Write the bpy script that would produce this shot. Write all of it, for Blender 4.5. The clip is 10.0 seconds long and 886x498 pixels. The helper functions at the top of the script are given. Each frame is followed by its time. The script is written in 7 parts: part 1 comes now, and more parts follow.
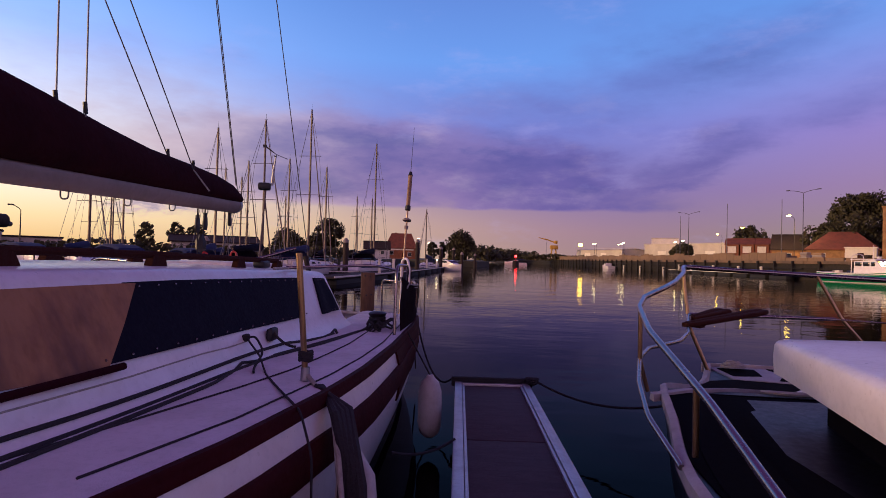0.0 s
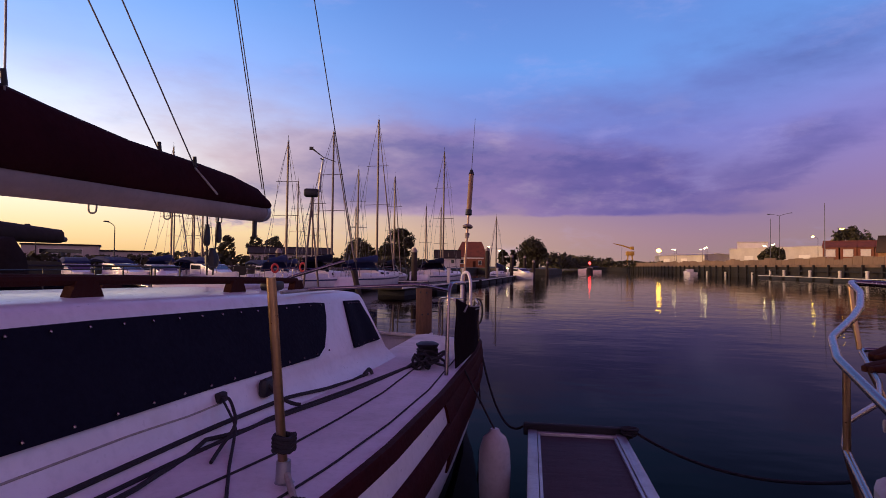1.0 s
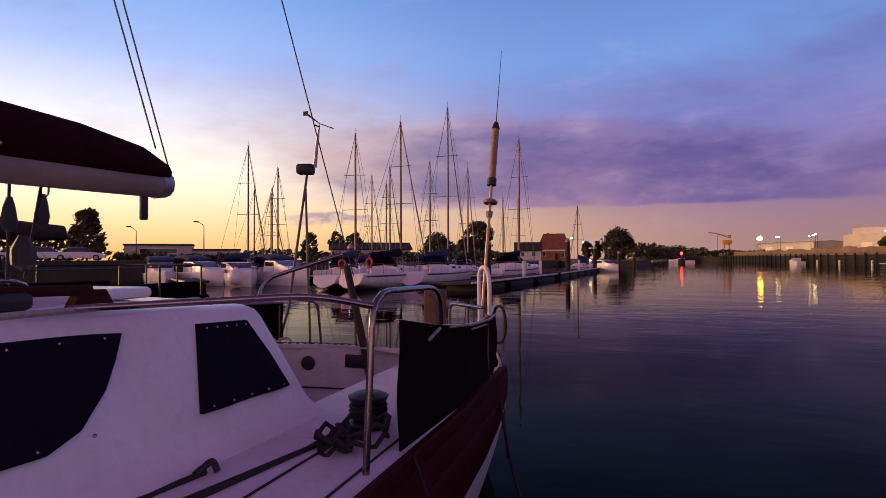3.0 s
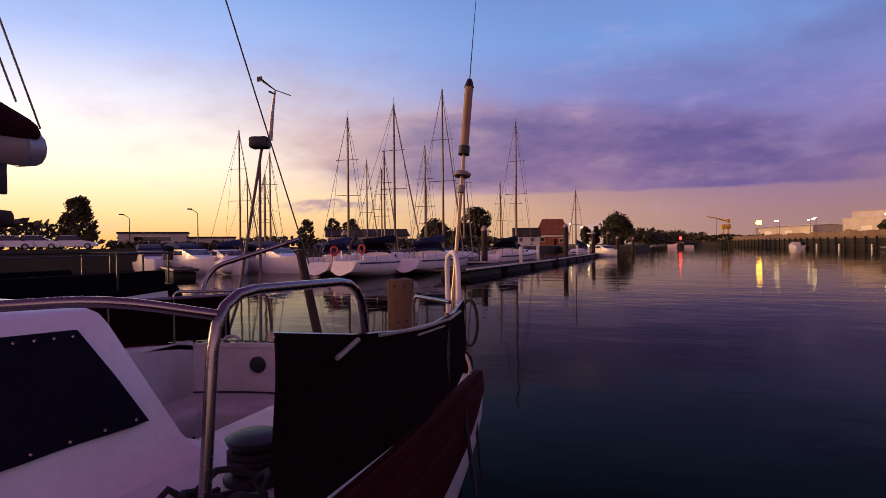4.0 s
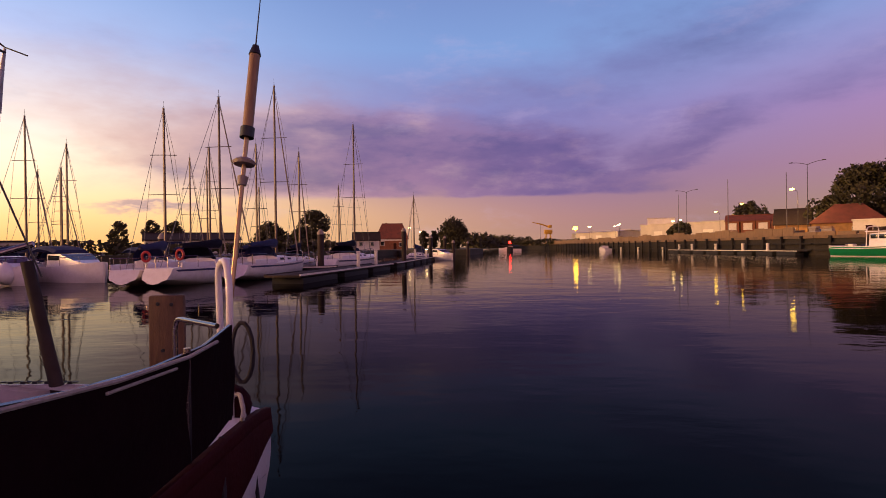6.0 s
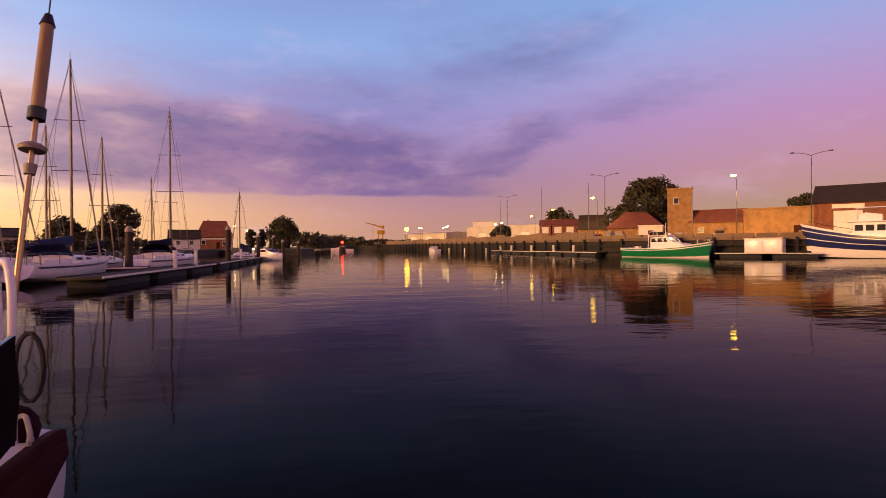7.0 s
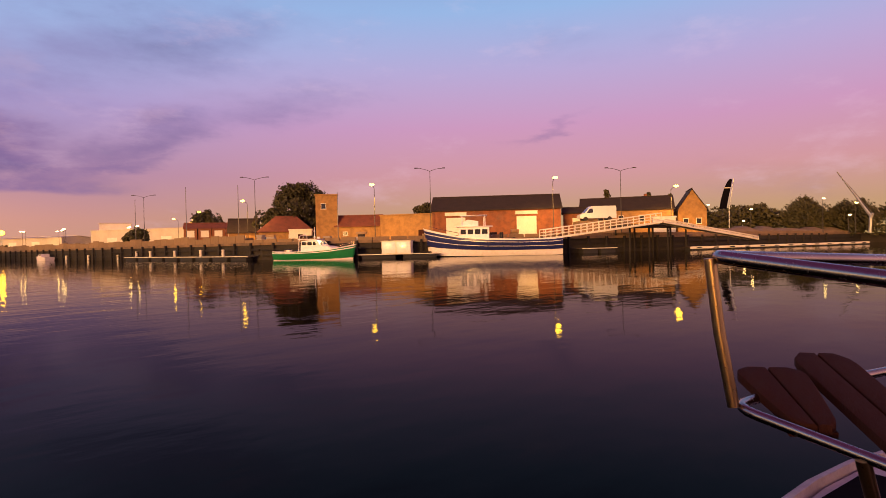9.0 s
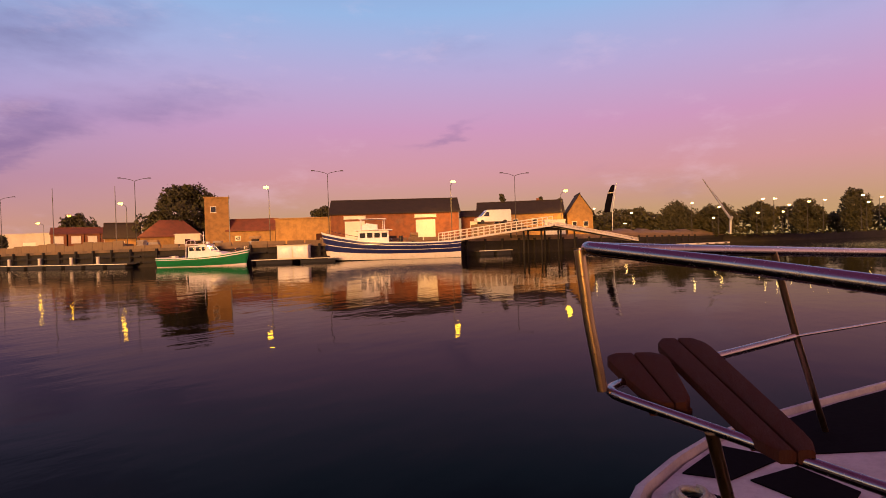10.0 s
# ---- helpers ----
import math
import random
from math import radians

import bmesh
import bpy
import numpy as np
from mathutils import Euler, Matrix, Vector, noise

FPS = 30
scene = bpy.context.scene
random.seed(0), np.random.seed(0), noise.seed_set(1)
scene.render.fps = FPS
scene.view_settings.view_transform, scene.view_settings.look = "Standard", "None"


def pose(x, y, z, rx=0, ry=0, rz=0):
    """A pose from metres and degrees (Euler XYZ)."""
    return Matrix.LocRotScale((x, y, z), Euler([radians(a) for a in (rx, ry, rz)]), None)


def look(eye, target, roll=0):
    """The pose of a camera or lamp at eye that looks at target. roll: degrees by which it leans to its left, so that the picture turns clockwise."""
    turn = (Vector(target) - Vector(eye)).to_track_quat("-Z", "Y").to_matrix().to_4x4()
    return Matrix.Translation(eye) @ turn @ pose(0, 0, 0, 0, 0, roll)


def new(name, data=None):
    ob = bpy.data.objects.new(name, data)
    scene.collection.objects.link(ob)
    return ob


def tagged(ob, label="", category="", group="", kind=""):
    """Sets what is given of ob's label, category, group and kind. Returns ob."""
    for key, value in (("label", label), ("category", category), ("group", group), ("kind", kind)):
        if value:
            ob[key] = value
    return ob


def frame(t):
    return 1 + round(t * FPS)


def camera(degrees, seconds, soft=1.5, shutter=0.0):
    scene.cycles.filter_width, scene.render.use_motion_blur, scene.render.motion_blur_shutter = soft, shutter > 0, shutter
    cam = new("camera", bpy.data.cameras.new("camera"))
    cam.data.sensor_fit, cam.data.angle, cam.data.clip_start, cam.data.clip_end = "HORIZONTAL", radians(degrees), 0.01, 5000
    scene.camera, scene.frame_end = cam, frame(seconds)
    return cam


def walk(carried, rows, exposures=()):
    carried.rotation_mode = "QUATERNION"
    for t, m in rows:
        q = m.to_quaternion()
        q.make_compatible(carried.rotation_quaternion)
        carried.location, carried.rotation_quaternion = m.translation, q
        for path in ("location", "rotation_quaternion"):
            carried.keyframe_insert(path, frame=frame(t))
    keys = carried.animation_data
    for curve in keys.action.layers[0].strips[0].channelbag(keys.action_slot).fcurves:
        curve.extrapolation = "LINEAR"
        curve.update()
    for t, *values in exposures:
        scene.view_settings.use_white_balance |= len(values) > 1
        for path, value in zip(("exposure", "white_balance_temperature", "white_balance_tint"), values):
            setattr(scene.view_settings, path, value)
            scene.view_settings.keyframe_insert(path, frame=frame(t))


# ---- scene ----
cam = camera(76.2, 10.0, soft=0.85, shutter=0.08)
# camera: seconds, x, y, z, yaw, pitch, roll
PATH = [
    (0.0, 0.000, 0.000, 1.740, 1.67, 0.97, 1.47),
    (0.5, -0.048, 0.653, 1.784, 5.15, 1.30, 1.34),
    (1.0, -0.000, 1.216, 1.797, 8.85, 1.68, 0.74),
    (1.5, 0.028, 1.772, 1.800, 11.51, 1.62, 0.55),
    (2.0, 0.124, 2.279, 1.806, 14.05, 1.55, 0.58),
    (3.5, 0.295, 3.725, 1.782, 17.59, 0.38, -0.53),
    (4.0, 0.287, 4.105, 1.772, 17.09, -0.39, -0.59),
    (4.5, 0.325, 4.496, 1.748, 16.34, -0.60, -1.12),
    (5.0, 0.386, 4.693, 1.758, 13.19, -0.48, -1.14),
    (5.5, 0.414, 4.823, 1.770, 7.19, -0.10, -1.05),
    (7.0, 0.420, 4.770, 1.780, -15.80, -0.31, -0.36),
    (7.5, 0.345, 4.835, 1.772, -28.37, -0.04, -0.76),
    (8.0, 0.310, 4.872, 1.770, -37.81, -0.08, -0.85),
    (8.5, 0.325, 4.880, 1.773, -44.68, -0.18, -1.34),
    (9.0, 0.340, 4.870, 1.770, -50.16, -0.41, -1.23),
    (9.5, 0.356, 4.859, 1.753, -54.77, -0.40, -1.28),
    (10.0, 0.407, 4.837, 1.739, -60.27, -0.31, -1.83),
]


def carried_pose(x, y, z, yaw, pitch, roll):
    """Turn about z, then tilt, then lean to the right by roll."""
    turn = Matrix.Rotation(radians(yaw), 4, "Z") @ Matrix.Rotation(radians(90 + pitch), 4, "X")
    return Matrix.Translation((x, y, z)) @ turn @ Matrix.Rotation(radians(roll), 4, "Z")


EXPOSURES = [(0.0, -0.22, 4950, 12), (2.0, -0.22, 5300, 13), (3.5, -0.25, 5700, 16), (5.0, -0.25, 5980, 16), (7.0, 0.12, 6800, 15), (8.5, 0.28, 7500, 16), (10.0, 0.28, 7800, 16)]
walk(cam, [(row[0], carried_pose(*row[1:])) for row in PATH], EXPOSURES)


# ---- world: dusk sky with a glow where the sun went down ----
class Graph:
    """Short way to write node trees."""

    def __init__(self, tree):
        self.tree = tree
        tree.nodes.clear()

    def node(self, kind, _out=0, **sockets):
        n = self.tree.nodes.new(kind)
        for key, value in sockets.items():
            if key in ("operation", "blend_type", "data_type", "sky_type", "sun_disc", "vector_type", "interpolation_type",
                       "noise_dimensions", "feature", "wave_type", "bands_direction", "clamp", "noise_type", "distance"):
                if key == "operation":
                    n.operation = value
                elif key == "blend_type":
                    n.blend_type = value
                elif key == "data_type":
                    n.data_type = value
                elif key == "feature":
                    n.feature = value
                elif key == "interpolation_type":
                    n.interpolation_type = value
                elif key == "sky_type":
                    n.sky_type = value
                elif key == "sun_disc":
                    n.sun_disc = value
                continue
            sock = n.inputs[int(key[1:])] if key[0] == "i" and key[1:].isdigit() else n.inputs[key]
            if isinstance(value, bpy.types.NodeSocket):
                self.tree.links.new(value, sock)
            else:
                sock.default_value = value
        return n.outputs[_out]

    def math(self, op, a, b=0.0, c=0.0):
        return self.node("ShaderNodeMath", operation=op, i0=a, i1=b, i2=c)

    def step(self, x, lo, hi, to_lo=0.0, to_hi=1.0):
        return self.node("ShaderNodeMapRange", interpolation_type="SMOOTHSTEP", i0=x, i1=lo, i2=hi, i3=to_lo, i4=to_hi)

    def mix(self, f, a, b):
        n = self.tree.nodes.new("ShaderNodeMix")
        n.data_type = "RGBA"
        for sock, value in ((n.inputs[0], f), (n.inputs[6], a), (n.inputs[7], b)):
            if isinstance(value, bpy.types.NodeSocket):
                self.tree.links.new(value, sock)
            else:
                sock.default_value = (*value, 1) if isinstance(value, tuple) and len(value) == 3 else value
        return n.outputs[2]

    def ramp(self, x, stops):
        n = self.tree.nodes.new("ShaderNodeValToRGB")
        self.tree.links.new(x, n.inputs[0])
        el = n.color_ramp.elements
        while len(el) < len(stops):
            el.new(0.5)
        for e, (p, c) in zip(el, stops):
            e.position, e.color = p, (*c, 1)
        return n.outputs[0]

    def noise(self, v, scale, detail=4.0, rough=0.55, _out=0):
        return self.node("ShaderNodeTexNoise", _out, Vector=v, Scale=scale, Detail=detail, Roughness=rough)


SUNSET = (-0.87, 0.493, 0.0)


def make_world():
    world = bpy.data.worlds.new("dusk")
    scene.world = world
    world.use_nodes = True
    g = Graph(world.node_tree)
    way = g.node("ShaderNodeTexCoord", 0)
    sep = g.tree.nodes.new("ShaderNodeSeparateXYZ")
    g.tree.links.new(way, sep.inputs[0])
    x, y, z = sep.outputs
    flat = g.node("ShaderNodeCombineXYZ", X=x, Y=y, Z=0.0)
    unit = g.node("ShaderNodeVectorMath", operation="NORMALIZE", i0=flat)
    toward = g.node("ShaderNodeVectorMath", 1, operation="DOT_PRODUCT", i0=unit, i1=SUNSET)
    east = g.node("ShaderNodeVectorMath", 1, operation="DOT_PRODUCT", i0=unit, i1=(0.98, 0.2, 0.0))
    high = g.math("MAXIMUM", z, 0.0)
    # clear sky: far from the glow and inside it
    far = g.ramp(high, [(0.0, (0.48, 0.26, 0.19)), (0.05, (0.47, 0.245, 0.25)), (0.12, (0.33, 0.21, 0.37)),
                        (0.22, (0.29, 0.28, 0.58)), (0.33, (0.25, 0.40, 0.74)), (0.48, (0.18, 0.26, 0.56)), (0.60, (0.20, 0.070, 0.25)), (1.0, (0.15, 0.040, 0.13))])
    pink = g.ramp(high, [(0.0, (0.40, 0.29, 0.13)), (0.05, (0.43, 0.28, 0.175)), (0.12, (0.50, 0.27, 0.33)),
                         (0.20, (0.47, 0.27, 0.49)), (0.29, (0.36, 0.34, 0.64)), (0.38, (0.22, 0.40, 0.74)), (0.5, (0.16, 0.27, 0.58)), (0.60, (0.20, 0.070, 0.25)), (1.0, (0.15, 0.040, 0.13))])
    glow = g.ramp(high, [(0.0, (1.20, 0.60, 0.13)), (0.05, (1.50, 0.96, 0.36)), (0.13, (1.80, 1.42, 0.88)),
                         (0.22, (1.28, 1.16, 1.04)), (0.31, (0.62, 0.72, 1.02)), (0.42, (0.30, 0.52, 0.90)), (0.55, (0.17, 0.27, 0.60)), (0.66, (0.20, 0.070, 0.25)), (1.0, (0.15, 0.040, 0.13))])
    base = g.mix(g.step(east, 0.35, 0.95), far, pink)
    # warm band along the horizon, wider than the glow above it
    low = g.math("MULTIPLY", g.math("POWER", g.step(toward, 0.12, 0.92), 1.2), g.step(high, 0.05, 0.15, 0.85, 0.0))
    base = g.mix(low, base, (1.02, 0.60, 0.27))
    base = g.mix(g.math("POWER", g.step(toward, 0.30, 1.04), 2.8), base, glow)
    # rosy twilight arch behind, opposite the harbour mouth
    south = g.node("ShaderNodeVectorMath", 1, operation="DOT_PRODUCT", i0=unit, i1=(0.15, -0.989, 0.0))
    rose = g.ramp(high, [(0.0, (0.85, 0.52, 0.42)), (0.10, (1.25, 0.68, 0.62)), (0.28, (1.05, 0.52, 0.62)), (0.5, (0.48, 0.26, 0.42)), (0.75, (0.18, 0.08, 0.18)), (1.0, (0.12, 0.05, 0.12))])
    base = g.mix(g.step(south, 0.26, 0.90), base, rose)
    # clouds: long streaks, then the bank low over the harbour mouth
    stretch = g.node("ShaderNodeMapping", Vector=way, Scale=(1.0, 1.0, 3.0))
    broad = g.noise(stretch, 2.6, 7.0, 0.56)
    fine = g.noise(stretch, 9.0, 6.0, 0.6)
    cover = g.math("ADD", g.math("MULTIPLY", broad, 0.78), g.math("MULTIPLY", fine, 0.22))
    # the bank with its flat base, its dark core and the streaks that trail from it: bearing, height, half sizes (degrees), slope, weight
    bearing = g.math("ARCTAN2", g.math("MULTIPLY", x, -1.0), y)
    height = g.math("ARCSINE", z)
    swirl = g.math("SUBTRACT", g.noise(stretch, 4.2, 5.0, 0.6), 0.5)
    curl = g.math("SUBTRACT", g.noise(g.node("ShaderNodeMapping", Vector=way, Scale=(1.0, 1.0, 3.0), Location=(5.2, 1.3, 0.6)), 5.5, 6.0, 0.62), 0.5)
    az = g.math("ADD", bearing, g.math("MULTIPLY", swirl, 0.30))
    el = g.math("ADD", height, g.math("MULTIPLY", curl, 0.085))
    bank = None
    for az0, el0, wa, we, slope, weight in ((13, 9.4, 19, 4.4, 0.05, 1.25), (-5, 7.8, 10.5, 3.2, 0.08, 1.5), (-23, 10.0, 9, 2.0, -0.36, 0.50), (-37, 14.2, 10, 2.4, -0.16, 0.44),
                                            (-21, 7.8, 6, 0.9, -0.22, 0.5), (-20, 17.0, 17, 4.2, -0.1, 0.34), (-7, 15.5, 14, 3.2, -0.05, 0.32), (-60, 11.2, 6, 0.7, -0.2, 0.45), (28, 3.8, 4, 0.3, 0.0, 0.7)):
        du = g.math("SUBTRACT", az, radians(az0))
        dv = g.math("SUBTRACT", g.math("SUBTRACT", el, radians(el0)), g.math("MULTIPLY", du, slope))
        du, dv = g.math("DIVIDE", du, radians(wa)), g.math("DIVIDE", dv, radians(we))
        far2 = g.math("ADD", g.math("MULTIPLY", du, du), g.math("MULTIPLY", dv, dv))
        puff_ = g.math("MULTIPLY", g.math("EXPONENT", g.math("MULTIPLY", far2, -1.0)), weight)
        if el0 > 5:
            puff_ = g.math("MULTIPLY", puff_, g.step(g.math("ADD", height, g.math("MULTIPLY", curl, 0.010)), 0.082, 0.094))
        bank = puff_ if bank is None else g.math("MAXIMUM", bank, puff_)
    streak = g.math("MULTIPLY", g.step(high, 0.05, 0.20), g.step(high, 0.42, 0.62, 1.0, 0.0))
    streak = g.math("MULTIPLY", streak, g.step(east, 0.55, 0.9, 1.0, 0.35))
    soft = g.math("ADD", 0.20, g.math("MULTIPLY", cover, 0.60))
    level = g.math("ADD", g.math("ADD", soft, g.math("MULTIPLY", bank, 0.40)), g.math("MULTIPLY", streak, 0.02))
    thick = g.step(level, 0.52, 0.80)
    grey = g.ramp(toward, [(0.0, (0.140, 0.110, 0.290)), (0.35, (0.22, 0.14, 0.33)), (0.62, (0.46, 0.26, 0.38)), (0.95, (0.95, 0.62, 0.45))])
    grey = g.mix(g.step(high, 0.14, 0.45), grey, (0.18, 0.235, 0.52))
    puff = g.noise(g.node("ShaderNodeMapping", Vector=way, Scale=(1.0, 1.0, 2.6), Location=(3.1, 0.4, 0.07)), 6.5, 6.0, 0.58)
    grey = g.mix(g.math("MULTIPLY", g.math("MULTIPLY", g.step(puff, 0.50, 0.68), 0.30), g.step(high, 0.22, 0.36, 1.0, 0.0)), grey, g.mix(g.step(toward, -0.2, 0.8), (0.44, 0.25, 0.47), (1.0, 0.66, 0.55)))
    grey = g.mix(g.math("MULTIPLY", g.step(puff, 0.30, 0.46, 1.0, 0.0), 0.5), grey, (0.10, 0.105, 0.27))
    core = g.math("MULTIPLY", g.step(bank, 0.45, 0.95), g.step(broad, 0.35, 0.62))
    grey = g.mix(g.math("MULTIPLY", core, 0.75), grey, (0.070, 0.068, 0.24))
    sky = g.mix(g.math("MULTIPLY", thick, 0.85), base, grey)
    wisp = g.step(g.noise(stretch, 5.0, 7.0, 0.62), 0.55, 0.75)
    sky = g.mix(g.math("MULTIPLY", wisp, 0.20), sky, (0.70, 0.54, 0.76))
    ground = g.step(z, -0.02, 0.0)
    sky = g.mix(ground, (0.02, 0.02, 0.03), sky)
    out = g.node("ShaderNodeBackground", Color=sky, Strength=1.0)
    end = g.tree.nodes.new("ShaderNodeOutputWorld")
    g.tree.links.new(out, end.inputs[0])


make_world()
afterglow = bpy.data.lights.new("afterglow", "SUN")
afterglow.energy, afterglow.angle, afterglow.color = 3.9, radians(18), (1.0, 0.53, 0.18)
sun = new("afterglow", afterglow)
sun.matrix_world = look((-48.5, -12.0, 7.2), (0, 0, 0))


# ---- materials ----
def surface(name, colour, rough=0.5, metal=0.0, second=None, scale=6.0, amount=0.5, bump=0.0, bump_scale=60.0, stretch=(1, 1, 1),
            spec=0.5, coat=0.0, random_value=0.0, stain=None, emission=None, power=0.0):
    """A procedural surface: broad patches of a second colour, fine grain and relief."""
    m = bpy.data.materials.new(name)
    m.use_nodes = True
    g = Graph(m.node_tree)
    co = g.node("ShaderNodeTexCoord", 3)
    co = g.node("ShaderNodeMapping", Vector=co, Scale=stretch)
    second = second or tuple(c * 0.72 for c in colour)
    f = g.step(g.noise(co, scale, 5.0, 0.6), 0.36, 0.68)
    col = g.mix(g.math("MULTIPLY", f, amount), colour, second)
    grain = g.noise(co, scale * 9.0, 3.0, 0.6)
    col = g.mix(g.math("MULTIPLY", g.step(grain, 0.45, 0.75), 0.25 * amount), col, tuple(c * 0.45 for c in colour))
    if stain:
        s = g.step(g.noise(co, scale * 0.35, 6.0, 0.7), 0.52, 0.70)
        col = g.mix(g.math("MULTIPLY", s, 0.55), col, stain)
    if random_value:
        rnd = g.node("ShaderNodeObjectInfo", 5)
        dark = g.mix(rnd, tuple(1.0 - random_value for _ in range(3)), (1.0, 1.0, 1.0))
        n = g.tree.nodes.new("ShaderNodeMix")
        n.data_type, n.blend_type = "RGBA", "MULTIPLY"
        n.inputs[0].default_value = 1.0
        g.tree.links.new(col, n.inputs[6])
        g.tree.links.new(dark, n.inputs[7])
        col = n.outputs[2]
    r = g.node("ShaderNodeMapRange", i0=grain, i1=0.2, i2=0.8, i3=max(rough - 0.08, 0.02), i4=min(rough + 0.10, 1.0))
    sockets = {"Base Color": col, "Roughness": r, "Metallic": metal, "Specular IOR Level": spec, "Coat Weight": coat}
    if bump:
        height = g.math("ADD", g.noise(co, bump_scale, 4.0, 0.6), g.math("MULTIPLY", f, 0.3))
        sockets["Normal"] = g.node("ShaderNodeBump", Strength=bump, Distance=0.01, Height=height)
    if emission:
        sockets["Emission Color"] = (*emission, 1)
        sockets["Emission Strength"] = power
    b = g.node("ShaderNodeBsdfPrincipled", **sockets)
    end = g.tree.nodes.new("ShaderNodeOutputMaterial")
    g.tree.links.new(b, end.inputs[0])
    return m


def water_surface():
    m = bpy.data.materials.new("harbour_water")
    m.use_nodes = True
    g = Graph(m.node_tree)
    co = g.node("ShaderNodeTexCoord", 3)
    wide = g.node("ShaderNodeMapping", Vector=co, Scale=(0.55, 1.0, 1.0), Rotation=(0, 0, 0.5))
    a = g.noise(wide, 0.55, 3.0, 0.5)
    b = g.noise(wide, 2.4, 3.0, 0.5)
    patch = g.step(g.noise(co, 0.035, 3.0, 0.5), 0.35, 0.7, 0.35, 1.0)
    c = g.noise(wide, 7.0, 2.0, 0.5)
    fine = g.math("ADD", g.math("MULTIPLY", b, 0.36), g.math("MULTIPLY", c, 0.11))
    h = g.math("ADD", a, g.math("MULTIPLY", fine, patch))
    nrm = g.node("ShaderNodeBump", Strength=0.42, Distance=0.045, Height=h)
    s = g.node("ShaderNodeBsdfPrincipled", **{"Base Color": (0.0022, 0.0010, 0.0018, 1), "Roughness": 0.035, "IOR": 1.052, "Specular Tint": (1.0, 0.60, 0.64, 1), "Normal": nrm})
    end = g.tree.nodes.new("ShaderNodeOutputMaterial")
    g.tree.links.new(s, end.inputs[0])
    return m


M = {
    "water": water_surface(),
    "gelcoat": surface("gelcoat_white", (0.80, 0.735, 0.735), 0.32, second=(0.69, 0.61, 0.60), scale=3.0, amount=0.6, bump=0.05, bump_scale=30, stain=(0.58, 0.53, 0.48), coat=0.2),
    "deck": surface("deck_nonslip", (0.75, 0.69, 0.70), 0.65, second=(0.60, 0.56, 0.54), scale=4.0, amount=0.7, bump=0.35, bump_scale=160, stain=(0.50, 0.45, 0.42)),
    # greyer and darker than the yacht's deck
    "deck_grey": surface("grey_stern_deck", (0.46, 0.40, 0.40), 0.6, second=(0.32, 0.27, 0.26), scale=5.0, amount=0.8, bump=0.25, bump_scale=120, stain=(0.22, 0.17, 0.15)),
    # gelcoat darkened: the cockpit's shade is put into the colour
    "cockpit_white_shaded": surface("cockpit_gelcoat", (0.58, 0.515, 0.515), 0.45, second=(0.46, 0.40, 0.39), scale=3.0, amount=0.7, bump=0.05, bump_scale=30, stain=(0.36, 0.30, 0.27)),
    "burgundy": surface("burgundy_paint", (0.042, 0.004, 0.006), 0.7, second=(0.026, 0.003, 0.004), scale=5, amount=0.7, bump=0.05, spec=0.08),
    "burgundy_canvas": surface("burgundy_canvas", (0.030, 0.0055, 0.008), 0.94, second=(0.020, 0.004, 0.006), scale=3, amount=0.7, bump=0.5, bump_scale=25, spec=0.06),
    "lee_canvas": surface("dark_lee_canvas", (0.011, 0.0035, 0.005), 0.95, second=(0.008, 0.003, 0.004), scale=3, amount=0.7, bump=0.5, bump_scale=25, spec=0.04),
    "boom": surface("boom_cream", (0.29, 0.225, 0.19), 0.55, second=(0.21, 0.16, 0.135), scale=3, amount=0.6),
    "navy_canvas": surface("navy_window_cover", (0.006, 0.005, 0.014), 0.8, second=(0.009, 0.008, 0.018), scale=5, amount=0.6, bump=0.3, bump_scale=40, spec=0.12),
    # dark upright streaks paint the shade between the canvas folds
    "brown_canvas": surface("brown_canvas", (0.36, 0.175, 0.075), 0.8, second=(0.13, 0.06, 0.04), scale=3.4, amount=1.0, bump=0.5, bump_scale=14, stretch=(1, 1, 0.22)),
    "steel": surface("stainless_tube", (0.30, 0.26, 0.26), 0.22, metal=1.0, second=(0.20, 0.17, 0.165), scale=8, amount=0.5),
    # metal tube with the golden sunset reflection put into its colour
    "sunset_gold": surface("dull_golden_tube", (0.40, 0.27, 0.15), 0.32, metal=1.0, second=(0.28, 0.18, 0.10), scale=8, amount=0.6),
    "galvanised": surface("galvanised_steel", (0.42, 0.42, 0.43), 0.5, metal=0.8, second=(0.30, 0.30, 0.31), scale=7, amount=0.7, stain=(0.24, 0.17, 0.12)),
    "mast": surface("mast_alloy", (0.125, 0.088, 0.070), 0.5, metal=0.4, second=(0.09, 0.064, 0.05), scale=2, amount=0.5),
    "wire": surface("rigging_wire", (0.16, 0.15, 0.15), 0.45, metal=0.6, scale=5, amount=0.3),
    "lamp_post": surface("dark_lamp_post", (0.05, 0.045, 0.042), 0.7, scale=5, amount=0.3),
    "rope_dark": surface("dark_rope", (0.025, 0.022, 0.025), 0.9, scale=40, amount=0.8, bump=0.6, bump_scale=120),
    "rope_pale": surface("pale_rope", (0.42, 0.38, 0.33), 0.9, scale=40, amount=0.8, bump=0.6, bump_scale=120),
    "black": surface("black_plastic", (0.012, 0.012, 0.014), 0.5, scale=10, amount=0.4),
    "teak": surface("weathered_teak", (0.044, 0.014, 0.010), 0.8, second=(0.046, 0.019, 0.014), scale=7, amount=0.8, bump=0.4, bump_scale=50, stretch=(1, 6, 1), spec=0.06),
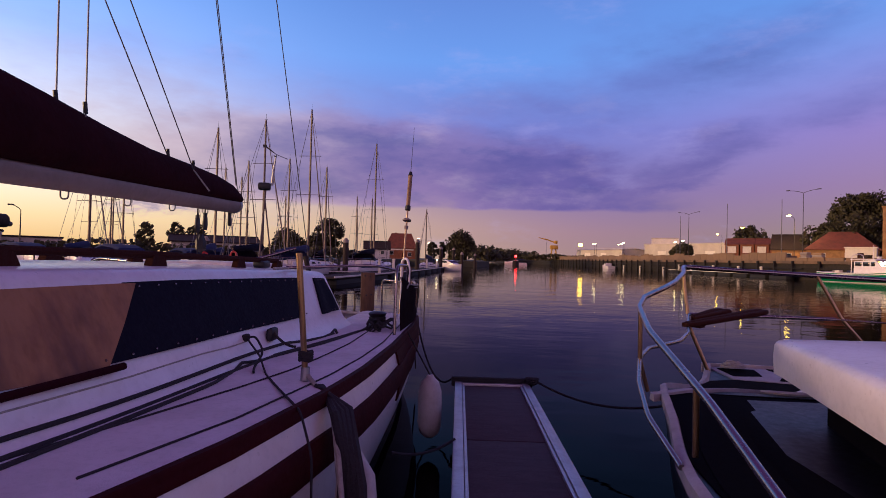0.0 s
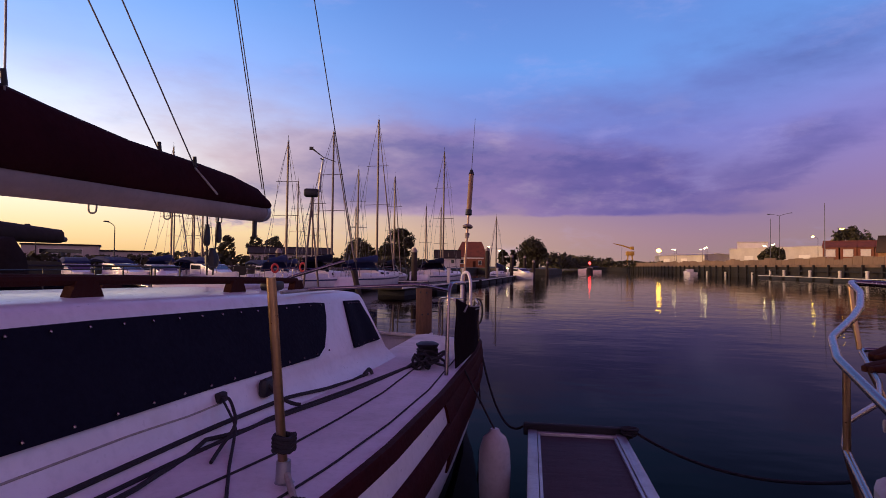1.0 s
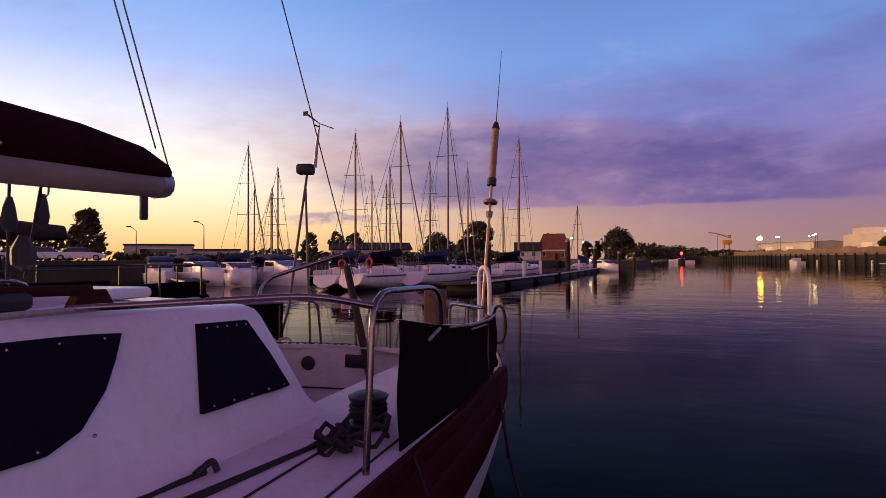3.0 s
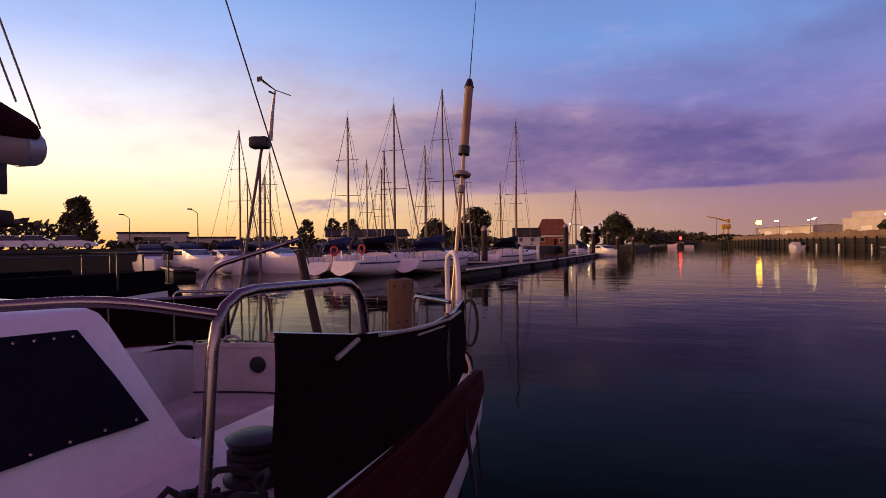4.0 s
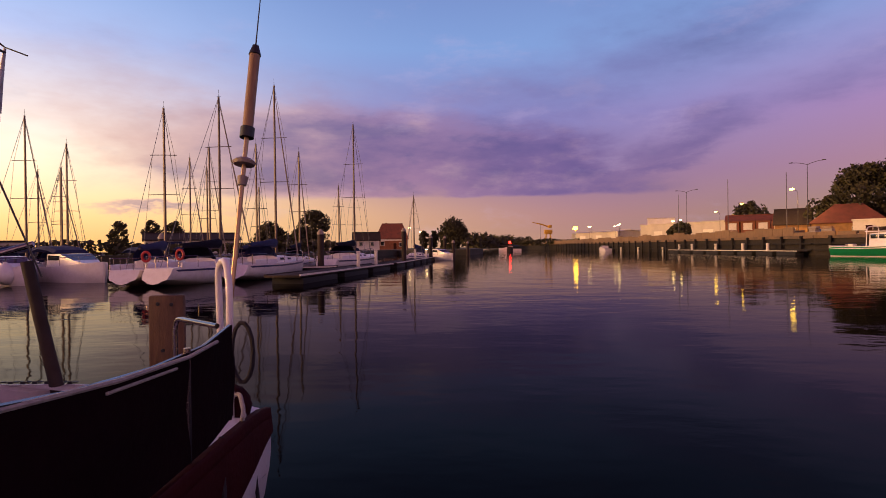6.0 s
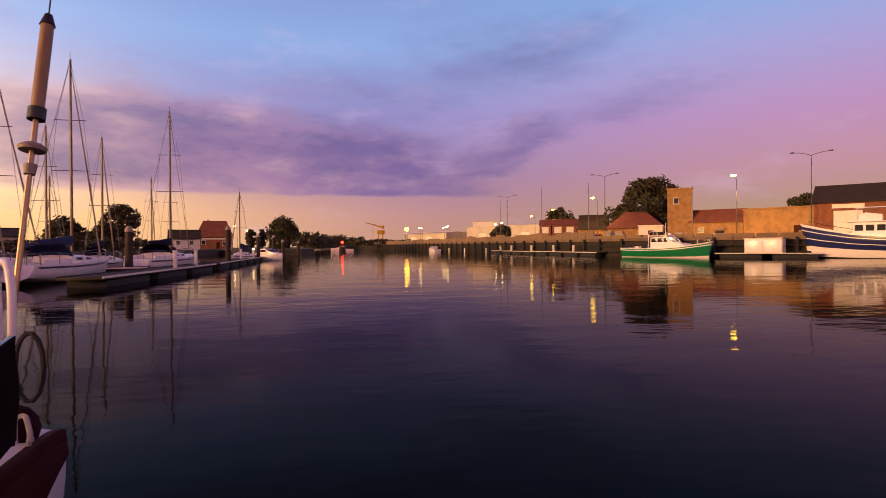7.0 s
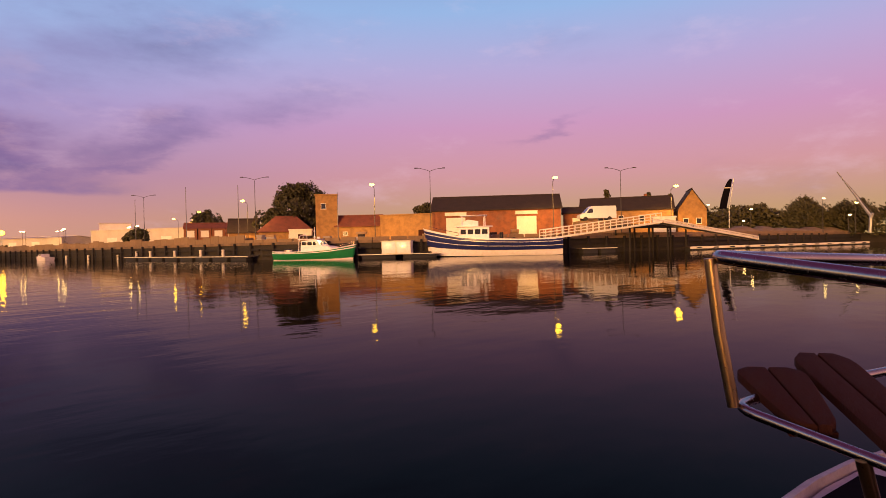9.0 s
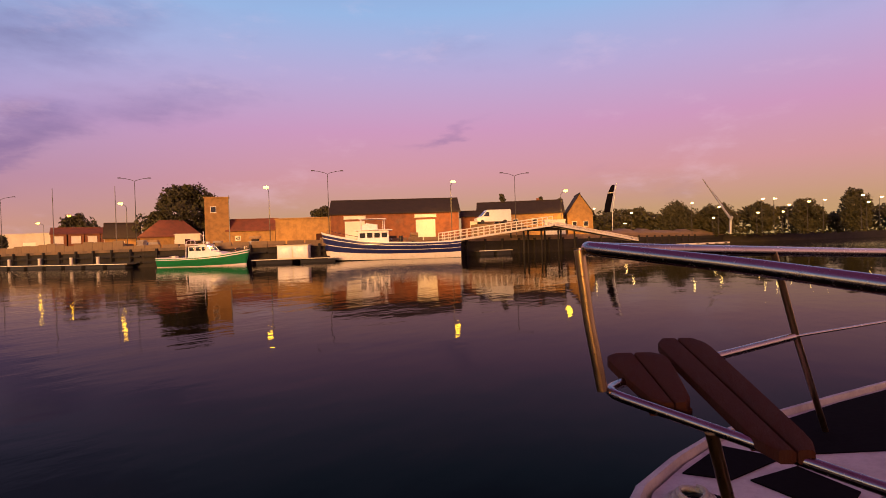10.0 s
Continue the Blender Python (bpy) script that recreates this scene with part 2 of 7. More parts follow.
    "wood_post": surface("varnished_wood", (0.30, 0.17, 0.08), 0.5, second=(0.20, 0.11, 0.05), scale=9, amount=0.7, bump=0.2, stretch=(3, 3, 0.5)),
    "board_wood": surface("weathered_board", (0.15, 0.078, 0.036), 0.75, second=(0.09, 0.045, 0.022), scale=7, amount=0.9, bump=0.4, bump_scale=40, stretch=(3, 3, 0.6), stain=(0.06, 0.04, 0.03)),
    "planks": surface("pontoon_decking", (0.085, 0.055, 0.060), 0.8, second=(0.060, 0.040, 0.045), scale=4, amount=0.9, bump=0.5, bump_scale=45, stretch=(1, 5, 1), random_value=0.35),
    "aluminium": surface("pontoon_alloy", (0.55, 0.54, 0.55), 0.42, metal=0.7, second=(0.40, 0.39, 0.40), scale=6, amount=0.7, stain=(0.30, 0.27, 0.25)),
    "rubber": surface("rubber_black", (0.018, 0.017, 0.018), 0.8, scale=12, amount=0.5, bump=0.2),
    "fender": surface("fender_vinyl", (0.55, 0.52, 0.50), 0.45, second=(0.40, 0.36, 0.33), scale=5, amount=0.8, stain=(0.28, 0.24, 0.2)),
    "glass": surface("dark_glass", (0.012, 0.014, 0.018), 0.06, scale=4, amount=0.3, spec=0.6),
    # matt near-black: paints shade in recesses, also plain black cloth and hull
    "void": surface("matt_black_and_shade", (0.005, 0.004, 0.006), 0.95, scale=4, amount=0.4, spec=0.03),
    "red": surface("red_paint", (0.42, 0.03, 0.03), 0.45, scale=6, amount=0.5),
    "hull_navy": surface("navy_hull_paint", (0.014, 0.020, 0.11), 0.3, second=(0.011, 0.015, 0.07), scale=3, amount=0.6, coat=0.3),
    "hull_green": surface("green_hull_paint", (0.008, 0.19, 0.07), 0.35, second=(0.006, 0.13, 0.05), scale=3, amount=0.6),
    "hull_black": surface("black_hull", (0.006, 0.005, 0.008), 0.4, scale=3, amount=0.5, spec=0.25),
    "blue_canvas": surface("blue_canvas", (0.015, 0.022, 0.085), 0.9, scale=5, amount=0.6, bump=0.3),
    "quay": surface("quay_concrete", (0.25, 0.155, 0.085), 0.85, second=(0.13, 0.09, 0.065), scale=0.35, amount=0.9, bump=0.6, bump_scale=4, stain=(0.06, 0.05, 0.04), random_value=0.25),
    "pile": surface("timber_pile", (0.046, 0.028, 0.019), 0.85, second=(0.026, 0.017, 0.012), scale=1.2, amount=0.9, bump=0.6, bump_scale=8, stain=(0.02, 0.025, 0.015), random_value=0.3),
    # darker pile copy: shadow below quay edge and stage put into the colour
    "shade_pile": surface("shade_black_timber", (0.017, 0.011, 0.008), 0.8, second=(0.010, 0.008, 0.006), scale=1.2, amount=0.9, bump=0.6, bump_scale=8, random_value=0.3),
    "sand": surface("sandy_bank", (0.27, 0.175, 0.085), 0.95, second=(0.17, 0.12, 0.06), scale=0.25, amount=0.9, bump=0.6, bump_scale=2, stain=(0.07, 0.06, 0.03)),
    "earth": surface("grassy_earth", (0.045, 0.045, 0.025), 0.95, second=(0.07, 0.055, 0.035), scale=0.2, amount=0.9, bump=0.6, bump_scale=2),
    "asphalt": surface("quay_paving", (0.020, 0.015, 0.012), 0.9, second=(0.030, 0.024, 0.019), scale=0.3, amount=0.8),
    "brick": surface("brick_wall", (0.25, 0.082, 0.034), 0.85, second=(0.15, 0.052, 0.025), scale=1.1, amount=0.9, bump=0.5, bump_scale=8, stain=(0.16, 0.10, 0.07)),
    "brick_pale": surface("pale_brick", (0.36, 0.19, 0.065), 0.85, second=(0.23, 0.12, 0.045), scale=1.0, amount=0.9, bump=0.5, bump_scale=8),
    "render": surface("white_render", (0.78, 0.71, 0.60), 0.8, second=(0.66, 0.59, 0.49), scale=0.4, amount=0.8),
    "roof_tile": surface("red_roof_tile", (0.20, 0.058, 0.032), 0.85, second=(0.13, 0.042, 0.025), scale=0.9, amount=0.9, bump=0.6, bump_scale=5),
    "roof_slate": surface("dark_roof", (0.030, 0.018, 0.013), 0.9, second=(0.019, 0.012, 0.009), scale=0.8, amount=0.9, bump=0.6, bump_scale=5),
    "cladding": surface("pale_cladding", (0.55, 0.47, 0.38), 0.6, second=(0.44, 0.37, 0.30), scale=0.3, amount=0.7),
    "leaf": surface("tree_leaf", (0.066, 0.058, 0.020), 0.8, second=(0.040, 0.036, 0.014), scale=0.5, amount=0.9, random_value=0.2),
    "bark": surface("bark", (0.075, 0.055, 0.040), 0.95, scale=3, amount=0.8, bump=0.7, bump_scale=15),
    "yellow": surface("crane_yellow", (0.60, 0.32, 0.02), 0.5, scale=1, amount=0.6),
    "car_white": surface("car_white", (0.65, 0.64, 0.62), 0.25, scale=2, amount=0.2, coat=0.5),
    "car_grey": surface("car_grey", (0.10, 0.10, 0.11), 0.25, scale=2, amount=0.2, coat=0.5),
    "lamp_warm": surface("lamp_glass", (0.8, 0.6, 0.3), 0.4, emission=(1.0, 0.58, 0.03), power=34.0),
    "lamp_big": surface("floodlight_glass", (0.8, 0.6, 0.3), 0.4, emission=(1.0, 0.50, 0.02), power=26.0),
    "lamp_red": surface("red_lamp_glass", (0.6, 0.03, 0.02), 0.4, emission=(1.0, 0.012, 0.006), power=26.0),
    "lamp_white": surface("white_lamp_glass", (0.8, 0.8, 0.7), 0.4, emission=(1.0, 0.70, 0.22), power=14.0),
}


# ---- modelling kit ----
PLACED = {}


def thing(name, at, label, category, group="", kind="", turn=0.0):
    """An Empty at the base of a thing, turned about z by degrees."""
    ob = new(name)
    ob.empty_display_size = 0.3
    m = pose(*at, 0, 0, turn)
    ob.matrix_basis = m
    PLACED[ob.name] = m
    return tagged(ob, label, category, group, kind)


def finish(bm, name, material, smooth=40):
    bmesh.ops.recalc_face_normals(bm, faces=bm.faces)
    me = bpy.data.meshes.new(name)
    bm.to_mesh(me)
    bm.free()
    me.materials.append(material)
    if smooth:
        me.polygons.foreach_set("use_smooth", [True] * len(me.polygons))
        me.set_sharp_from_angle(angle=radians(smooth))
    return me


def part(name, bm, material, parent=None, label="", world=False, smooth=40, kind=""):
    """Links a bmesh as one mesh object under a thing or a part. world: the bmesh was written in world places."""
    if world and parent is not None:
        root = parent
        while root.parent:
            root = root.parent
        bmesh.ops.transform(bm, matrix=PLACED[root.name].inverted(), verts=bm.verts)
    ob = new(name, finish(bm, name, M[material], smooth))
    if parent is not None:
        ob.parent = parent
    return tagged(ob, label, kind=kind)


def single(name, bm, material, label, category, group="", kind="", smooth=40, at=None):
    ob = new(name, finish(bm, name, M[material], smooth))
    if at is not None:
        ob.matrix_basis = at
    return tagged(ob, label, category, group, kind)


def box(bm, c, s, rz=0.0, rx=0.0, ry=0.0, bevel=0.0):
    """A box of size s about c."""
    m = pose(*c, rx, ry, rz) @ Matrix.Diagonal((*s, 1))
    made = bmesh.ops.create_cube(bm, size=1.0, matrix=m)["verts"]
    if bevel:
        edges = list({e for v in made for e in v.link_edges})
        bmesh.ops.bevel(bm, geom=edges, offset=bevel, segments=2, profile=0.5, affect="EDGES")
    return bm


def loft(bm, rings, cap=True, closed=True):
    """Skin over rings of equal count."""
    rows = [[bm.verts.new(p) for p in ring] for ring in rings]
    n = len(rows[0])
    for a, b in zip(rows, rows[1:]):
        for i in range(n if closed else n - 1):
            j = (i + 1) % n
            try:
                bm.faces.new((a[i], a[j], b[j], b[i]))
            except ValueError:
                pass
    if cap and closed:
        bm.faces.new(rows[0][::-1])
        bm.faces.new(rows[-1])
    return bm


def rounded(points, radius=0.1, steps=4):
    """A path with its inner corners rounded."""
    pts = [Vector(p) for p in points]
    out = [pts[0]]
    for a, b, c in zip(pts, pts[1:], pts[2:]):
        d1, d2 = (a - b), (c - b)
        r = min(radius, d1.length * 0.49, d2.length * 0.49)
        p, q = b + d1.normalized() * r, b + d2.normalized() * r
        for k in range(steps + 1):
            t = k / steps
            out.append(p * (1 - t) ** 2 + b * 2 * t * (1 - t) + q * t * t)
    out.append(pts[-1])
    return out


def tube(bm, points, r, n=8, cap=True, flat=1.0):
    """A round bar along a path; r may be a list."""
    pts = [Vector(p) for p in points]
    rs = r if isinstance(r, (list, tuple)) else [r] * len(pts)
    rings, side = [], None
    for i, p in enumerate(pts):
        d = (pts[min(i + 1, len(pts) - 1)] - pts[max(i - 1, 0)]).normalized()
        if side is None:
            side = d.orthogonal().normalized()
            if abs(d.z) < 0.95:
                side = d.cross(Vector((0, 0, 1))).normalized()
        side = (side - d * side.dot(d)).normalized()
        up = side.cross(d)
        rings.append([p + side * math.cos(2 * math.pi * k / n) * rs[i] + up * math.sin(2 * math.pi * k / n) * rs[i] * flat for k in range(n)])
    return loft(bm, rings, cap)


def lathe(bm, profile, c=(0, 0, 0), n=16):
    """Turn (radius, height) pairs about the upright through c."""
    rings = [[(c[0] + max(r, 1e-4) * math.cos(2 * math.pi * k / n), c[1] + max(r, 1e-4) * math.sin(2 * math.pi * k / n), c[2] + z) for k in range(n)] for r, z in profile]
    return loft(bm, rings)


def slab(bm, outline, z0, z1):
    """An upright prism over a plan outline."""
    return loft(bm, [[(x, y, z0) for x, y in outline], [(x, y, z1) for x, y in outline]])


def panel(bm, corners, thick, inset=0.0):
    """A thin plate on four or more corners, thick along its normal."""
    pts = [Vector(c) for c in corners]
    nrm = (pts[1] - pts[0]).cross(pts[2] - pts[0]).normalized()
    return loft(bm, [[p for p in pts], [p + nrm * thick for p in pts]])


def sag(a, b, drop, n=12):
    """A slack line from a to b."""
    a, b = Vector(a), Vector(b)
    return [a.lerp(b, k / n) - Vector((0, 0, drop * 4 * (k / n) * (1 - k / n))) for k in range(n + 1)]


def B():
    return bmesh.new()


def lerp_table(table, y):
    """Linear reading of a table of (key, value, ...) rows."""
    if y <= table[0][0]:
        return table[0][1:]
    for a, b in zip(table, table[1:]):
        if y <= b[0]:
            t = (y - a[0]) / (b[0] - a[0])
            return tuple(p + (q - p) * t for p, q in zip(a[1:], b[1:]))
    return table[-1][1:]


# ---- water, land, quay ----
bm = B()
box(bm, (0, 0, -1.5), (8000, 8000, 3.0))
single("water", bm, "water", "calm dark harbour water mirroring the dusk sky", "water", kind="structure", smooth=0)

# plan of the quay's water edge, from the harbour mouth round to the far basin
QUAY = [(34, 420), (42, 260), (46.5, 150), (50.5, 84), (58, 66.5), (80, 48), (120, 34), (190, 16)]


def along(line, step):
    """Places and headings at even steps along a plan line."""
    out = []
    for (x0, y0), (x1, y1) in zip(line, line[1:]):
        d = math.hypot(x1 - x0, y1 - y0)
        n = max(int(d / step), 1)
        for k in range(n):
            t = (k + 0.5) / n
            out.append((x0 + (x1 - x0) * t, y0 + (y1 - y0) * t, math.degrees(math.atan2(y1 - y0, x1 - x0)), d / n))
    return out


bm = B()
slab(bm, QUAY + [(260, -40), (900, 100), (900, 900), (34, 900)], -1.0, 2.55)
single("quay_ground", bm, "asphalt", "paved quay ground with worn asphalt", "ground", kind="structure", smooth=0)

bm = B()
slab(bm, [(-14, 150), (-2, 128), (4, 128), (8, 150), (10, 260), (20, 420), (20, 900), (-900, 900), (-900, 60), (-75, 52), (-62, 62), (-48, 76), (-30, 92), (-20, 112)], -1.0, 1.3)
single("far_bank", bm, "earth", "low grassy bank behind the moorings", "ground", kind="structure", smooth=0)
bm = B()
slab(bm, [(-36, 41), (-40, 30), (-58, 12), (-120, -10), (-500, -60), (-500, 51), (-76, 52), (-63, 61)], -1.0, 1.75)
single("near_bank", bm, "earth", "dark grassy harbour bank with parked cars", "ground", kind="structure", smooth=0)


# ---- finger pontoon underfoot ----
PX0, PX1, PY0, PY1, PZ = -0.02, 0.78, -5.0, 6.12, 0.42
finger = thing("finger_pontoon", (0.38, 0.5, 0.0), "floating finger pontoon with dark planks and alloy edges", "pontoon")
for x in (PX0 + 0.045, PX1 - 0.045):
    bm = B()
    s = 1 if x < 0.3 else -1
    box(bm, (x, (PY0 + PY1) / 2, PZ - 0.05), (0.075, PY1 - PY0, 0.13), bevel=0.008)
    box(bm, (x + s * 0.052, (PY0 + PY1) / 2, PZ - 0.045), (0.022, PY1 - PY0, 0.10), bevel=0.004)
    part("edge_beam", bm, "aluminium", finger, world=True)
bm = B()
box(bm, (0.38, PY1 - 0.035, PZ + 0.012), (0.86, 0.07, 0.10), bevel=0.012)
part("end_fender", bm, "rubber", finger, "black rubber end bumper", world=True)
bm = B()
box(bm, (0.38, PY1 - 0.10, PZ - 0.02), (0.66, 0.05, 0.06), bevel=0.006)
part("end_beam", bm, "aluminium", finger, world=True)
for y in (-3.0, 0.6, 4.2):
    bm = B()
    box(bm, (0.38, y, 0.08), (0.74, 2.2, 0.42), bevel=0.05)
    part("float", bm, "rubber", finger, world=True)

for k, (y0, y1) in enumerate(((-4.9, -2.6), (-2.58, -0.2), (-0.18, 2.2), (2.22, 4.2), (4.22, 6.0))):
    bm = B()
    box(bm, (0.38, (y0 + y1) / 2, PZ - 0.035), (0.60, y1 - y0, 0.04), bevel=0.005)
    part("deck_panel", bm, "planks", finger, world=True)
cleat = thing("pontoon_cleat", (0.80, 6.02, PZ), "black mooring cleat with rope turns at the pontoon corner", "cleat")
bm = B()
tube(bm, [(-0.06, 0, 0.07), (0.06, 0, 0.07)], 0.018, 8)
tube(bm, [(0, 0, 0.0), (0, 0, 0.07)], [0.03, 0.018], 8)
part("horn", bm, "rubber", cleat)
bm = B()
for k in range(3):
    tube(bm, [((0.05 + 0.008 * k) * math.cos(2 * math.pi * j / 12), 0.045 * math.sin(2 * math.pi * j / 12), 0.03 + 0.02 * k) for j in range(13)], 0.013, 6)
part("turns", bm, "rope_dark", cleat)
bm = B()
tube(bm, sag((0.84, 6.02, 0.47), (1.95, 4.95, 0.55), 0.14, 16), 0.012, 8)
single("bow_line", bm, "rope_dark", "slack dark mooring line from the pontoon to the motor boat", "rope")
bm = B()
tube(bm, sag((0.0, 4.1, 0.44), (-0.40, 3.6, 0.50), 0.05, 10), 0.010, 8)
single("spare_line", bm, "rope_dark", "short dark line between pontoon and yacht", "rope")


# ---- the yacht alongside ----
# y, half beam, centre x, sheer height
YSEC = [(-4.6, 0.04, -2.25, 1.38), (-3.6, 0.16, -2.22, 1.30), (-2.2, 0.34, -2.18, 1.20), (-0.5, 0.62, -2.12, 1.12), (1.0, 0.98, -2.06, 1.07),
        (1.5, 1.12, -2.045, 1.06), (2.0, 1.245, -2.03, 1.055), (2.8, 1.385, -2.015, 1.05), (3.4, 1.448, -2.005, 1.045), (4.5, 1.50, -2.00, 1.03), (6.0, 1.53, -2.00, 1.02), (7.0, 1.50, -2.00, 1.005),
        (7.45, 1.45, -2.00, 0.965), (7.7, 1.41, -2.00, 0.925), (7.95, 1.37, -2.00, 0.865)]
yacht = thing("sailing_yacht", (-2.05, 2.0, 0.0), "white cruising yacht with burgundy strakes moored alongside the pontoon", "sailboat")


def hull_point(y, f, z, out=0.0):
    """Place on the hull's skin: f -1 or 1 for the side, at height z."""
    hb, cx, sh = lerp_table(YSEC, y)
    k = max(min((sh - z) / sh, 1.0), 0.0)
    w = hb * (1.0 - 0.14 * k ** 2) + lerp_table([(1.0, 0.55), (4.0, 0.52), (5.2, 0.30), (6.5, 0.16)], y)[0] * min(hb, 1.0) * k * (1.0 - k) ** 2 + out
    return Vector((cx + f * w, y, z))


YS = [-4.6 + 12.55 * k / 60 for k in range(61)]
bm = B()
rings = []
for y in YS:
    hb, cx, sh = lerp_table(YSEC, y)
    ring = []
    for f in (1, -1):
        zs = [sh, sh - 0.06, sh - 0.14, sh - 0.22, sh - 0.33, 0.58, 0.40, 0.15, 0.0, -0.15]
        half = [hull_point(y, f, z) for z in zs] + [Vector((cx + f * hb * 0.55, y, -0.42))]
        ring += half if f == 1 else half[::-1]
    rings.append(ring)
loft(bm, rings, cap=False, closed=False)
n = len(rings[-1]) // 2
loft(bm, [[a.lerp(b, k / 14) for k in range(15)] for a, b in zip(rings[-1][:n], rings[-1][:n - 1:-1])], cap=False, closed=False)
part("hull", bm, "gelcoat", yacht, "white hull", world=True, smooth=50)


def strake(name, material, z_hi, z_lo, out, y0=-4.5, y1=7.94, label="", steps=50, taper=0.0):
    """A band along each side of the hull, z measured below the sheer."""
    for f in (1, -1):
        bm = B()
        rings = []
        for k in range(steps + 1):
            y = y0 + (y1 - y0) * k / steps
            sh = lerp_table(YSEC, y)[2]
            o = Vector((f * out, 0, 0))
            low = z_lo - taper * max(0.0, (y - 6.6) / 1.34)
            skin = [hull_point(y, f, sh - z_hi + (z_hi - low) * q) for q in (0.0, 0.12, 0.35, 0.6, 0.88, 1.0)]
            rings.append([skin[0] - o, skin[0] + o * 0.7] + [p + o for p in skin[1:5]] + [skin[5] + o * 0.7, skin[5] - o])
        loft(bm, rings)
        part(name, bm, material, yacht, label, world=True, smooth=50)


strake("toe_rail", "burgundy", -0.030, 0.034, 0.018, label="low dark burgundy toe rail")
strake("rubbing_strake", "burgundy", 0.135, 0.285, 0.03, y1=6.7, label="broad burgundy rubbing strake")
strake("quarter_panel", "burgundy", 0.012, 0.42, 0.016, y0=4.45, taper=0.31, label="burgundy stern quarter")
strake("boot_stripe", "burgundy", 0.90, 0.97, 0.004, y0=-4.4)

# transom trim
bm = B()
for z0, z1 in ((0.80, 0.85), (0.58, 0.68)):
    loft(bm, [[Vector((-0.70 - 2.6 * k / 12, 7.95 + o, z)) for o, z in ((0.0, z0), (0.03, z0 + 0.008), (0.03, z1 - 0.008), (0.0, z1))] for k in range(13)])
part("transom_trim", bm, "burgundy", yacht, world=True)

# deck with a slight crown and an open cockpit well
WELL = (-3.25, -1.22, 5.85, 7.80)


def bow_out(x, y):
    """How far the rounded stern stands out behind a straight one."""
    return 0.55 * max(0.0, 1.0 - ((x + 2.3) / 1.68) ** 2) * max(0.0, min(1.0, (y - 6.0) / 1.6))


def deck_z(y, u):
    return lerp_table(YSEC, y)[2] + 0.012 + 0.03 * (1 - u * u)


def deck_sheet(bm, ys, x_of):
    rings = []
    for y in ys:
        hb, cx, sh = lerp_table(YSEC, y)
        x0, x1 = x_of(y, hb, cx)
        row = [Vector((x0 + (x1 - x0) * k / 6, y, 0)) for k in range(7)]
        for p in row:
            p.z = deck_z(y, (p.x - cx) / max(hb, 0.05))
        rings.append(row + [Vector((p.x, p.y, p.z - 0.04)) for p in row[::-1]])
    loft(bm, rings)


bm = B()
deck_sheet(bm, [-4.5 + 10.35 * k / 40 for k in range(41)], lambda y, hb, cx: (cx - hb * 0.985, cx + hb * 0.985))
deck_sheet(bm, [5.85 + 1.95 * k / 10 for k in range(11)], lambda y, hb, cx: (WELL[1], cx + hb * 0.985))
deck_sheet(bm, [5.85 + 1.95 * k / 10 for k in range(11)], lambda y, hb, cx: (cx - hb * 0.985, WELL[0]))
deck_sheet(bm, [7.80 + 0.145 * k / 3 for k in range(4)], lambda y, hb, cx: (cx - hb * 0.985, cx + hb * 0.985))
part("deck", bm, "deck", yacht, "off-white deck", world=True, smooth=30)

# cockpit well: side walls, curved aft wall, a bench round it and the sole; walls and bench carry painted shade
x0, x1, y0, y1 = WELL
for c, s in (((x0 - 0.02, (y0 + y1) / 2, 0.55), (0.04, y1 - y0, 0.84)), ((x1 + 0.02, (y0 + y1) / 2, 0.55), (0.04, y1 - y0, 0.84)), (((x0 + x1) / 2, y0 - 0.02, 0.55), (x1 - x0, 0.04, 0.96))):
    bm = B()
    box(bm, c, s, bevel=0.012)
    part("cockpit_wall", bm, "cockpit_white_shaded", yacht, "moulded white cockpit side", world=True)
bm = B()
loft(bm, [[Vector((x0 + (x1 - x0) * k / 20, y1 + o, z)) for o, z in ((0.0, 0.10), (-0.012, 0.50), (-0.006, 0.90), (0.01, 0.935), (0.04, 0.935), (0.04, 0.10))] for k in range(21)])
part("cockpit_aft_wall", bm, "cockpit_white_shaded", yacht, "smooth white wall across the cockpit's aft end", world=True)
bm = B()
loft(bm, [[Vector((x0 + (x1 - x0) * k / 20, y, 0.12 + dz)) for y, dz in ((y0, 0), (y1, 0), (y1, -0.03), (y0, -0.03))] for k in range(21)])
part("cockpit_sole", bm, "teak", yacht, world=True)
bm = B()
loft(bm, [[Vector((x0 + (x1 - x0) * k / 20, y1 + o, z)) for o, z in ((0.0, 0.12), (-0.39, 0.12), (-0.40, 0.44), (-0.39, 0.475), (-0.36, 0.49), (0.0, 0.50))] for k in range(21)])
part("cockpit_bench", bm, "cockpit_white_shaded", yacht, "curved white bench at the cockpit's aft end", world=True, smooth=50)
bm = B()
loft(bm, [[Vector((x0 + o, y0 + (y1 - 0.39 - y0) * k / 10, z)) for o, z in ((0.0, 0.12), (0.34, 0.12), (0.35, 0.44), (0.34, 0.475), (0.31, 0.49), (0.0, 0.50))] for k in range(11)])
part("cockpit_bench", bm, "cockpit_white_shaded", yacht, world=True, smooth=50)
# seam at the foot of the aft wall, instrument, locker and lever
bm = B()
tube(bm, [(x0 + (x1 - x0) * k / 20, y1 - 0.014, 0.512) for k in range(21)], 0.008, 6)
part("cockpit_seam", bm, "rope_dark", yacht, world=True)
bm = B()
lathe(bm, [(0.0, 0), (0.060, 0), (0.072, 0.010), (0.072, 0.020), (0.056, 0.030), (0, 0.032)], n=16)
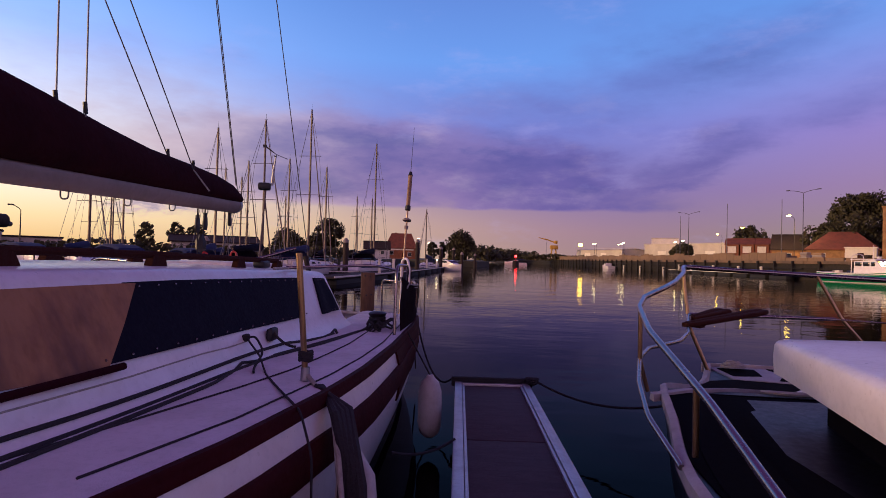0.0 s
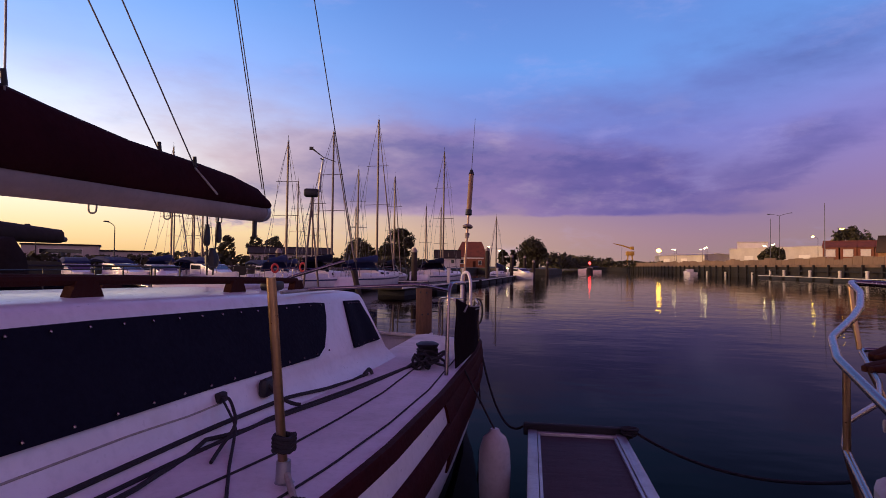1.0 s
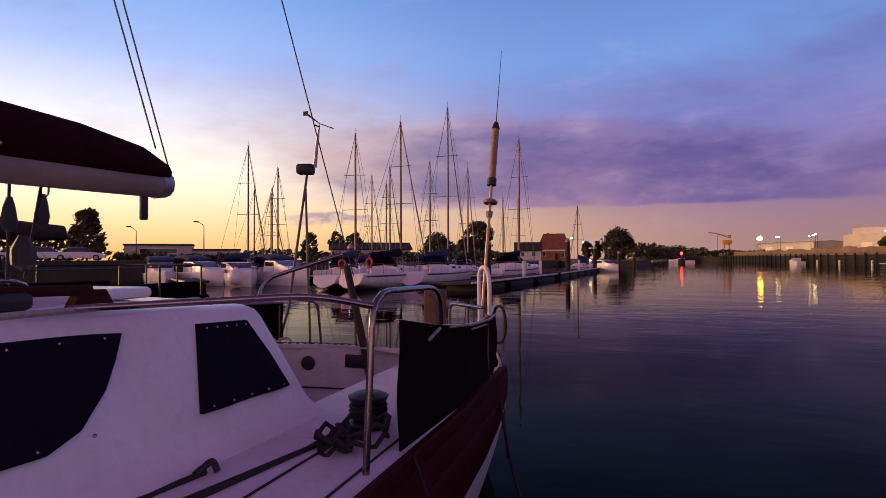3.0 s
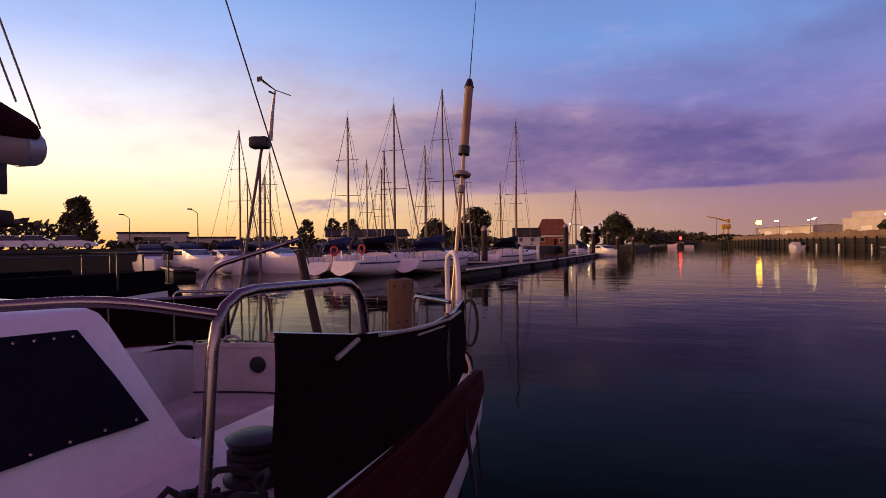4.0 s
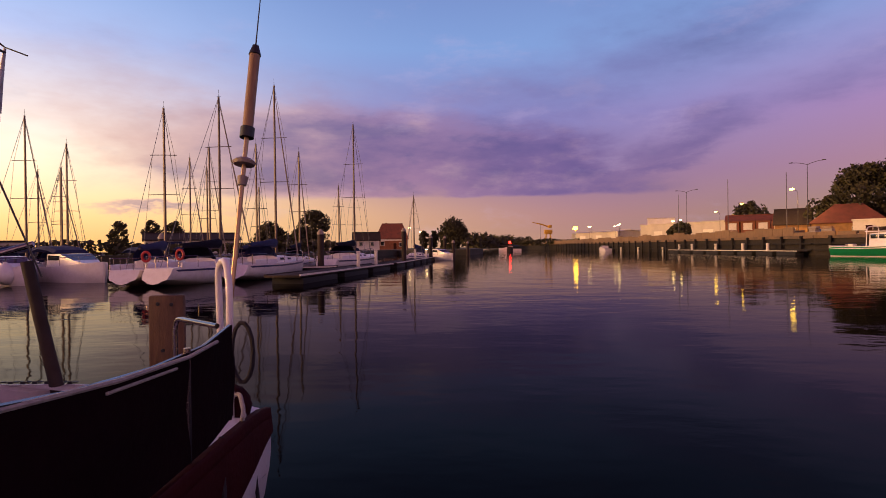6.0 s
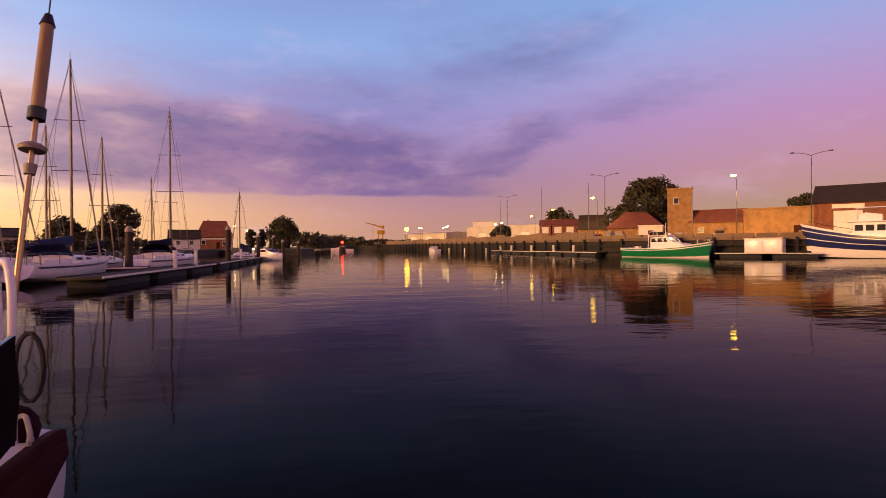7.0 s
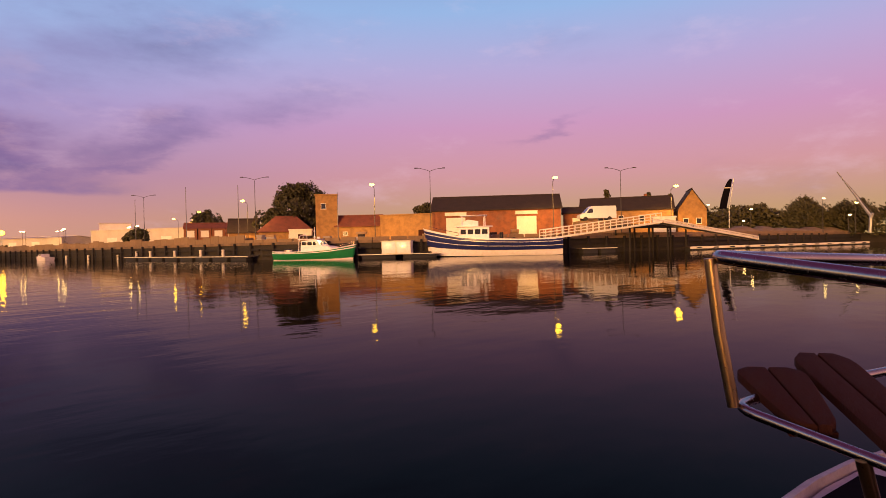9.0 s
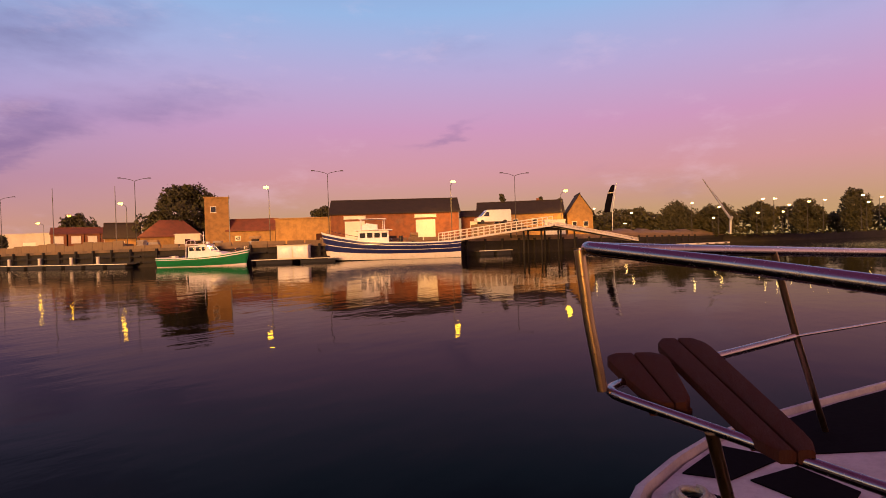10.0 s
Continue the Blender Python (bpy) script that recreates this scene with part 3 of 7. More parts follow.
bmesh.ops.transform(bm, matrix=pose(-2.69, y1 - 0.008, 0.755, 90, 0, 0), verts=bm.verts)
part("compass", bm, "black", yacht, "round black cockpit instrument", world=True)
bm = B()
box(bm, (-2.175, y1 - 0.012, 0.79), (0.25, 0.03, 0.13), bevel=0.012)
part("locker_opening", bm, "black", yacht, "dark rectangular locker hatch", world=True)
bm = B()
tube(bm, [(-2.95, y1 - 0.41, 0.40), (-2.94, y1 - 0.45, 0.36), (-2.91, y1 - 0.44, 0.22)], [0.02, 0.018, 0.024], 8)
part("cockpit_lever", bm, "black", yacht, "black engine lever", world=True)
# dark line drawn in for the crease at the cockpit's corner
bm = B()
tube(bm, [(-3.43, y1 - 0.014, 0.90), (-3.40, y1 - 0.016, 0.66), (-3.33, y1 - 0.016, 0.50)], 0.005, 6)
part("cockpit_crack", bm, "rope_dark", yacht, world=True)
# dark chain and pale fittings along the aft wall's top
bm = B()
for k in range(34):
    x = -3.30 + 1.30 * k / 33
    box(bm, (x, y1 + 0.03, 0.945 + 0.006 * (k % 2)), (0.034, 0.016 if k % 2 else 0.006, 0.008 if k % 2 else 0.018), bevel=0.003)
part("deck_chain", bm, "black", yacht, "dark chain lying along the stern", world=True)
for x, w in ((-3.20, 0.26), (-2.98, 0.14)):
    bm = B()
    tube(bm, rounded([(x - w / 2, y1 + 0.07, 0.95), (x - w / 2 + 0.03, y1 + 0.07, 0.985), (x + w / 2 - 0.03, y1 + 0.07, 0.985), (x + w / 2, y1 + 0.07, 0.95)], 0.02), 0.013, 8)
    part("deck_cleat", bm, "fender", yacht, "pale deck cleat", world=True)

# cabin: y, knee x, roof edge x, roof edge height
CAB = [(-2.6, -1.98, -2.02, 1.32), (-1.2, -1.84, -1.96, 1.52), (0.0, -1.66, -1.84, 1.62), (1.5, -1.50, -1.70, 1.66), (3.0, -1.36, -1.56, 1.65), (4.8, -1.22, -1.40, 1.61), (5.52, -1.18, -1.34, 1.58)]
MID = -2.05


def cabin_ring(y, slope=0.0):
    knee, top, roof = lerp_table(CAB, y)
    sh = lerp_table(YSEC, y)[2]
    near = [(knee + 0.18, sh), (knee + 0.09, sh + 0.035), (knee + 0.02, sh + 0.11), (knee, sh + 0.16), (top + 0.02, roof - 0.055), (top - 0.005, roof - 0.02),
            (top - 0.06, roof), (top - 0.3, roof + 0.018), (MID, roof + 0.03)]
    ring = [Vector((x, y + slope * (roof - z), z)) for x, z in near]
    ring += [Vector((2 * MID - x, y + slope * (roof - z), z)) for x, z in near[-2::-1]]
    return ring


def foot_z(y, x):
    """Height of the moulded fillet between side deck and cabin."""
    o = x - lerp_table(CAB, y)[0]
    hb, cx, sh = lerp_table(YSEC, y)
    return max(sh + lerp_table([(0.0, 0.16), (0.02, 0.11), (0.09, 0.035), (0.18, 0.0), (0.3, -0.1)], o)[0], deck_z(y, (x - cx) / hb) if o > 0.12 else 0.0)


def deck_line(name_, table, r, material, label=""):
    """A line lying on the side deck; table: y, x."""
    bm = B()
    pts = []
    n = 48
    for k in range(n + 1):
        y = table[0][0] + (table[-1][0] - table[0][0]) * k / n
        x = lerp_table(table, y)[0] + (0.004 * math.sin(3.1 * y + 40 * r) if r > 0.005 else 0.0)
        pts.append((x, y, foot_z(y, x) + r * 0.8))
    tube(bm, pts, r, 6)
    return part(name_, bm, material, yacht, label, world=True)


def beside(o, ys):
    return [(y, lerp_table(CAB, y)[0] + o) for y in ys]


deck_line("deck_seam", [(1.4, -1.46), (2.22, -1.22), (2.78, -1.06), (3.27, -0.95), (3.8, -0.89), (4.4, -0.84), (5.4, -0.82)], 0.0045, "rope_dark")
deck_line("deck_seam", [(1.6, -1.08), (2.27, -0.88), (2.86, -0.77), (3.2, -0.71), (3.8, -0.645), (4.6, -0.60), (5.3, -0.60), (6.9, -0.60)], 0.0045, "rope_dark")
hook = deck_line("control_line", beside(0.06, (0.0, 1.0, 2.0, 3.0, 4.0)) + [(4.5, -1.15), (4.9, -1.075)], 0.010, "rope_dark", "dark control line led aft along the cabin foot")
bm = B()
tube(bm, rounded([(-1.085, 4.86, 1.07), (-1.07, 4.93, 1.10), (-1.05, 4.93, 1.06)], 0.02), 0.012, 8)
part("line_hook", bm, "black", hook, world=True)
deck_line("control_line", beside(0.11, (0.0, 1.0, 2.0, 3.1)) + [(3.7, -1.18), (4.56, -1.01), (5.3, -0.86), (5.5, -0.84)], 0.010, "rope_dark", "dark control line led aft to the winch")
deck_line("control_line", beside(0.17, (0.0, 1.0, 2.0, 2.8)) + [(3.3, -1.255), (4.3, -1.03), (5.2, -0.88), (5.45, -0.87)], 0.009, "rope_dark", "dark control line led aft to the winch")
deck_line("jackline", beside(0.008, (0.0, 1.2, 2.4, 3.3)) + [(3.5, -1.315)], 0.004, "rope_pale", "thin pale line along the cabin side")
bm = B()
tube(bm, [(lerp_table(CAB, yy)[0] + 0.02, yy, lerp_table(YSEC, yy)[2] + 0.20) for yy in (0.1, 0.6, 1.1, 1.6, 2.1, 2.35)], 0.016, 8)
part("curtain_hem", bm, "burgundy_canvas", yacht, "dark rolled hem under the brown curtain", world=True)

bm = B()
loft(bm, [cabin_ring(y) for y in (-2.6, -1.2, 0, 0.8, 1.5, 2.2, 3.0, 4.0, 4.8, 5.2)] + [cabin_ring(5.50, slope=0.30), cabin_ring(5.54, slope=0.36)])
part("cabin", bm, "gelcoat", yacht, "white moulded coachroof", world=True, smooth=35)


def side_point(y, v, out=0.0, f=1):
    """On the cabin's side: v 0 at the knee, 1 at the roof edge."""
    knee, top, roof = lerp_table(CAB, y)
    sh = lerp_table(YSEC, y)[2]
    x = knee + (top + 0.02 - knee) * v + out
    return Vector((x if f == 1 else 2 * MID - x, y, sh + 0.16 + (roof - 0.055 - sh - 0.16) * v))


def cabin_pane(name, material, edge_f, edge_a, lo, hi, label, f=1, n=14, round_=0.0, rise=0.0, folds=0.0):
    """A cover on the cabin's side; the fore and aft edges slant between their low and high y."""
    bm = B()
    rings = []
    for k in range(n + 1):
        s = k / n
        e = min(s, 1 - s) * n / 2.2
        trim = round_ * (1 - min(e, 1.0)) ** 2 if s > 0.5 else 0.0
        a, b = lo + trim + rise * (1 - s) ** 1.5, hi - trim * 0.06
        ya = edge_f[0] + (edge_a[0] - edge_f[0]) * s
        yb = edge_f[1] + (edge_a[1] - edge_f[1]) * s
        o = 0.014 + 0.006 * math.sin(9.0 * s) + folds * (math.sin(21.0 * s) + 0.6 * math.sin(37.0 * s + 1))
        rings.append([side_point(ya, a, -0.004, f), side_point(ya, a, o, f), side_point((ya + yb) / 2, (a + b) / 2, o + 0.006, f), side_point(yb, b, o, f), side_point(yb, b, -0.004, f)])
    loft(bm, rings)
    return part(name, bm, material, yacht, label, world=True, smooth=30)


def studs(cover, edge_f, edge_a, lo, hi, f):
    n = 15 if edge_a[0] - edge_f[0] > 1.0 else 5
    for k in range(n):
        s = (k + 0.5) / n
        for v, w in ((lo + 0.05, 0), (hi - 0.05, 1)):
            y = edge_f[w] + (edge_a[w] - edge_f[w]) * s
            bm = B()
            bmesh.ops.create_icosphere(bm, subdivisions=1, radius=0.007, matrix=Matrix.Translation(side_point(y, v, 0.024, f)))
            part("stud", bm, "steel", cover, world=True)


for f in (1, -1):
    for fe, ae, n, rd in (((2.2, 2.6), (4.70, 4.82), 22, 0.36), ((5.04, 5.16), (5.58, 5.44), 8, 0.0)):
        low = 0.14 if rd else 0.08
        c = cabin_pane("window_cover", "navy_canvas", fe, ae, low, 0.98, "navy canvas window cover with snap studs", f, n, rd)
        if f == 1:
            studs(c, fe, ae, low, 0.98, f)
    cabin_pane("side_curtain", "brown_canvas", (0.2, -0.1), (2.28, 2.66), 0.10, 0.97, "brown canvas side curtain", f, 48, 0.0, 0.34, 0.008)
    # grab rail on the roof
    bm = B()
    xs = [(y, lerp_table(CAB, y)) for y in (1.2, 2.2, 3.2, 4.2, 4.9)]
    line = [Vector((t[1] - 0.20 if f == 1 else 2 * MID - t[1] + 0.20, y, t[2] + 0.075)) for y, t in xs]
    tube(bm, line, 0.020, 8)
    rail = part("grab_rail", bm, "teak", yacht, "dark wooden grab rail", world=True)
    for p in (line[0], line[1], line[2], line[3], line[4]):
        bm = B()
        loft(bm, [[p + Vector((dx, dy * w, dz)) for dx, dy in ((-0.022, -1), (0.022, -1), (0.022, 1), (-0.022, 1))] for w, dz in ((0.09, -0.072), (0.075, -0.04), (0.05, 0.0))])
        part("rail_foot", bm, "teak", rail, world=True)
# sliding hatch and clutter on the roof
bm = B()
box(bm, (MID, 4.9, 1.645), (0.62, 0.9, 0.05), bevel=0.02)
part("sliding_hatch", bm, "gelcoat", yacht, world=True)
bm = B()
box(bm, (-1.62, 4.6, 1.655), (0.10, 0.16, 0.06), bevel=0.02)
part("rope_clutch", bm, "black", yacht, world=True)
bm = B()
tube(bm, sag((-1.42, 4.3, 1.63), (-1.45, 5.3, 1.62), 0.0, 8), 0.012, 6)
part("folded_line", bm, "rope_pale", yacht, world=True)

# mast, boom and sail cover
MY = 1.8
BOOM = [(1.95, 2.06, 0.66), (2.5, 2.07, 0.60), (3.1, 2.09, 0.52), (3.7, 2.11, 0.455), (4.3, 2.13, 0.415), (5.0, 2.155, 0.375), (5.6, 2.175, 0.345), (6.0, 2.19, 0.31), (6.17, 2.20, 0.22)]
bm = B()
rings = []
for k, (y, z, h) in enumerate(BOOM):
    x = -2.2 - 0.05 * y
    w = 0.075 + 0.15 * h
    h += 0.012 * math.sin(4.3 * k)
    rings.append([Vector((x + w * cx, y, z + 0.10 + (h - 0.10) * cz)) for cx, cz in ((0.62, 0), (0.95, 0.12), (1.05, 0.30), (0.85, 0.62), (0.42, 0.90), (0, 1), (-0.42, 0.90), (-0.85, 0.62), (-1.05, 0.30), (-0.95, 0.12), (-0.62, 0))])
loft(bm, rings)
part("sail_cover", bm, "burgundy_canvas", yacht, "burgundy canvas sail cover", world=True, smooth=60)
bm = B()
tube(bm, [(-2.285, MY, 2.12), (-2.495, 6.16, 2.272)], 0.082, 12, flat=1.1)
boom = part("boom", bm, "boom", yacht, "cream painted boom", world=True)
bm = B()
tube(bm, [(-2.494, 6.12, 2.270), (-2.497, 6.22, 2.274)], [0.088, 0.076], 12, flat=1.1)
part("boom_end_cap", bm, "galvanised", boom, world=True)
for y in (2.6, 3.3, 4.0, 4.7, 5.4):
    bm = B()
    x, z = -2.2 - 0.05 * y, 2.12 + (y - 1.8) * 0.035 - 0.10
    tube(bm, rounded([(x - 0.025, y, z + 0.03), (x - 0.025, y, z - 0.035), (x + 0.025, y, z - 0.035), (x + 0.025, y, z + 0.03)], 0.03), 0.005, 6)
    part("cover_hook", bm, "wire", boom, world=True)
bm = B()
box(bm, (-2.50, 6.05, 2.12), (0.025, 0.05, 0.17), bevel=0.006)
part("boom_strap", bm, "black", boom, world=True)
bm = B()
tube(bm, [(-2.28, MY - 0.1, 1.5), (-2.28, MY - 0.1, 13.6)], 0.085, 14)
mast = part("mast", bm, "mast", yacht, "alloy mast", world=True)
TOP = (-2.28, MY - 0.1, 13.5)
wires = [("backstay", (-2.25, 8.42, 1.62), TOP, 0.006), ("topping_lift", (-2.49, 6.24, 2.38), TOP, 0.005), ("topping_lift", (-2.46, 6.10, 2.48), (-2.28, MY, 13.0), 0.005),
         ("lazy_jack", (-2.43, 4.60, 2.52), (-3.15, MY, 7.0), 0.005), ("lazy_jack", (-2.34, 4.86, 2.46), (-3.05, MY + 0.1, 7.2), 0.005),
         ("lazy_jack", (-2.37, 3.21, 2.57), (-2.28, 3.0, 9.5), 0.005), ("lazy_jack", (-2.28, 3.34, 2.54), (-2.20, 3.12, 9.5), 0.005),
         ("shroud", (-3.42, 2.3, 1.1), (-2.30, MY, 13.3), 0.006), ("forestay", (-2.25, -4.5, 1.4), TOP, 0.007)]
for n, a, b, r in wires:
    bm = B()
    tube(bm, [a, b], r, 6)
    part(n, bm, "wire", yacht, world=True)
for p in ((-2.43, 4.60, 2.54), (-2.34, 4.86, 2.49), (-2.37, 3.21, 2.61), (-2.28, 3.34, 2.58)):
    bm = B()
    tube(bm, [Vector(p) + Vector((0, 0, -0.02)), Vector(p) + Vector((0, -0.012, 0.05))], 0.013, 8)
    part("lazy_jack_block", bm, "black", yacht, world=True)
bm = B()
tube(bm, [(-2.34, 4.86, 2.46), (-2.285, 5.06, 2.30)], 0.007, 6)
part("lazy_jack_tail", bm, "rope_pale", yacht, world=True)
# mainsheet tackle
for dy, dz in ((0.0, 0.0), (0.16, 0.03)):
    bm = B()
    tube(bm, [(-2.46, 5.22 + dy, 2.17 + dz), (-2.44, 5.2 + dy * 0.5, 1.70)], 0.007, 6)
    ln = part("mainsheet", bm, "rope_dark", yacht, world=True)
    bm = B()
    rings = [[Vector((-2.46 + 0.02 * math.sin(a), 5.22 + dy + r * math.cos(a), 2.04 + dz + z)) for a in [2 * math.pi * k / 8 for k in range(8)]] for r, z in ((0.008, 0.05), (0.03, 0.0), (0.042, -0.06), (0.03, -0.10), (0.01, -0.115))]
    loft(bm, rings)
    part("mainsheet_block", bm, "black", ln, world=True)
bm = B()
lathe(bm, [(0.01, 0), (0.05, 0.03), (0.055, 0.10), (0.02, 0.17)], (-2.45, 5.28, 1.74), 8)
part("mainsheet_block", bm, "black", yacht, world=True)

# side stanchion with lashings
for bx, by in ((-0.81, 3.02),):
    post = thing("stanchion", (bx, by, 1.05), "metal stanchion tinted with sunset gold, bolted to the yacht's side deck", "stanchion", "deck stanchions")
    tint = B()
    tube(tint, [(0, 0, 0.05), (-0.045, -0.03, 0.70)], 0.0165, 10)
    part("tube", tint, "sunset_gold", post)
    bm = B()
    lathe(bm, [(0.05, 0), (0.05, 0.012), (0.026, 0.02), (0.024, 0.09), (0.0, 0.09)], n=12)
    part("foot", bm, "galvanised", post)
    bm = B()
    for k in range(4):
        a = [(0.034 * math.cos(2 * math.pi * j / 10), 0.034 * math.sin(2 * math.pi * j / 10), 0.13 + 0.013 * k + 0.004 * math.sin(2.0 * j)) for j in range(11)]
        tube(bm, a, 0.009, 6)
    part("lashing", bm, "rope_dark", post, "dark rope lashing")

# pushpit hoop and lee cloth on the near quarter, the same on the far one
def quarter(f):
    def p(x, y, z):
        if f == 1:
            return (x, y, z)
        # the far one runs on and turns in round the stern
        y += 0.55 * max(0.0, y - 5.34)
        end = max(0.0, y - 7.6) / 0.8
        return (-4.0 - x + 0.42 * end * end, y, z - 0.09 * max(0.0, y - 6.0) / 2.4)

    rail = thing("stern_rail", p(-0.5, 6.0, 1.02), "stainless tube rail round the yacht's quarter", "rail", "quarter rails")
    bm = B()
    tube(bm, rounded([p(-1.45, 4.7, 1.63), p(-0.74, 5.03, 1.665), p(-0.575, 5.17, 1.62)], 0.10), 0.0125, 10)
    part("hand_rail", bm, "steel", rail, world=True)
    bm = B()
    tube(bm, rounded([p(-0.57, 5.10, 1.04), p(-0.57, 5.16, 1.67), p(-0.52, 5.80, 1.66), p(-0.56, 5.95, 1.30)], 0.13), 0.0135, 10)
    part("hoop", bm, "steel", rail, world=True)
    bm = B()
    tube(bm, [p(-0.55, 5.34, 1.545), p(-0.53, 5.77, 1.475), p(-0.505, 6.15, 1.434), p(-0.505, 6.5, 1.414), p(-0.52, 6.9, 1.414), p(-0.585, 7.3, 1.435)], 0.013, 8)
    part("top_rail", bm, "steel", rail, world=True)
    for y, x, z in ((6.75, -0.51, 1.44), (7.28, -0.58, 1.41)):
        bm = B()
        tube(bm, [p(x, y, 1.03), p(x, y, z)], 0.0125, 8)
        part("post", bm, "steel", rail, world=True)
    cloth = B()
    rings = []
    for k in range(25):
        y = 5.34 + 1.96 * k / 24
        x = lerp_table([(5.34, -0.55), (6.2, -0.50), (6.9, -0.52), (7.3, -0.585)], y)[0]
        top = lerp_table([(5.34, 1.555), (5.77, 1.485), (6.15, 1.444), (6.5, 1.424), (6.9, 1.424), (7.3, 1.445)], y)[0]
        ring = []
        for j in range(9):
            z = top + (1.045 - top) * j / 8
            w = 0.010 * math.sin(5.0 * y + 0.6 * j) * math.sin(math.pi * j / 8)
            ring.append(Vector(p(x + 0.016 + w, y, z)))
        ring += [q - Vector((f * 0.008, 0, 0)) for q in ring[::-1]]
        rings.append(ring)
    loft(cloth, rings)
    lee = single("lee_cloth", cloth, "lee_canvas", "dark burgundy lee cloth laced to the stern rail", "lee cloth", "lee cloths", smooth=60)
    bm = B()
    tube(bm, [p(-0.505, 5.9, 1.462), p(-0.480, 6.3, 1.432), p(-0.480, 6.7, 1.418), p(-0.51, 7.0, 1.42)], 0.007, 6)
    tube(bm, [p(-0.482, 6.25, 1.41), p(-0.482, 6.62, 1.396)], 0.005, 6)
    part("lacing", bm, "rope_pale", lee, "pale lacing line")
    bm = B()
    tube(bm, [p(-0.50, 5.74, 1.475), p(-0.508, 5.61, 1.44)], 0.008, 6)
    part("lashing", bm, "rope_pale", lee)


quarter(1)
quarter(-1)

# stern rail across the transom, davit arches and poles
stern = thing("stern_arch", (-2.0, 7.9, 1.0), "bent white and steel tube arches on the yacht's stern", "rail")
for pts, r, m_ in (([(-0.66, 7.50, 0.95), (-0.66, 7.50, 1.62), (-0.70, 7.56, 1.74), (-0.78, 7.66, 1.70), (-0.78, 7.70, 0.92)], 0.017, "gelcoat"),
                   ([(-0.70, 7.45, 1.42), (-1.05, 7.75, 1.425), (-1.05, 7.75, 0.92)], 0.013, "steel"),
                   ([(-3.27, 8.18, 0.90), (-3.35, 8.45, 1.48), (-3.28, 8.52, 1.60), (-2.55, 8.75, 1.84)], 0.022, "steel"),
                   ([(-3.30, 8.0, 0.96), (-3.30, 8.0, 1.40), (-2.75, 8.1, 1.41), (-2.62, 8.36, 1.36), (-2.60, 8.40, 0.92)], 0.013, "steel")):
    bm = B()
    tube(bm, rounded(pts, 0.07), r, 10)
    part("arch_tube", bm, m_, stern, world=True)
bm = B()
tube(bm, [(-1.978, 8.30, 0.50), (-2.288, 8.343, 1.72)], [0.042, 0.036], 10)
part("backstay_guard", bm, "pile", yacht, "brown wooden backstay guard", world=True)

# aerial pole: reflector tube and whip
pole = thing("aerial_pole", (-0.80, 7.72, 1.0), "brown aerial pole with radar reflector tube and whip aerial", "aerial")
LEAN = Vector((0.07, 0.40, 1.98))


def on_pole(s):
    return LEAN * s


for name_, s0, s1, r0, r1, m_ in (("tube", -0.04, 0.74, 0.013, 0.013, "sunset_gold"), ("collar", 0.575, 0.60, 0.024, 0.030, "boom"), ("saucer", 0.635, 0.652, 0.058, 0.042, "boom"),
                                  ("reflector", 0.74, 0.97, 0.030, 0.030, "wood_post"), ("cap", 0.97, 1.0, 0.036, 0.018, "black"), ("clamp", 0.715, 0.745, 0.040, 0.040, "black"),
                                  ("whip", 1.0, 1.34, 0.004, 0.002, "black")):
    bm = B()
    tube(bm, [on_pole(s0), on_pole((s0 + s1) / 2), on_pole(s1)], [r0, (r0 + r1) / 2 if name_ != "saucer" else 0.064, r1], 12)
    part(name_, bm, m_, pole)

# instrument pole on the far quarter: box and wind vane
pole = thing("instrument_pole", (-3.08, 8.55, 1.0), "steel instrument pole with dark box and wind vane on top", "instrument pole")
bm = B()
tube(bm, [(0.02, -0.22, -0.10), (0, 0, 0.25), (-0.10, 0.55, 1.78)], 0.015, 8)
part("tube", bm, "mast", pole)
bm = B()
tube(bm, [(0.36, -0.16, -0.09), (-0.09, 0.50, 1.62)], 0.013, 8)
part("brace", bm, "mast", pole)
bm = B()
box(bm, (-0.12, 0.55, 1.84), (0.20, 0.15, 0.12), rz=15, bevel=0.03)
part("instrument_box", bm, "black", pole, "dark grey box")
bm = B()
tube(bm, [(0.0, 0.55, 1.86), (0.02, 0.56, 2.12), (0.05, 0.57, 2.36)], [0.026, 0.02, 0.010], 8)
part("vane_stem", bm, "galvanised", pole)
bm = B()
tube(bm, [(-0.13, 0.60, 2.50), (0.05, 0.57, 2.37), (0.25, 0.54, 2.29)], [0.014, 0.006, 0.006], 6)
box(bm, (-0.15, 0.60, 2.51), (0.06, 0.008, 0.05))
box(bm, (0.05, 0.52, 2.33), (0.02, 0.10, 0.012))
part("wind_vane", bm, "black", pole)

# winches, cleats, lines on the side deck
def winch(x, y, z, s=1.0):
    w = thing("winch", (x, y, z), "dark sheet winch wrapped with rope beside the cockpit", "winch", "sheet winches")
    bm = B()
    lathe(bm, [(0.0, 0), (0.085 * s, 0), (0.085 * s, 0.02), (0.062 * s, 0.035), (0.055 * s, 0.09), (0.075 * s, 0.12), (0.08 * s, 0.135), (0.05 * s, 0.15), (0.0, 0.152)], n=18)
    part("drum", bm, "black", w)
    for k in range(3):
        bm = B()
        tube(bm, [(0.068 * s * math.cos(2 * math.pi * j / 14), 0.068 * s * math.sin(2 * math.pi * j / 14), 0.05 + 0.02 * k) for j in range(15)], 0.010, 6)
        part("rope_turn", bm, "rope_dark", w, "dark rope turn")


winch(-0.80, 5.62, 1.045, 1.15)
for x, y in ((-0.735, 5.30),):
    heap = B()
    rng = random.Random(4)
    for k in range(6):
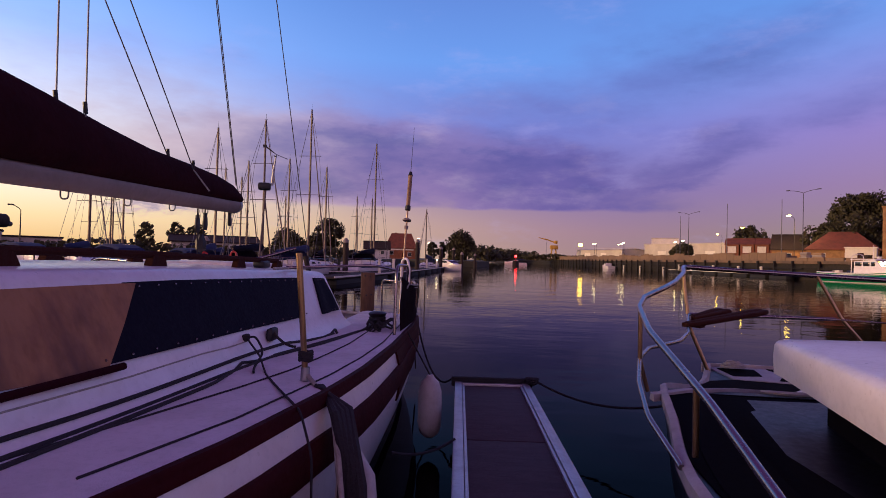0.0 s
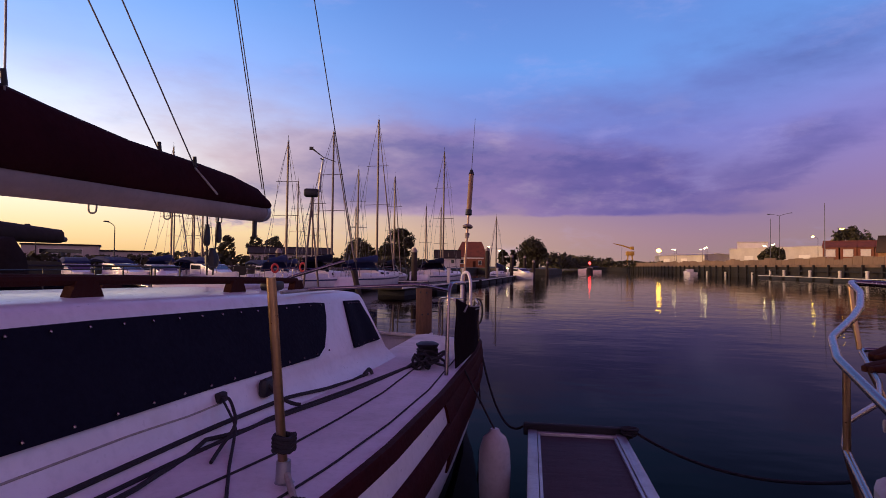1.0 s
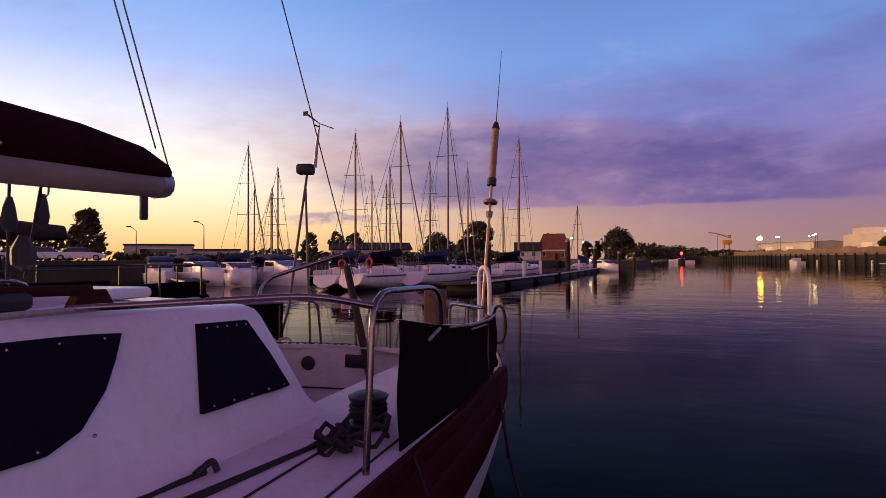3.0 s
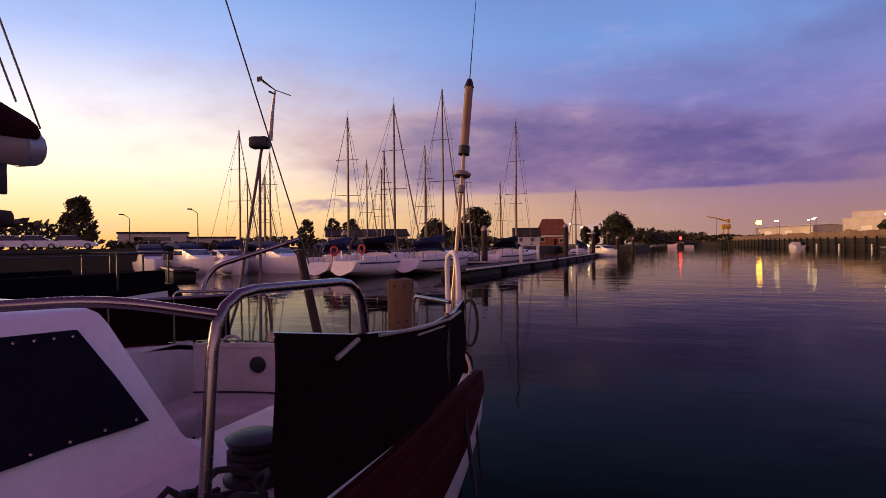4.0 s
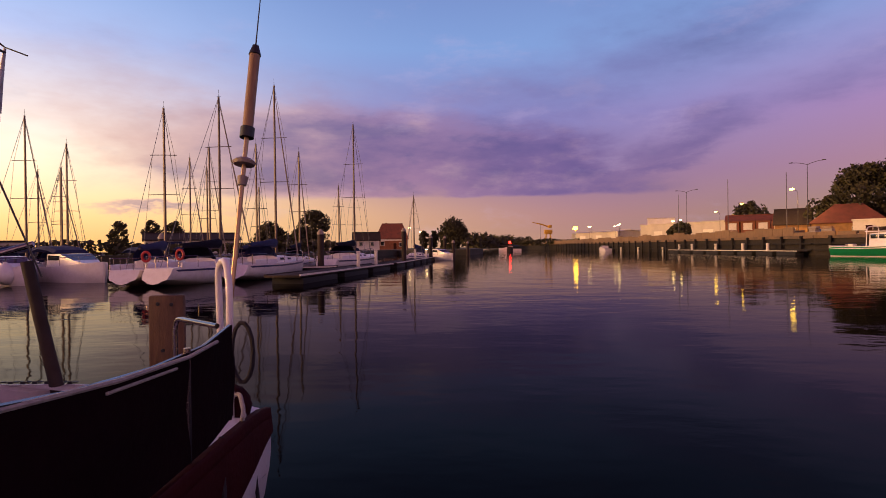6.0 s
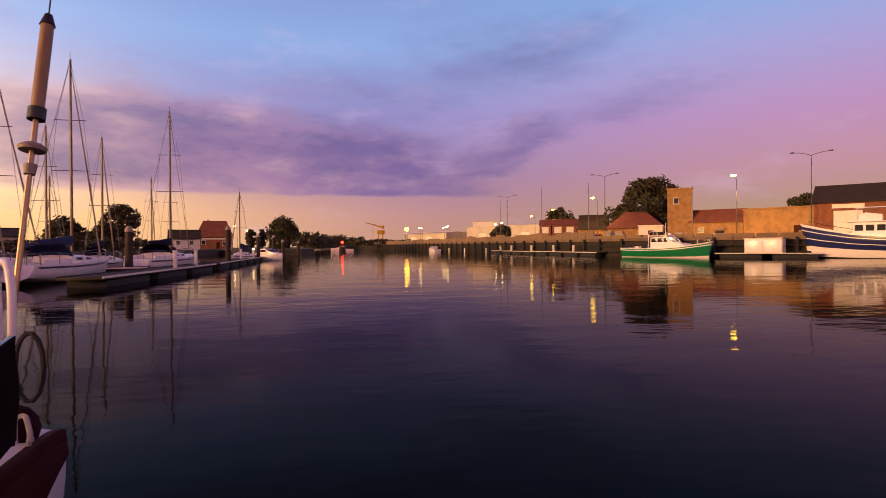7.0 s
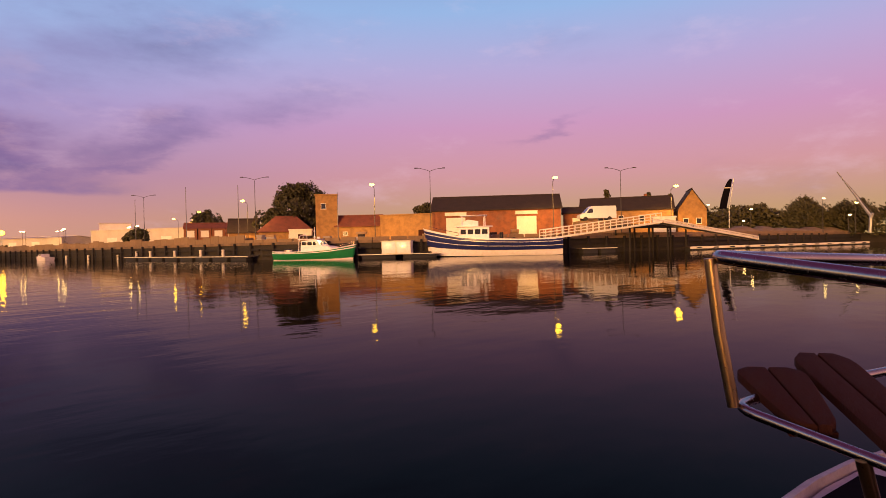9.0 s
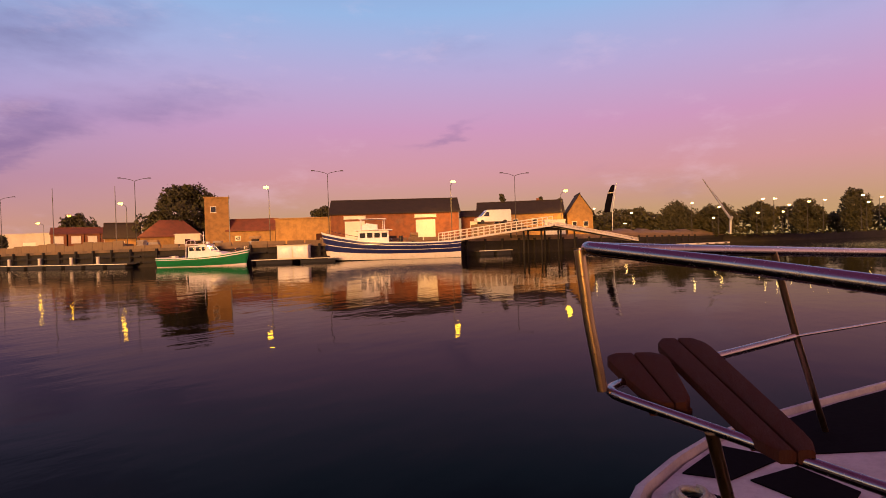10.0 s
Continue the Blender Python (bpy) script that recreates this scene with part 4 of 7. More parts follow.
        r = 0.05 + 0.05 * rng.random()
        cx_, cy_, cz_ = x + rng.uniform(-0.06, 0.06), y + rng.uniform(-0.08, 0.08), 1.06 + 0.016 * k
        tube(heap, [(cx_ + r * math.cos(2 * math.pi * j / 12), cy_ + 1.3 * r * math.sin(2 * math.pi * j / 12), cz_ + 0.02 * math.sin(2 * j + k)) for j in range(13)], 0.010, 6)
    single("rope_coil", heap, "rope_dark", "heap of dark rope coiled on the side deck", "rope")
for x, y in ((-1.265, 3.84),):
    blk = thing("turning_block", (x, y, foot_z(y, x)), "dark turning block on the yacht's side deck", "block", "turning blocks")
    bm = B()
    box(bm, (0, 0, 0.055), (0.05, 0.14, 0.09), bevel=0.022)
    part("cheek", bm, "black", blk)
    bm = B()
    tube(bm, sag((0.0, -0.05, 0.10), (0.16, 0.02, -0.03), 0.03, 8), 0.010, 6)
    part("tail", bm, "rope_dark", blk)
bm = B()
tube(bm, rounded([(-1.315, 3.5, 1.215), (-1.20, 3.42, 1.12), (-1.05, 3.10, 1.075), (-0.88, 2.78, 1.08), (-0.66, 2.40, 1.075), (-0.58, 2.30, 0.92), (-0.55, 2.2, 0.55)], 0.05), 0.006, 6)
tube(bm, rounded([(-1.315, 3.5, 1.215), (-1.22, 3.40, 1.24), (-1.14, 3.32, 1.16), (-1.16, 3.22, 1.09), (-1.12, 3.1, 1.085)], 0.05), 0.007, 6)
box(bm, (-1.318, 3.5, 1.215), (0.035, 0.06, 0.045), bevel=0.01)
single("lead_line", bm, "rope_dark", "thin dark line from a cabin-side block over the yacht's rail", "rope")

# mooring lines over the side, with chafe canvas
spring = thing("mooring_line", (-0.55, 2.4, 0.9), "pale mooring line with dark chafe canvas over the gunwale", "rope")
bm = B()
tube(bm, [(-0.80, 3.02, 1.10), (-0.60, 2.72, 1.02), (-0.50, 2.45, 0.86), (-0.40, 2.15, 0.60), (-0.20, 1.7, 0.45), (-0.02, 1.5, 0.44)], 0.012, 8)
part("line", bm, "rope_pale", spring, world=True)
for q in range(4):
    bm = B()
    w = 0.030 * (q - 1.5)
    tube(bm, [(-0.70 + w * 0.4, 2.88, 1.075), (-0.64 + w * 0.5, 2.80 - w, 1.06), (-0.53 + w * 0.5, 2.64 + w, 1.01), (-0.43 + w, 2.42 - w * 1.2, 0.84 - 0.02 * q), (-0.40 + w * 1.4, 2.26, 0.62 - 0.06 * q)],
         [0.010, 0.014, 0.024, 0.026, 0.014], 8)
    part("chafe_canvas", bm, "rope_dark", spring, world=True)
for q in range(3):
    bm = B()
    w = 0.05 * (q - 1)
    tube(bm, [(-0.55 + w * 0.3, 2.66, 0.96), (-0.43 + w, 2.50 + w * 0.5, 0.76), (-0.41 + w * 1.3, 2.41, 0.50 + 0.04 * q), (-0.43 + w, 2.40 - w, 0.24 + 0.09 * q)], [0.016, 0.034, 0.040, 0.014], 10, flat=0.7)
    part("hanging_rag", bm, "fender", spring, "hanging pale canvas rag", world=True)


def fender(x, y, z, top):
    f_ = thing("fender", (x, y, z), "grubby white cylindrical fender hung over the yacht's side", "fender", "fenders")
    bm = B()
    lathe(bm, [(0.0, 0), (0.04, 0.0), (0.085, 0.04), (0.105, 0.10), (0.11, 0.30), (0.105, 0.42), (0.08, 0.50), (0.04, 0.535), (0.03, 0.56), (0.0, 0.56)], n=16)
    part("body", bm, "fender", f_)
    bm = B()
    tube(bm, [(0, 0, 0.55), (top[0] - x, top[1] - y, top[2] - z)], 0.007, 6)
    part("lanyard", bm, "rope_dark", f_)


fender(-0.235, 5.15, 0.12, (-0.47, 5.3, 1.05))
bm = B()
tube(bm, sag((-0.52, 7.05, 1.03), (-0.05, 6.05, 0.46), 0.30, 16), 0.011, 8)
single("stern_line", bm, "rope_dark", "dark stern line from the yacht down to the pontoon", "rope")
bm = B()
tube(bm, sag((-0.60, 7.55, 1.02), (-0.55, 7.62, 0.25), 0.0, 4), 0.010, 8)
tube(bm, [(-0.57 + 0.05 * math.cos(2 * math.pi * j / 14), 7.42, 1.30 + 0.14 * math.sin(2 * math.pi * j / 14)) for j in range(15)], 0.011, 6)
single("hanging_coil", bm, "rope_dark", "dark coil of line hung on the yacht's stern", "rope")
# bolted board standing on the stern
plank = thing("wooden_board", (-1.32, 8.20, 0.90), "weathered brown wooden board with bolts standing on the yacht's stern", "board")
bm = B()
box(bm, (0, 0, 0.30), (0.20, 0.055, 0.62), rz=12, bevel=0.012)
part("board", bm, "board_wood", plank)
for bx, bz in ((-0.045, 0.56), (0.03, 0.555), (-0.02, 0.28), (0.05, 0.29)):
    bm = B()
    lathe(bm, [(0.0, 0), (0.012, 0), (0.010, 0.008), (0, 0.009)], n=8)
    bmesh.ops.transform(bm, matrix=pose(bx + 0.006, -0.028 + 0.2 * bx, bz, 90, 0, 12), verts=bm.verts)
    part("bolt", bm, "black", plank)
# rolled canvas on the corner of the quarter, with a pale lashing
bundle = thing("canvas_bundle", (-0.66, 7.60, 0.93), "rolled burgundy canvas bundle lashed on the stern corner", "canvas bundle")
bm = B()
rings = []
for k in range(9):
    s = k / 8
    r = 0.035 + 0.055 * math.sin(math.pi * (0.12 + 0.76 * s))
    rings.append([Vector((0.03 - 0.10 * s + r * 0.9 * math.cos(a), -0.10 + 0.22 * s + 0.012 * math.sin(3 * a + 2 * k), 0.075 + r * math.sin(a) * (1 + 0.12 * math.sin(2.3 * k + a)))) for a in [2 * math.pi * j / 12 for j in range(12)]])
loft(bm, rings)
part("roll", bm, "burgundy_canvas", bundle, smooth=60)
bm = B()
tube(bm, rounded([(0.11, -0.32, 0.02), (0.10, -0.20, 0.10), (0.05, -0.12, 0.17), (-0.03, -0.10, 0.12)], 0.03), 0.010, 6)
tube(bm, rounded([(0.12, -0.27, 0.10), (0.10, -0.22, 0.02), (0.09, -0.16, 0.09), (0.06, -0.13, 0.02)], 0.03), 0.009, 6)
part("lashing", bm, "rope_pale", bundle, "pale rope lashing")


# the stern is rounded: everything moulded there follows its bow
def draw_out(ob, base):
    for v in ob.data.vertices:
        v.co.y += bow_out(v.co.x + base[0], v.co.y + base[1])


ROUNDED = ("hull", "deck", "cockpit", "compass", "locker", "transom", "toe_rail", "quarter", "boot")
for ob in yacht.children:
    if ob.name.startswith(ROUNDED):
        draw_out(ob, (-2.05, 2.0))

# ---- the motor sailer on the other side ----
other = thing("motor_sailer", (2.6, 1.5, 0.0), "dark-hulled motor sailer with a pale deck moored stern out", "boat")
NEAR = [(-4.4, 1.95), (-3.2, 1.35), (-2.0, 1.02), (-0.5, 0.84), (0.8, 0.77), (1.83, 0.79), (2.27, 0.89), (2.8, 1.06), (3.3, 1.20), (3.85, 1.35), (4.4, 1.58), (5.18, 1.95)]
FARS = [(-4.4, 2.05), (-3.2, 2.75), (-2.0, 3.35), (-0.5, 3.92), (0.8, 4.22), (2.0, 4.38), (3.2, 4.30), (4.3, 3.95), (5.18, 3.90)]


TRANSOM = [(1.90, 5.18), (2.15, 5.18), (2.43, 5.12), (2.68, 5.04), (3.05, 4.86), (3.45, 4.61), (3.95, 4.29)]


def stern_skew(x, y):
    """The transom lies askew: its far end is nearer the shore."""
    k = max(0.0, min(1.0, (y - 3.2) / 1.98))
    return y - k * (5.18 - lerp_table(TRANSOM, max(x, 1.9))[0])


def beam_at(y):
    return lerp_table(NEAR, y)[0], lerp_table(FARS, y)[0]


bm = B()
rings = []
OYS = [-4.4 + 9.58 * k / 36 for k in range(37)]
for y in OYS:
    n, f = beam_at(y)
    c, h = (n + f) / 2, (f - n) / 2
    prof = [(1.0, 0.98), (0.99, 0.80), (0.96, 0.45), (0.90, 0.1), (0.80, -0.2)]
    ring = [Vector((c - h * w, stern_skew(c - h * w, y), z)) for w, z in prof] + [Vector((c + h * w, stern_skew(c + h * w, y), z)) for w, z in prof[::-1]]
    rings.append(ring)
loft(bm, rings)
part("hull", bm, "hull_black", other, "glossy black hull", world=True, smooth=50)
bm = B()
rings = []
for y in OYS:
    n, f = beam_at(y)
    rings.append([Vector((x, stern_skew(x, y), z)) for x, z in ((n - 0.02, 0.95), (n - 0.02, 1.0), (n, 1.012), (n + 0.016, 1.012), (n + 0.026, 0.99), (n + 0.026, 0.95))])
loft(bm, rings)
part("gunwale", bm, "deck_grey", other, "dull grey-white gunwale", world=True)
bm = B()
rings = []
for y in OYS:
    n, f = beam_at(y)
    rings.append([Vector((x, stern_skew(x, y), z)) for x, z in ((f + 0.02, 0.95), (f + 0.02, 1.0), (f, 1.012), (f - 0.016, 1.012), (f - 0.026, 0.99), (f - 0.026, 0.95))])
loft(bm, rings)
part("gunwale", bm, "deck_grey", other, "dull grey-white gunwale", world=True)


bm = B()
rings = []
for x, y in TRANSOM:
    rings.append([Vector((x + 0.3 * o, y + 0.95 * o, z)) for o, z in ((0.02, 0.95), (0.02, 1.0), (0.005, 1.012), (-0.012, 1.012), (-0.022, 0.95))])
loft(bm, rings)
part("taffrail", bm, "deck_grey", other, "dull grey-white stern edge", world=True)
# pale stern deck; flat near-black patches on it paint the shade of open lockers
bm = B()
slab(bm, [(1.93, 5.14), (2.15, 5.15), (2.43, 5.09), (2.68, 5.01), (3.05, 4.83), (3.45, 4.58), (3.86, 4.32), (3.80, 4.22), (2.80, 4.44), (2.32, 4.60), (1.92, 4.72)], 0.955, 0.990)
part("stern_deck", bm, "deck_grey", other, "dull grey-white stern deck", world=True, smooth=0)
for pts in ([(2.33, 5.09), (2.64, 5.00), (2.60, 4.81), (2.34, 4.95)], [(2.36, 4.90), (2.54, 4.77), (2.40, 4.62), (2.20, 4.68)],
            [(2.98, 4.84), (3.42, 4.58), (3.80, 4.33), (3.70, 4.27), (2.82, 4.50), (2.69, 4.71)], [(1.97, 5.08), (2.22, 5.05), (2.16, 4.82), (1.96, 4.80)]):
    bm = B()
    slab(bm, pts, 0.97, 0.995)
    part("locker_opening", bm, "void", other, "flat near-black patch drawn for a shaded open locker", world=True, smooth=0)
# flat sheet over the hull top, painting the cockpit's dark inside
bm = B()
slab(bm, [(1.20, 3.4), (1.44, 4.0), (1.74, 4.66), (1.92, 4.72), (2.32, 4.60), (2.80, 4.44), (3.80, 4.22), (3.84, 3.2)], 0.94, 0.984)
part("cockpit_cover", bm, "void", other, "flat near-black sheet drawn for the shaded open cockpit", world=True, smooth=0)
# near-black sheet along the whole length, the deck's shade put into its colour
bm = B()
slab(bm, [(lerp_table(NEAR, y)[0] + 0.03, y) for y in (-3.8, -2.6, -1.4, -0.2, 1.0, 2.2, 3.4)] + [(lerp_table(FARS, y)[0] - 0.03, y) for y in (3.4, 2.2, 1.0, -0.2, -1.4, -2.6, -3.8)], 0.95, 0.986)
part("main_deck", bm, "void", other, "deck sheet with its shade put into a near-black colour", world=True, smooth=0)
bm = B()
loft(bm, [[Vector((x, y + o, z)) for o, z in ((-0.035, 0.96), (-0.03, 1.0), (0.03, 1.0), (0.035, 0.96))] for x, y in ((1.12, 3.28), (1.40, 3.44), (1.72, 3.66), (2.3, 3.9))])
part("cockpit_beam", bm, "deck_grey", other, "white beam across the cockpit", world=True)
bm = B()
tube(bm, [(2.05 + 0.20 * math.cos(2 * math.pi * k / 20), 3.62 + 0.14 * math.sin(2 * math.pi * k / 20), 0.99) for k in range(21)], 0.012, 6)
part("hatch_ring", bm, "deck_grey", other, "pale round hatch rim", world=True)
# near side deck, its shade painted in near-black
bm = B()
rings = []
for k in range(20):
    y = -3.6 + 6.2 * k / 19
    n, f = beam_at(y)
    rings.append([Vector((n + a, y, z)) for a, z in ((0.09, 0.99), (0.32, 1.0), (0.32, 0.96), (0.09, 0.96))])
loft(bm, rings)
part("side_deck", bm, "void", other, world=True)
# cabin top: pale, rounded; the block underneath is near-black to paint the shade there
bm = B()
rings = []
for y, w, h, c in ((-2.8, 0.5, 0.08, 2.1), (-1.5, 0.74, 0.16, 2.14), (0.0, 0.92, 0.20, 2.2), (1.5, 1.02, 0.20, 2.36), (2.86, 1.02, 0.19, 2.70), (2.98, 1.02, 0.185, 2.72), (3.0, 1.01, 0.17, 2.72)):
    prof = [(1.0, 0.0), (1.005, 0.5), (1.0, 0.84), (0.985, 0.95), (0.95, 1.0), (0.45, 1.06), (0, 1.08)]
    ring = [Vector((c - w * a, y - 0.12 * (c - w * a - 2.6), 1.17 + h * b)) for a, b in prof] + [Vector((c + w * a, y - 0.12 * (c + w * a - 2.6), 1.17 + h * b)) for a, b in prof[-2::-1]]
    rings.append(ring)
loft(bm, rings)
part("cabin_top", bm, "gelcoat", other, "pale rounded cabin top", world=True, smooth=50)
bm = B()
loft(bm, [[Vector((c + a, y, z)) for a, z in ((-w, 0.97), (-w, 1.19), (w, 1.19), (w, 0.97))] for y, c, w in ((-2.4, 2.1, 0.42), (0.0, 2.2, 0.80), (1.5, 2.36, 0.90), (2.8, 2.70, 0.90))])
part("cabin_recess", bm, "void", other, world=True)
bm = B()
rings = []
for y, w, h in ((0.9, 0.3, 0.05), (1.2, 0.45, 0.16), (1.9, 0.5, 0.2), (2.5, 0.44, 0.14), (2.75, 0.2, 0.04)):
    rings.append([Vector((2.62 + w * math.cos(a), y, 1.36 + h * math.sin(a) + 0.02 * math.sin(7 * a + 3 * y))) for a in [math.pi * k / 10 for k in range(11)]])
loft(bm, rings)
part("folded_canopy", bm, "brown_canvas", other, "folded brown canopy", world=True, smooth=60)

# pushpit: side, corner and stern rails with slatted corner seats
pushpit = thing("pushpit", (1.85, 5.1, 1.0), "stainless stern rail with corner post above the black hull", "rail")


def rail_part(name_, pts, r, radius=0.06, m_="steel"):
    bm = B()
    tube(bm, rounded(pts, radius), r, 12)
    part(name_, bm, m_, pushpit, world=True)


rail_part("top_rail", [(0.80, 1.10, 1.02), (0.84, 1.45, 1.13), (0.905, 2.06, 1.256), (0.98, 2.92, 1.40), (1.09, 3.42, 1.47), (1.19, 3.86, 1.537), (1.31, 4.2, 1.59), (1.47, 4.56, 1.64), (1.64, 4.88, 1.685), (1.775, 5.24, 1.728), (1.90, 5.20, 1.72), (2.53, 4.82, 1.69), (3.3, 4.38, 1.655), (3.7, 4.12, 1.63), (3.76, 4.05, 1.02)], 0.0165)
rail_part("lower_rail", [(0.83, 2.1, 1.0), (0.84, 2.5, 1.075), (0.94, 2.95, 1.135), (1.07, 3.35, 1.175), (1.22, 3.75, 1.22), (1.42, 4.25, 1.27), (1.60, 4.68, 1.305), (1.80, 5.20, 1.372), (1.96, 5.15, 1.375), (2.62, 4.77, 1.40)], 0.0125)
rail_part("guard_wire", [(2.62, 4.77, 1.40), (3.72, 4.12, 1.38)], 0.005)
# posts take the gold-tinted metal in place of sunset light on steel
rail_part("corner_post", [(1.775, 5.24, 1.722), (1.785, 5.225, 1.55), (1.80, 5.20, 1.372)], 0.0135, 0.02, "sunset_gold")
rail_part("corner_foot", [(1.70, 4.95, 1.335), (1.83, 4.90, 1.0)], 0.0135, 0.02, "sunset_gold")
rail_part("stern_post", [(2.52, 4.82, 1.69), (2.65, 4.76, 1.40), (2.97, 4.66, 0.985)], 0.011, 0.04, "sunset_gold")
rail_part("side_post", [(1.07, 3.35, 1.46), (1.075, 3.36, 1.17), (1.13, 3.38, 0.99)], 0.0125, 0.02, "sunset_gold")
rail_part("side_post", [(0.92, 2.2, 1.28), (0.93, 2.22, 1.0)], 0.0125, 0.02, "sunset_gold")


def plank_seat(a, b, w0, w1, label):
    """A thick board with rounded corners, two bearers under it."""
    seat = thing("corner_seat", a, label, "seat", "corner seats")
    d = Vector(b) - Vector(a)
    ahead = d.normalized()
    side = Vector((-d.y, d.x, 0)).normalized()
    up = side.cross(ahead) * (1 if side.cross(ahead).z > 0 else -1)
    for k in (-1, 1):
        bm = B()
        rings = []
        for j in range(17):
            s = j / 16
            w = (w0 + (w1 - w0) * s ** 1.3) / 2 * min(1.0, 0.62 + 5.0 * min(s, 1 - s)) + 0.001
            lo, hi = (0.0015, w) if k > 0 else (-w, -0.0015)
            c = d * s
            rings.append([c + side * x + up * z for x, z in ((lo, -0.011), (lo, 0.011), (lo + 0.004, 0.014), (hi - 0.006, 0.014), (hi, 0.008), (hi, -0.008), (hi - 0.006, -0.014), (lo + 0.004, -0.014))])
        loft(bm, rings)
        part("board", bm, "teak", seat, smooth=50)
    for s in (0.14, 0.86):
        bm = B()
        m = Matrix.Translation(d * s - up * 0.021) @ d.to_track_quat("X", "Z").to_matrix().to_4x4()
        bmesh.ops.create_cube(bm, size=1.0, matrix=m @ Matrix.Diagonal((0.05, (w0 + w1) * 0.38, 0.014, 1)))
        part("bearer", bm, "teak", seat)


plank_seat((2.30, 5.09, 1.416), (1.625, 4.80, 1.330), 0.15, 0.10, "long maroon wooden seat board laid across the stern rails")
plank_seat((2.06, 5.175, 1.408), (1.775, 5.03, 1.355), 0.17, 0.08, "short maroon wooden seat board in the rail corner")

# outboard engine on its bracket inside the rail
motor = thing("outboard_motor", (2.17, 4.02, 0.66), "white outboard motor with a red stripe clamped inside the stern rail", "outboard motor")
bm = B()
rings = []
for z, w, l in ((0.10, 0.085, 0.14), (0.14, 0.10, 0.17), (0.20, 0.105, 0.18), (0.30, 0.10, 0.175), (0.37, 0.08, 0.15), (0.40, 0.05, 0.09)):
    rings.append([Vector((w * math.copysign(abs(math.cos(a)) ** 0.6, math.cos(a)), l * math.copysign(abs(math.sin(a)) ** 0.6, math.sin(a)), z)) for a in [2 * math.pi * k / 20 for k in range(20)]])
loft(bm, rings)
part("cowl", bm, "gelcoat", motor, "white cowl", smooth=60)
bm = B()
rings = []
for z, w, l in ((0.165, 0.108, 0.184), (0.205, 0.110, 0.187)):
    rings.append([Vector((w * math.copysign(abs(math.cos(a)) ** 0.6, math.cos(a)), l * math.copysign(abs(math.sin(a)) ** 0.6, math.sin(a)), z)) for a in [2 * math.pi * k / 20 for k in range(20)]])
loft(bm, rings)
part("stripe", bm, "red", motor, "red stripe", smooth=60)
bm = B()
loft(bm, [[Vector((w * math.cos(a), l * math.sin(a), z)) for a in [2 * math.pi * k / 12 for k in range(12)]] for z, w, l in ((0.11, 0.07, 0.11), (-0.02, 0.045, 0.09), (-0.30, 0.03, 0.08))])
part("leg", bm, "black", motor)
bm = B()
box(bm, (0, 0.14, 0.06), (0.16, 0.06, 0.20), bevel=0.01)
part("bracket", bm, "black", motor)
bm = B()
rng = random.Random(9)
pts = []
for j in range(150):
    a = 2 * math.pi * j / 30
    r = 0.115 - 0.013 * (j / 30)
    pts.append((2.06 + r * 0.75 * math.cos(a), 5.03 + r * 0.62 * math.sin(a), 1.012 + 0.0075 * (j / 30) + 0.004 * math.sin(1.7 * a)))
tube(bm, pts, 0.008, 6)
coil = single("rope_coil", bm, "rope_pale", "pale rope coil lying on the stern corner", "rope")


# the motor sailer's stern spreads and drops towards the open water
def spread(p):
    s = max(0.0, min(1.0, (p.y + 0.15 * (p.x - 1.6) - 3.35) / 1.25))
    c = Vector((0.37, 4.86, 1.755))
    return c + (p - c) * (1.0 + 0.22 * s * s * (3 - 2 * s))


seats = [ob for ob in scene.objects if ob.type == "EMPTY" and ob.name.startswith("corner_seat")]
for owner in [other, pushpit] + seats:
    base = owner.location.copy()
    for ob in owner.children:
        if ob.name.startswith(("cabin", "folded")):
            continue
        for v in ob.data.vertices:
            v.co = spread(v.co + base) - base
for v in coil.data.vertices:
    v.co = spread(v.co)
motor.location = spread(motor.location)


# ---- trees ----
def tree(name, at, height, width, label, seed, leaves=1600, leaf=0.34, trunk=0.08, shape=1.0, group=""):
    """A tapered trunk, forked limbs and a crown of clumped leaf blades."""
    rng = random.Random(seed)
    t = thing(name, at, label, "tree", group)
    bm = B()
    r = max(0.12, height * 0.022)
    stem = [Vector((0.04 * height * 0.3 * rng.uniform(-1, 1) * k, 0.02 * height * rng.uniform(-1, 1) * k, height * (trunk + 0.25) * k / 4)) for k in range(5)]
    tube(bm, stem, [r * (1 - 0.16 * k) for k in range(5)], 8)
    tips = []
    for k in range(9):
        a = 2 * math.pi * k / 9 + rng.uniform(-0.3, 0.3)
        lo = stem[2 + k % 3]
        e = Vector((math.cos(a) * width * 0.36 * rng.uniform(0.5, 1.0), math.sin(a) * width * 0.36 * rng.uniform(0.5, 1.0), height * rng.uniform(0.5, 0.88)))
        tube(bm, [lo, lo.lerp(e, 0.5) + Vector((0, 0, 0.05 * height)), e], [r * 0.45, r * 0.28, r * 0.10], 6)
        tips.append(e)
    part("trunk", bm, "bark", t)
    clumps = []
    for k in range(70):
        a, u = rng.uniform(0, 2 * math.pi), rng.uniform(-1, 1)
        rad = math.sqrt(1 - u * u) * rng.random() ** 0.45
        taper = 1.0 if shape >= 1 else (1.0 - (1 - shape) * (u + 1) / 2)
        clumps.append((Vector((math.cos(a) * rad * width * 0.42 * taper, math.sin(a) * rad * width * 0.42 * taper, height * (0.5 * (1 + trunk) + 0.44 * (1 - trunk) * u))), width * rng.uniform(0.07, 0.14)))
    verts, faces = [], []
    for k in range(int(leaves * 2.2)):
        c, s = clumps[rng.randrange(len(clumps))]
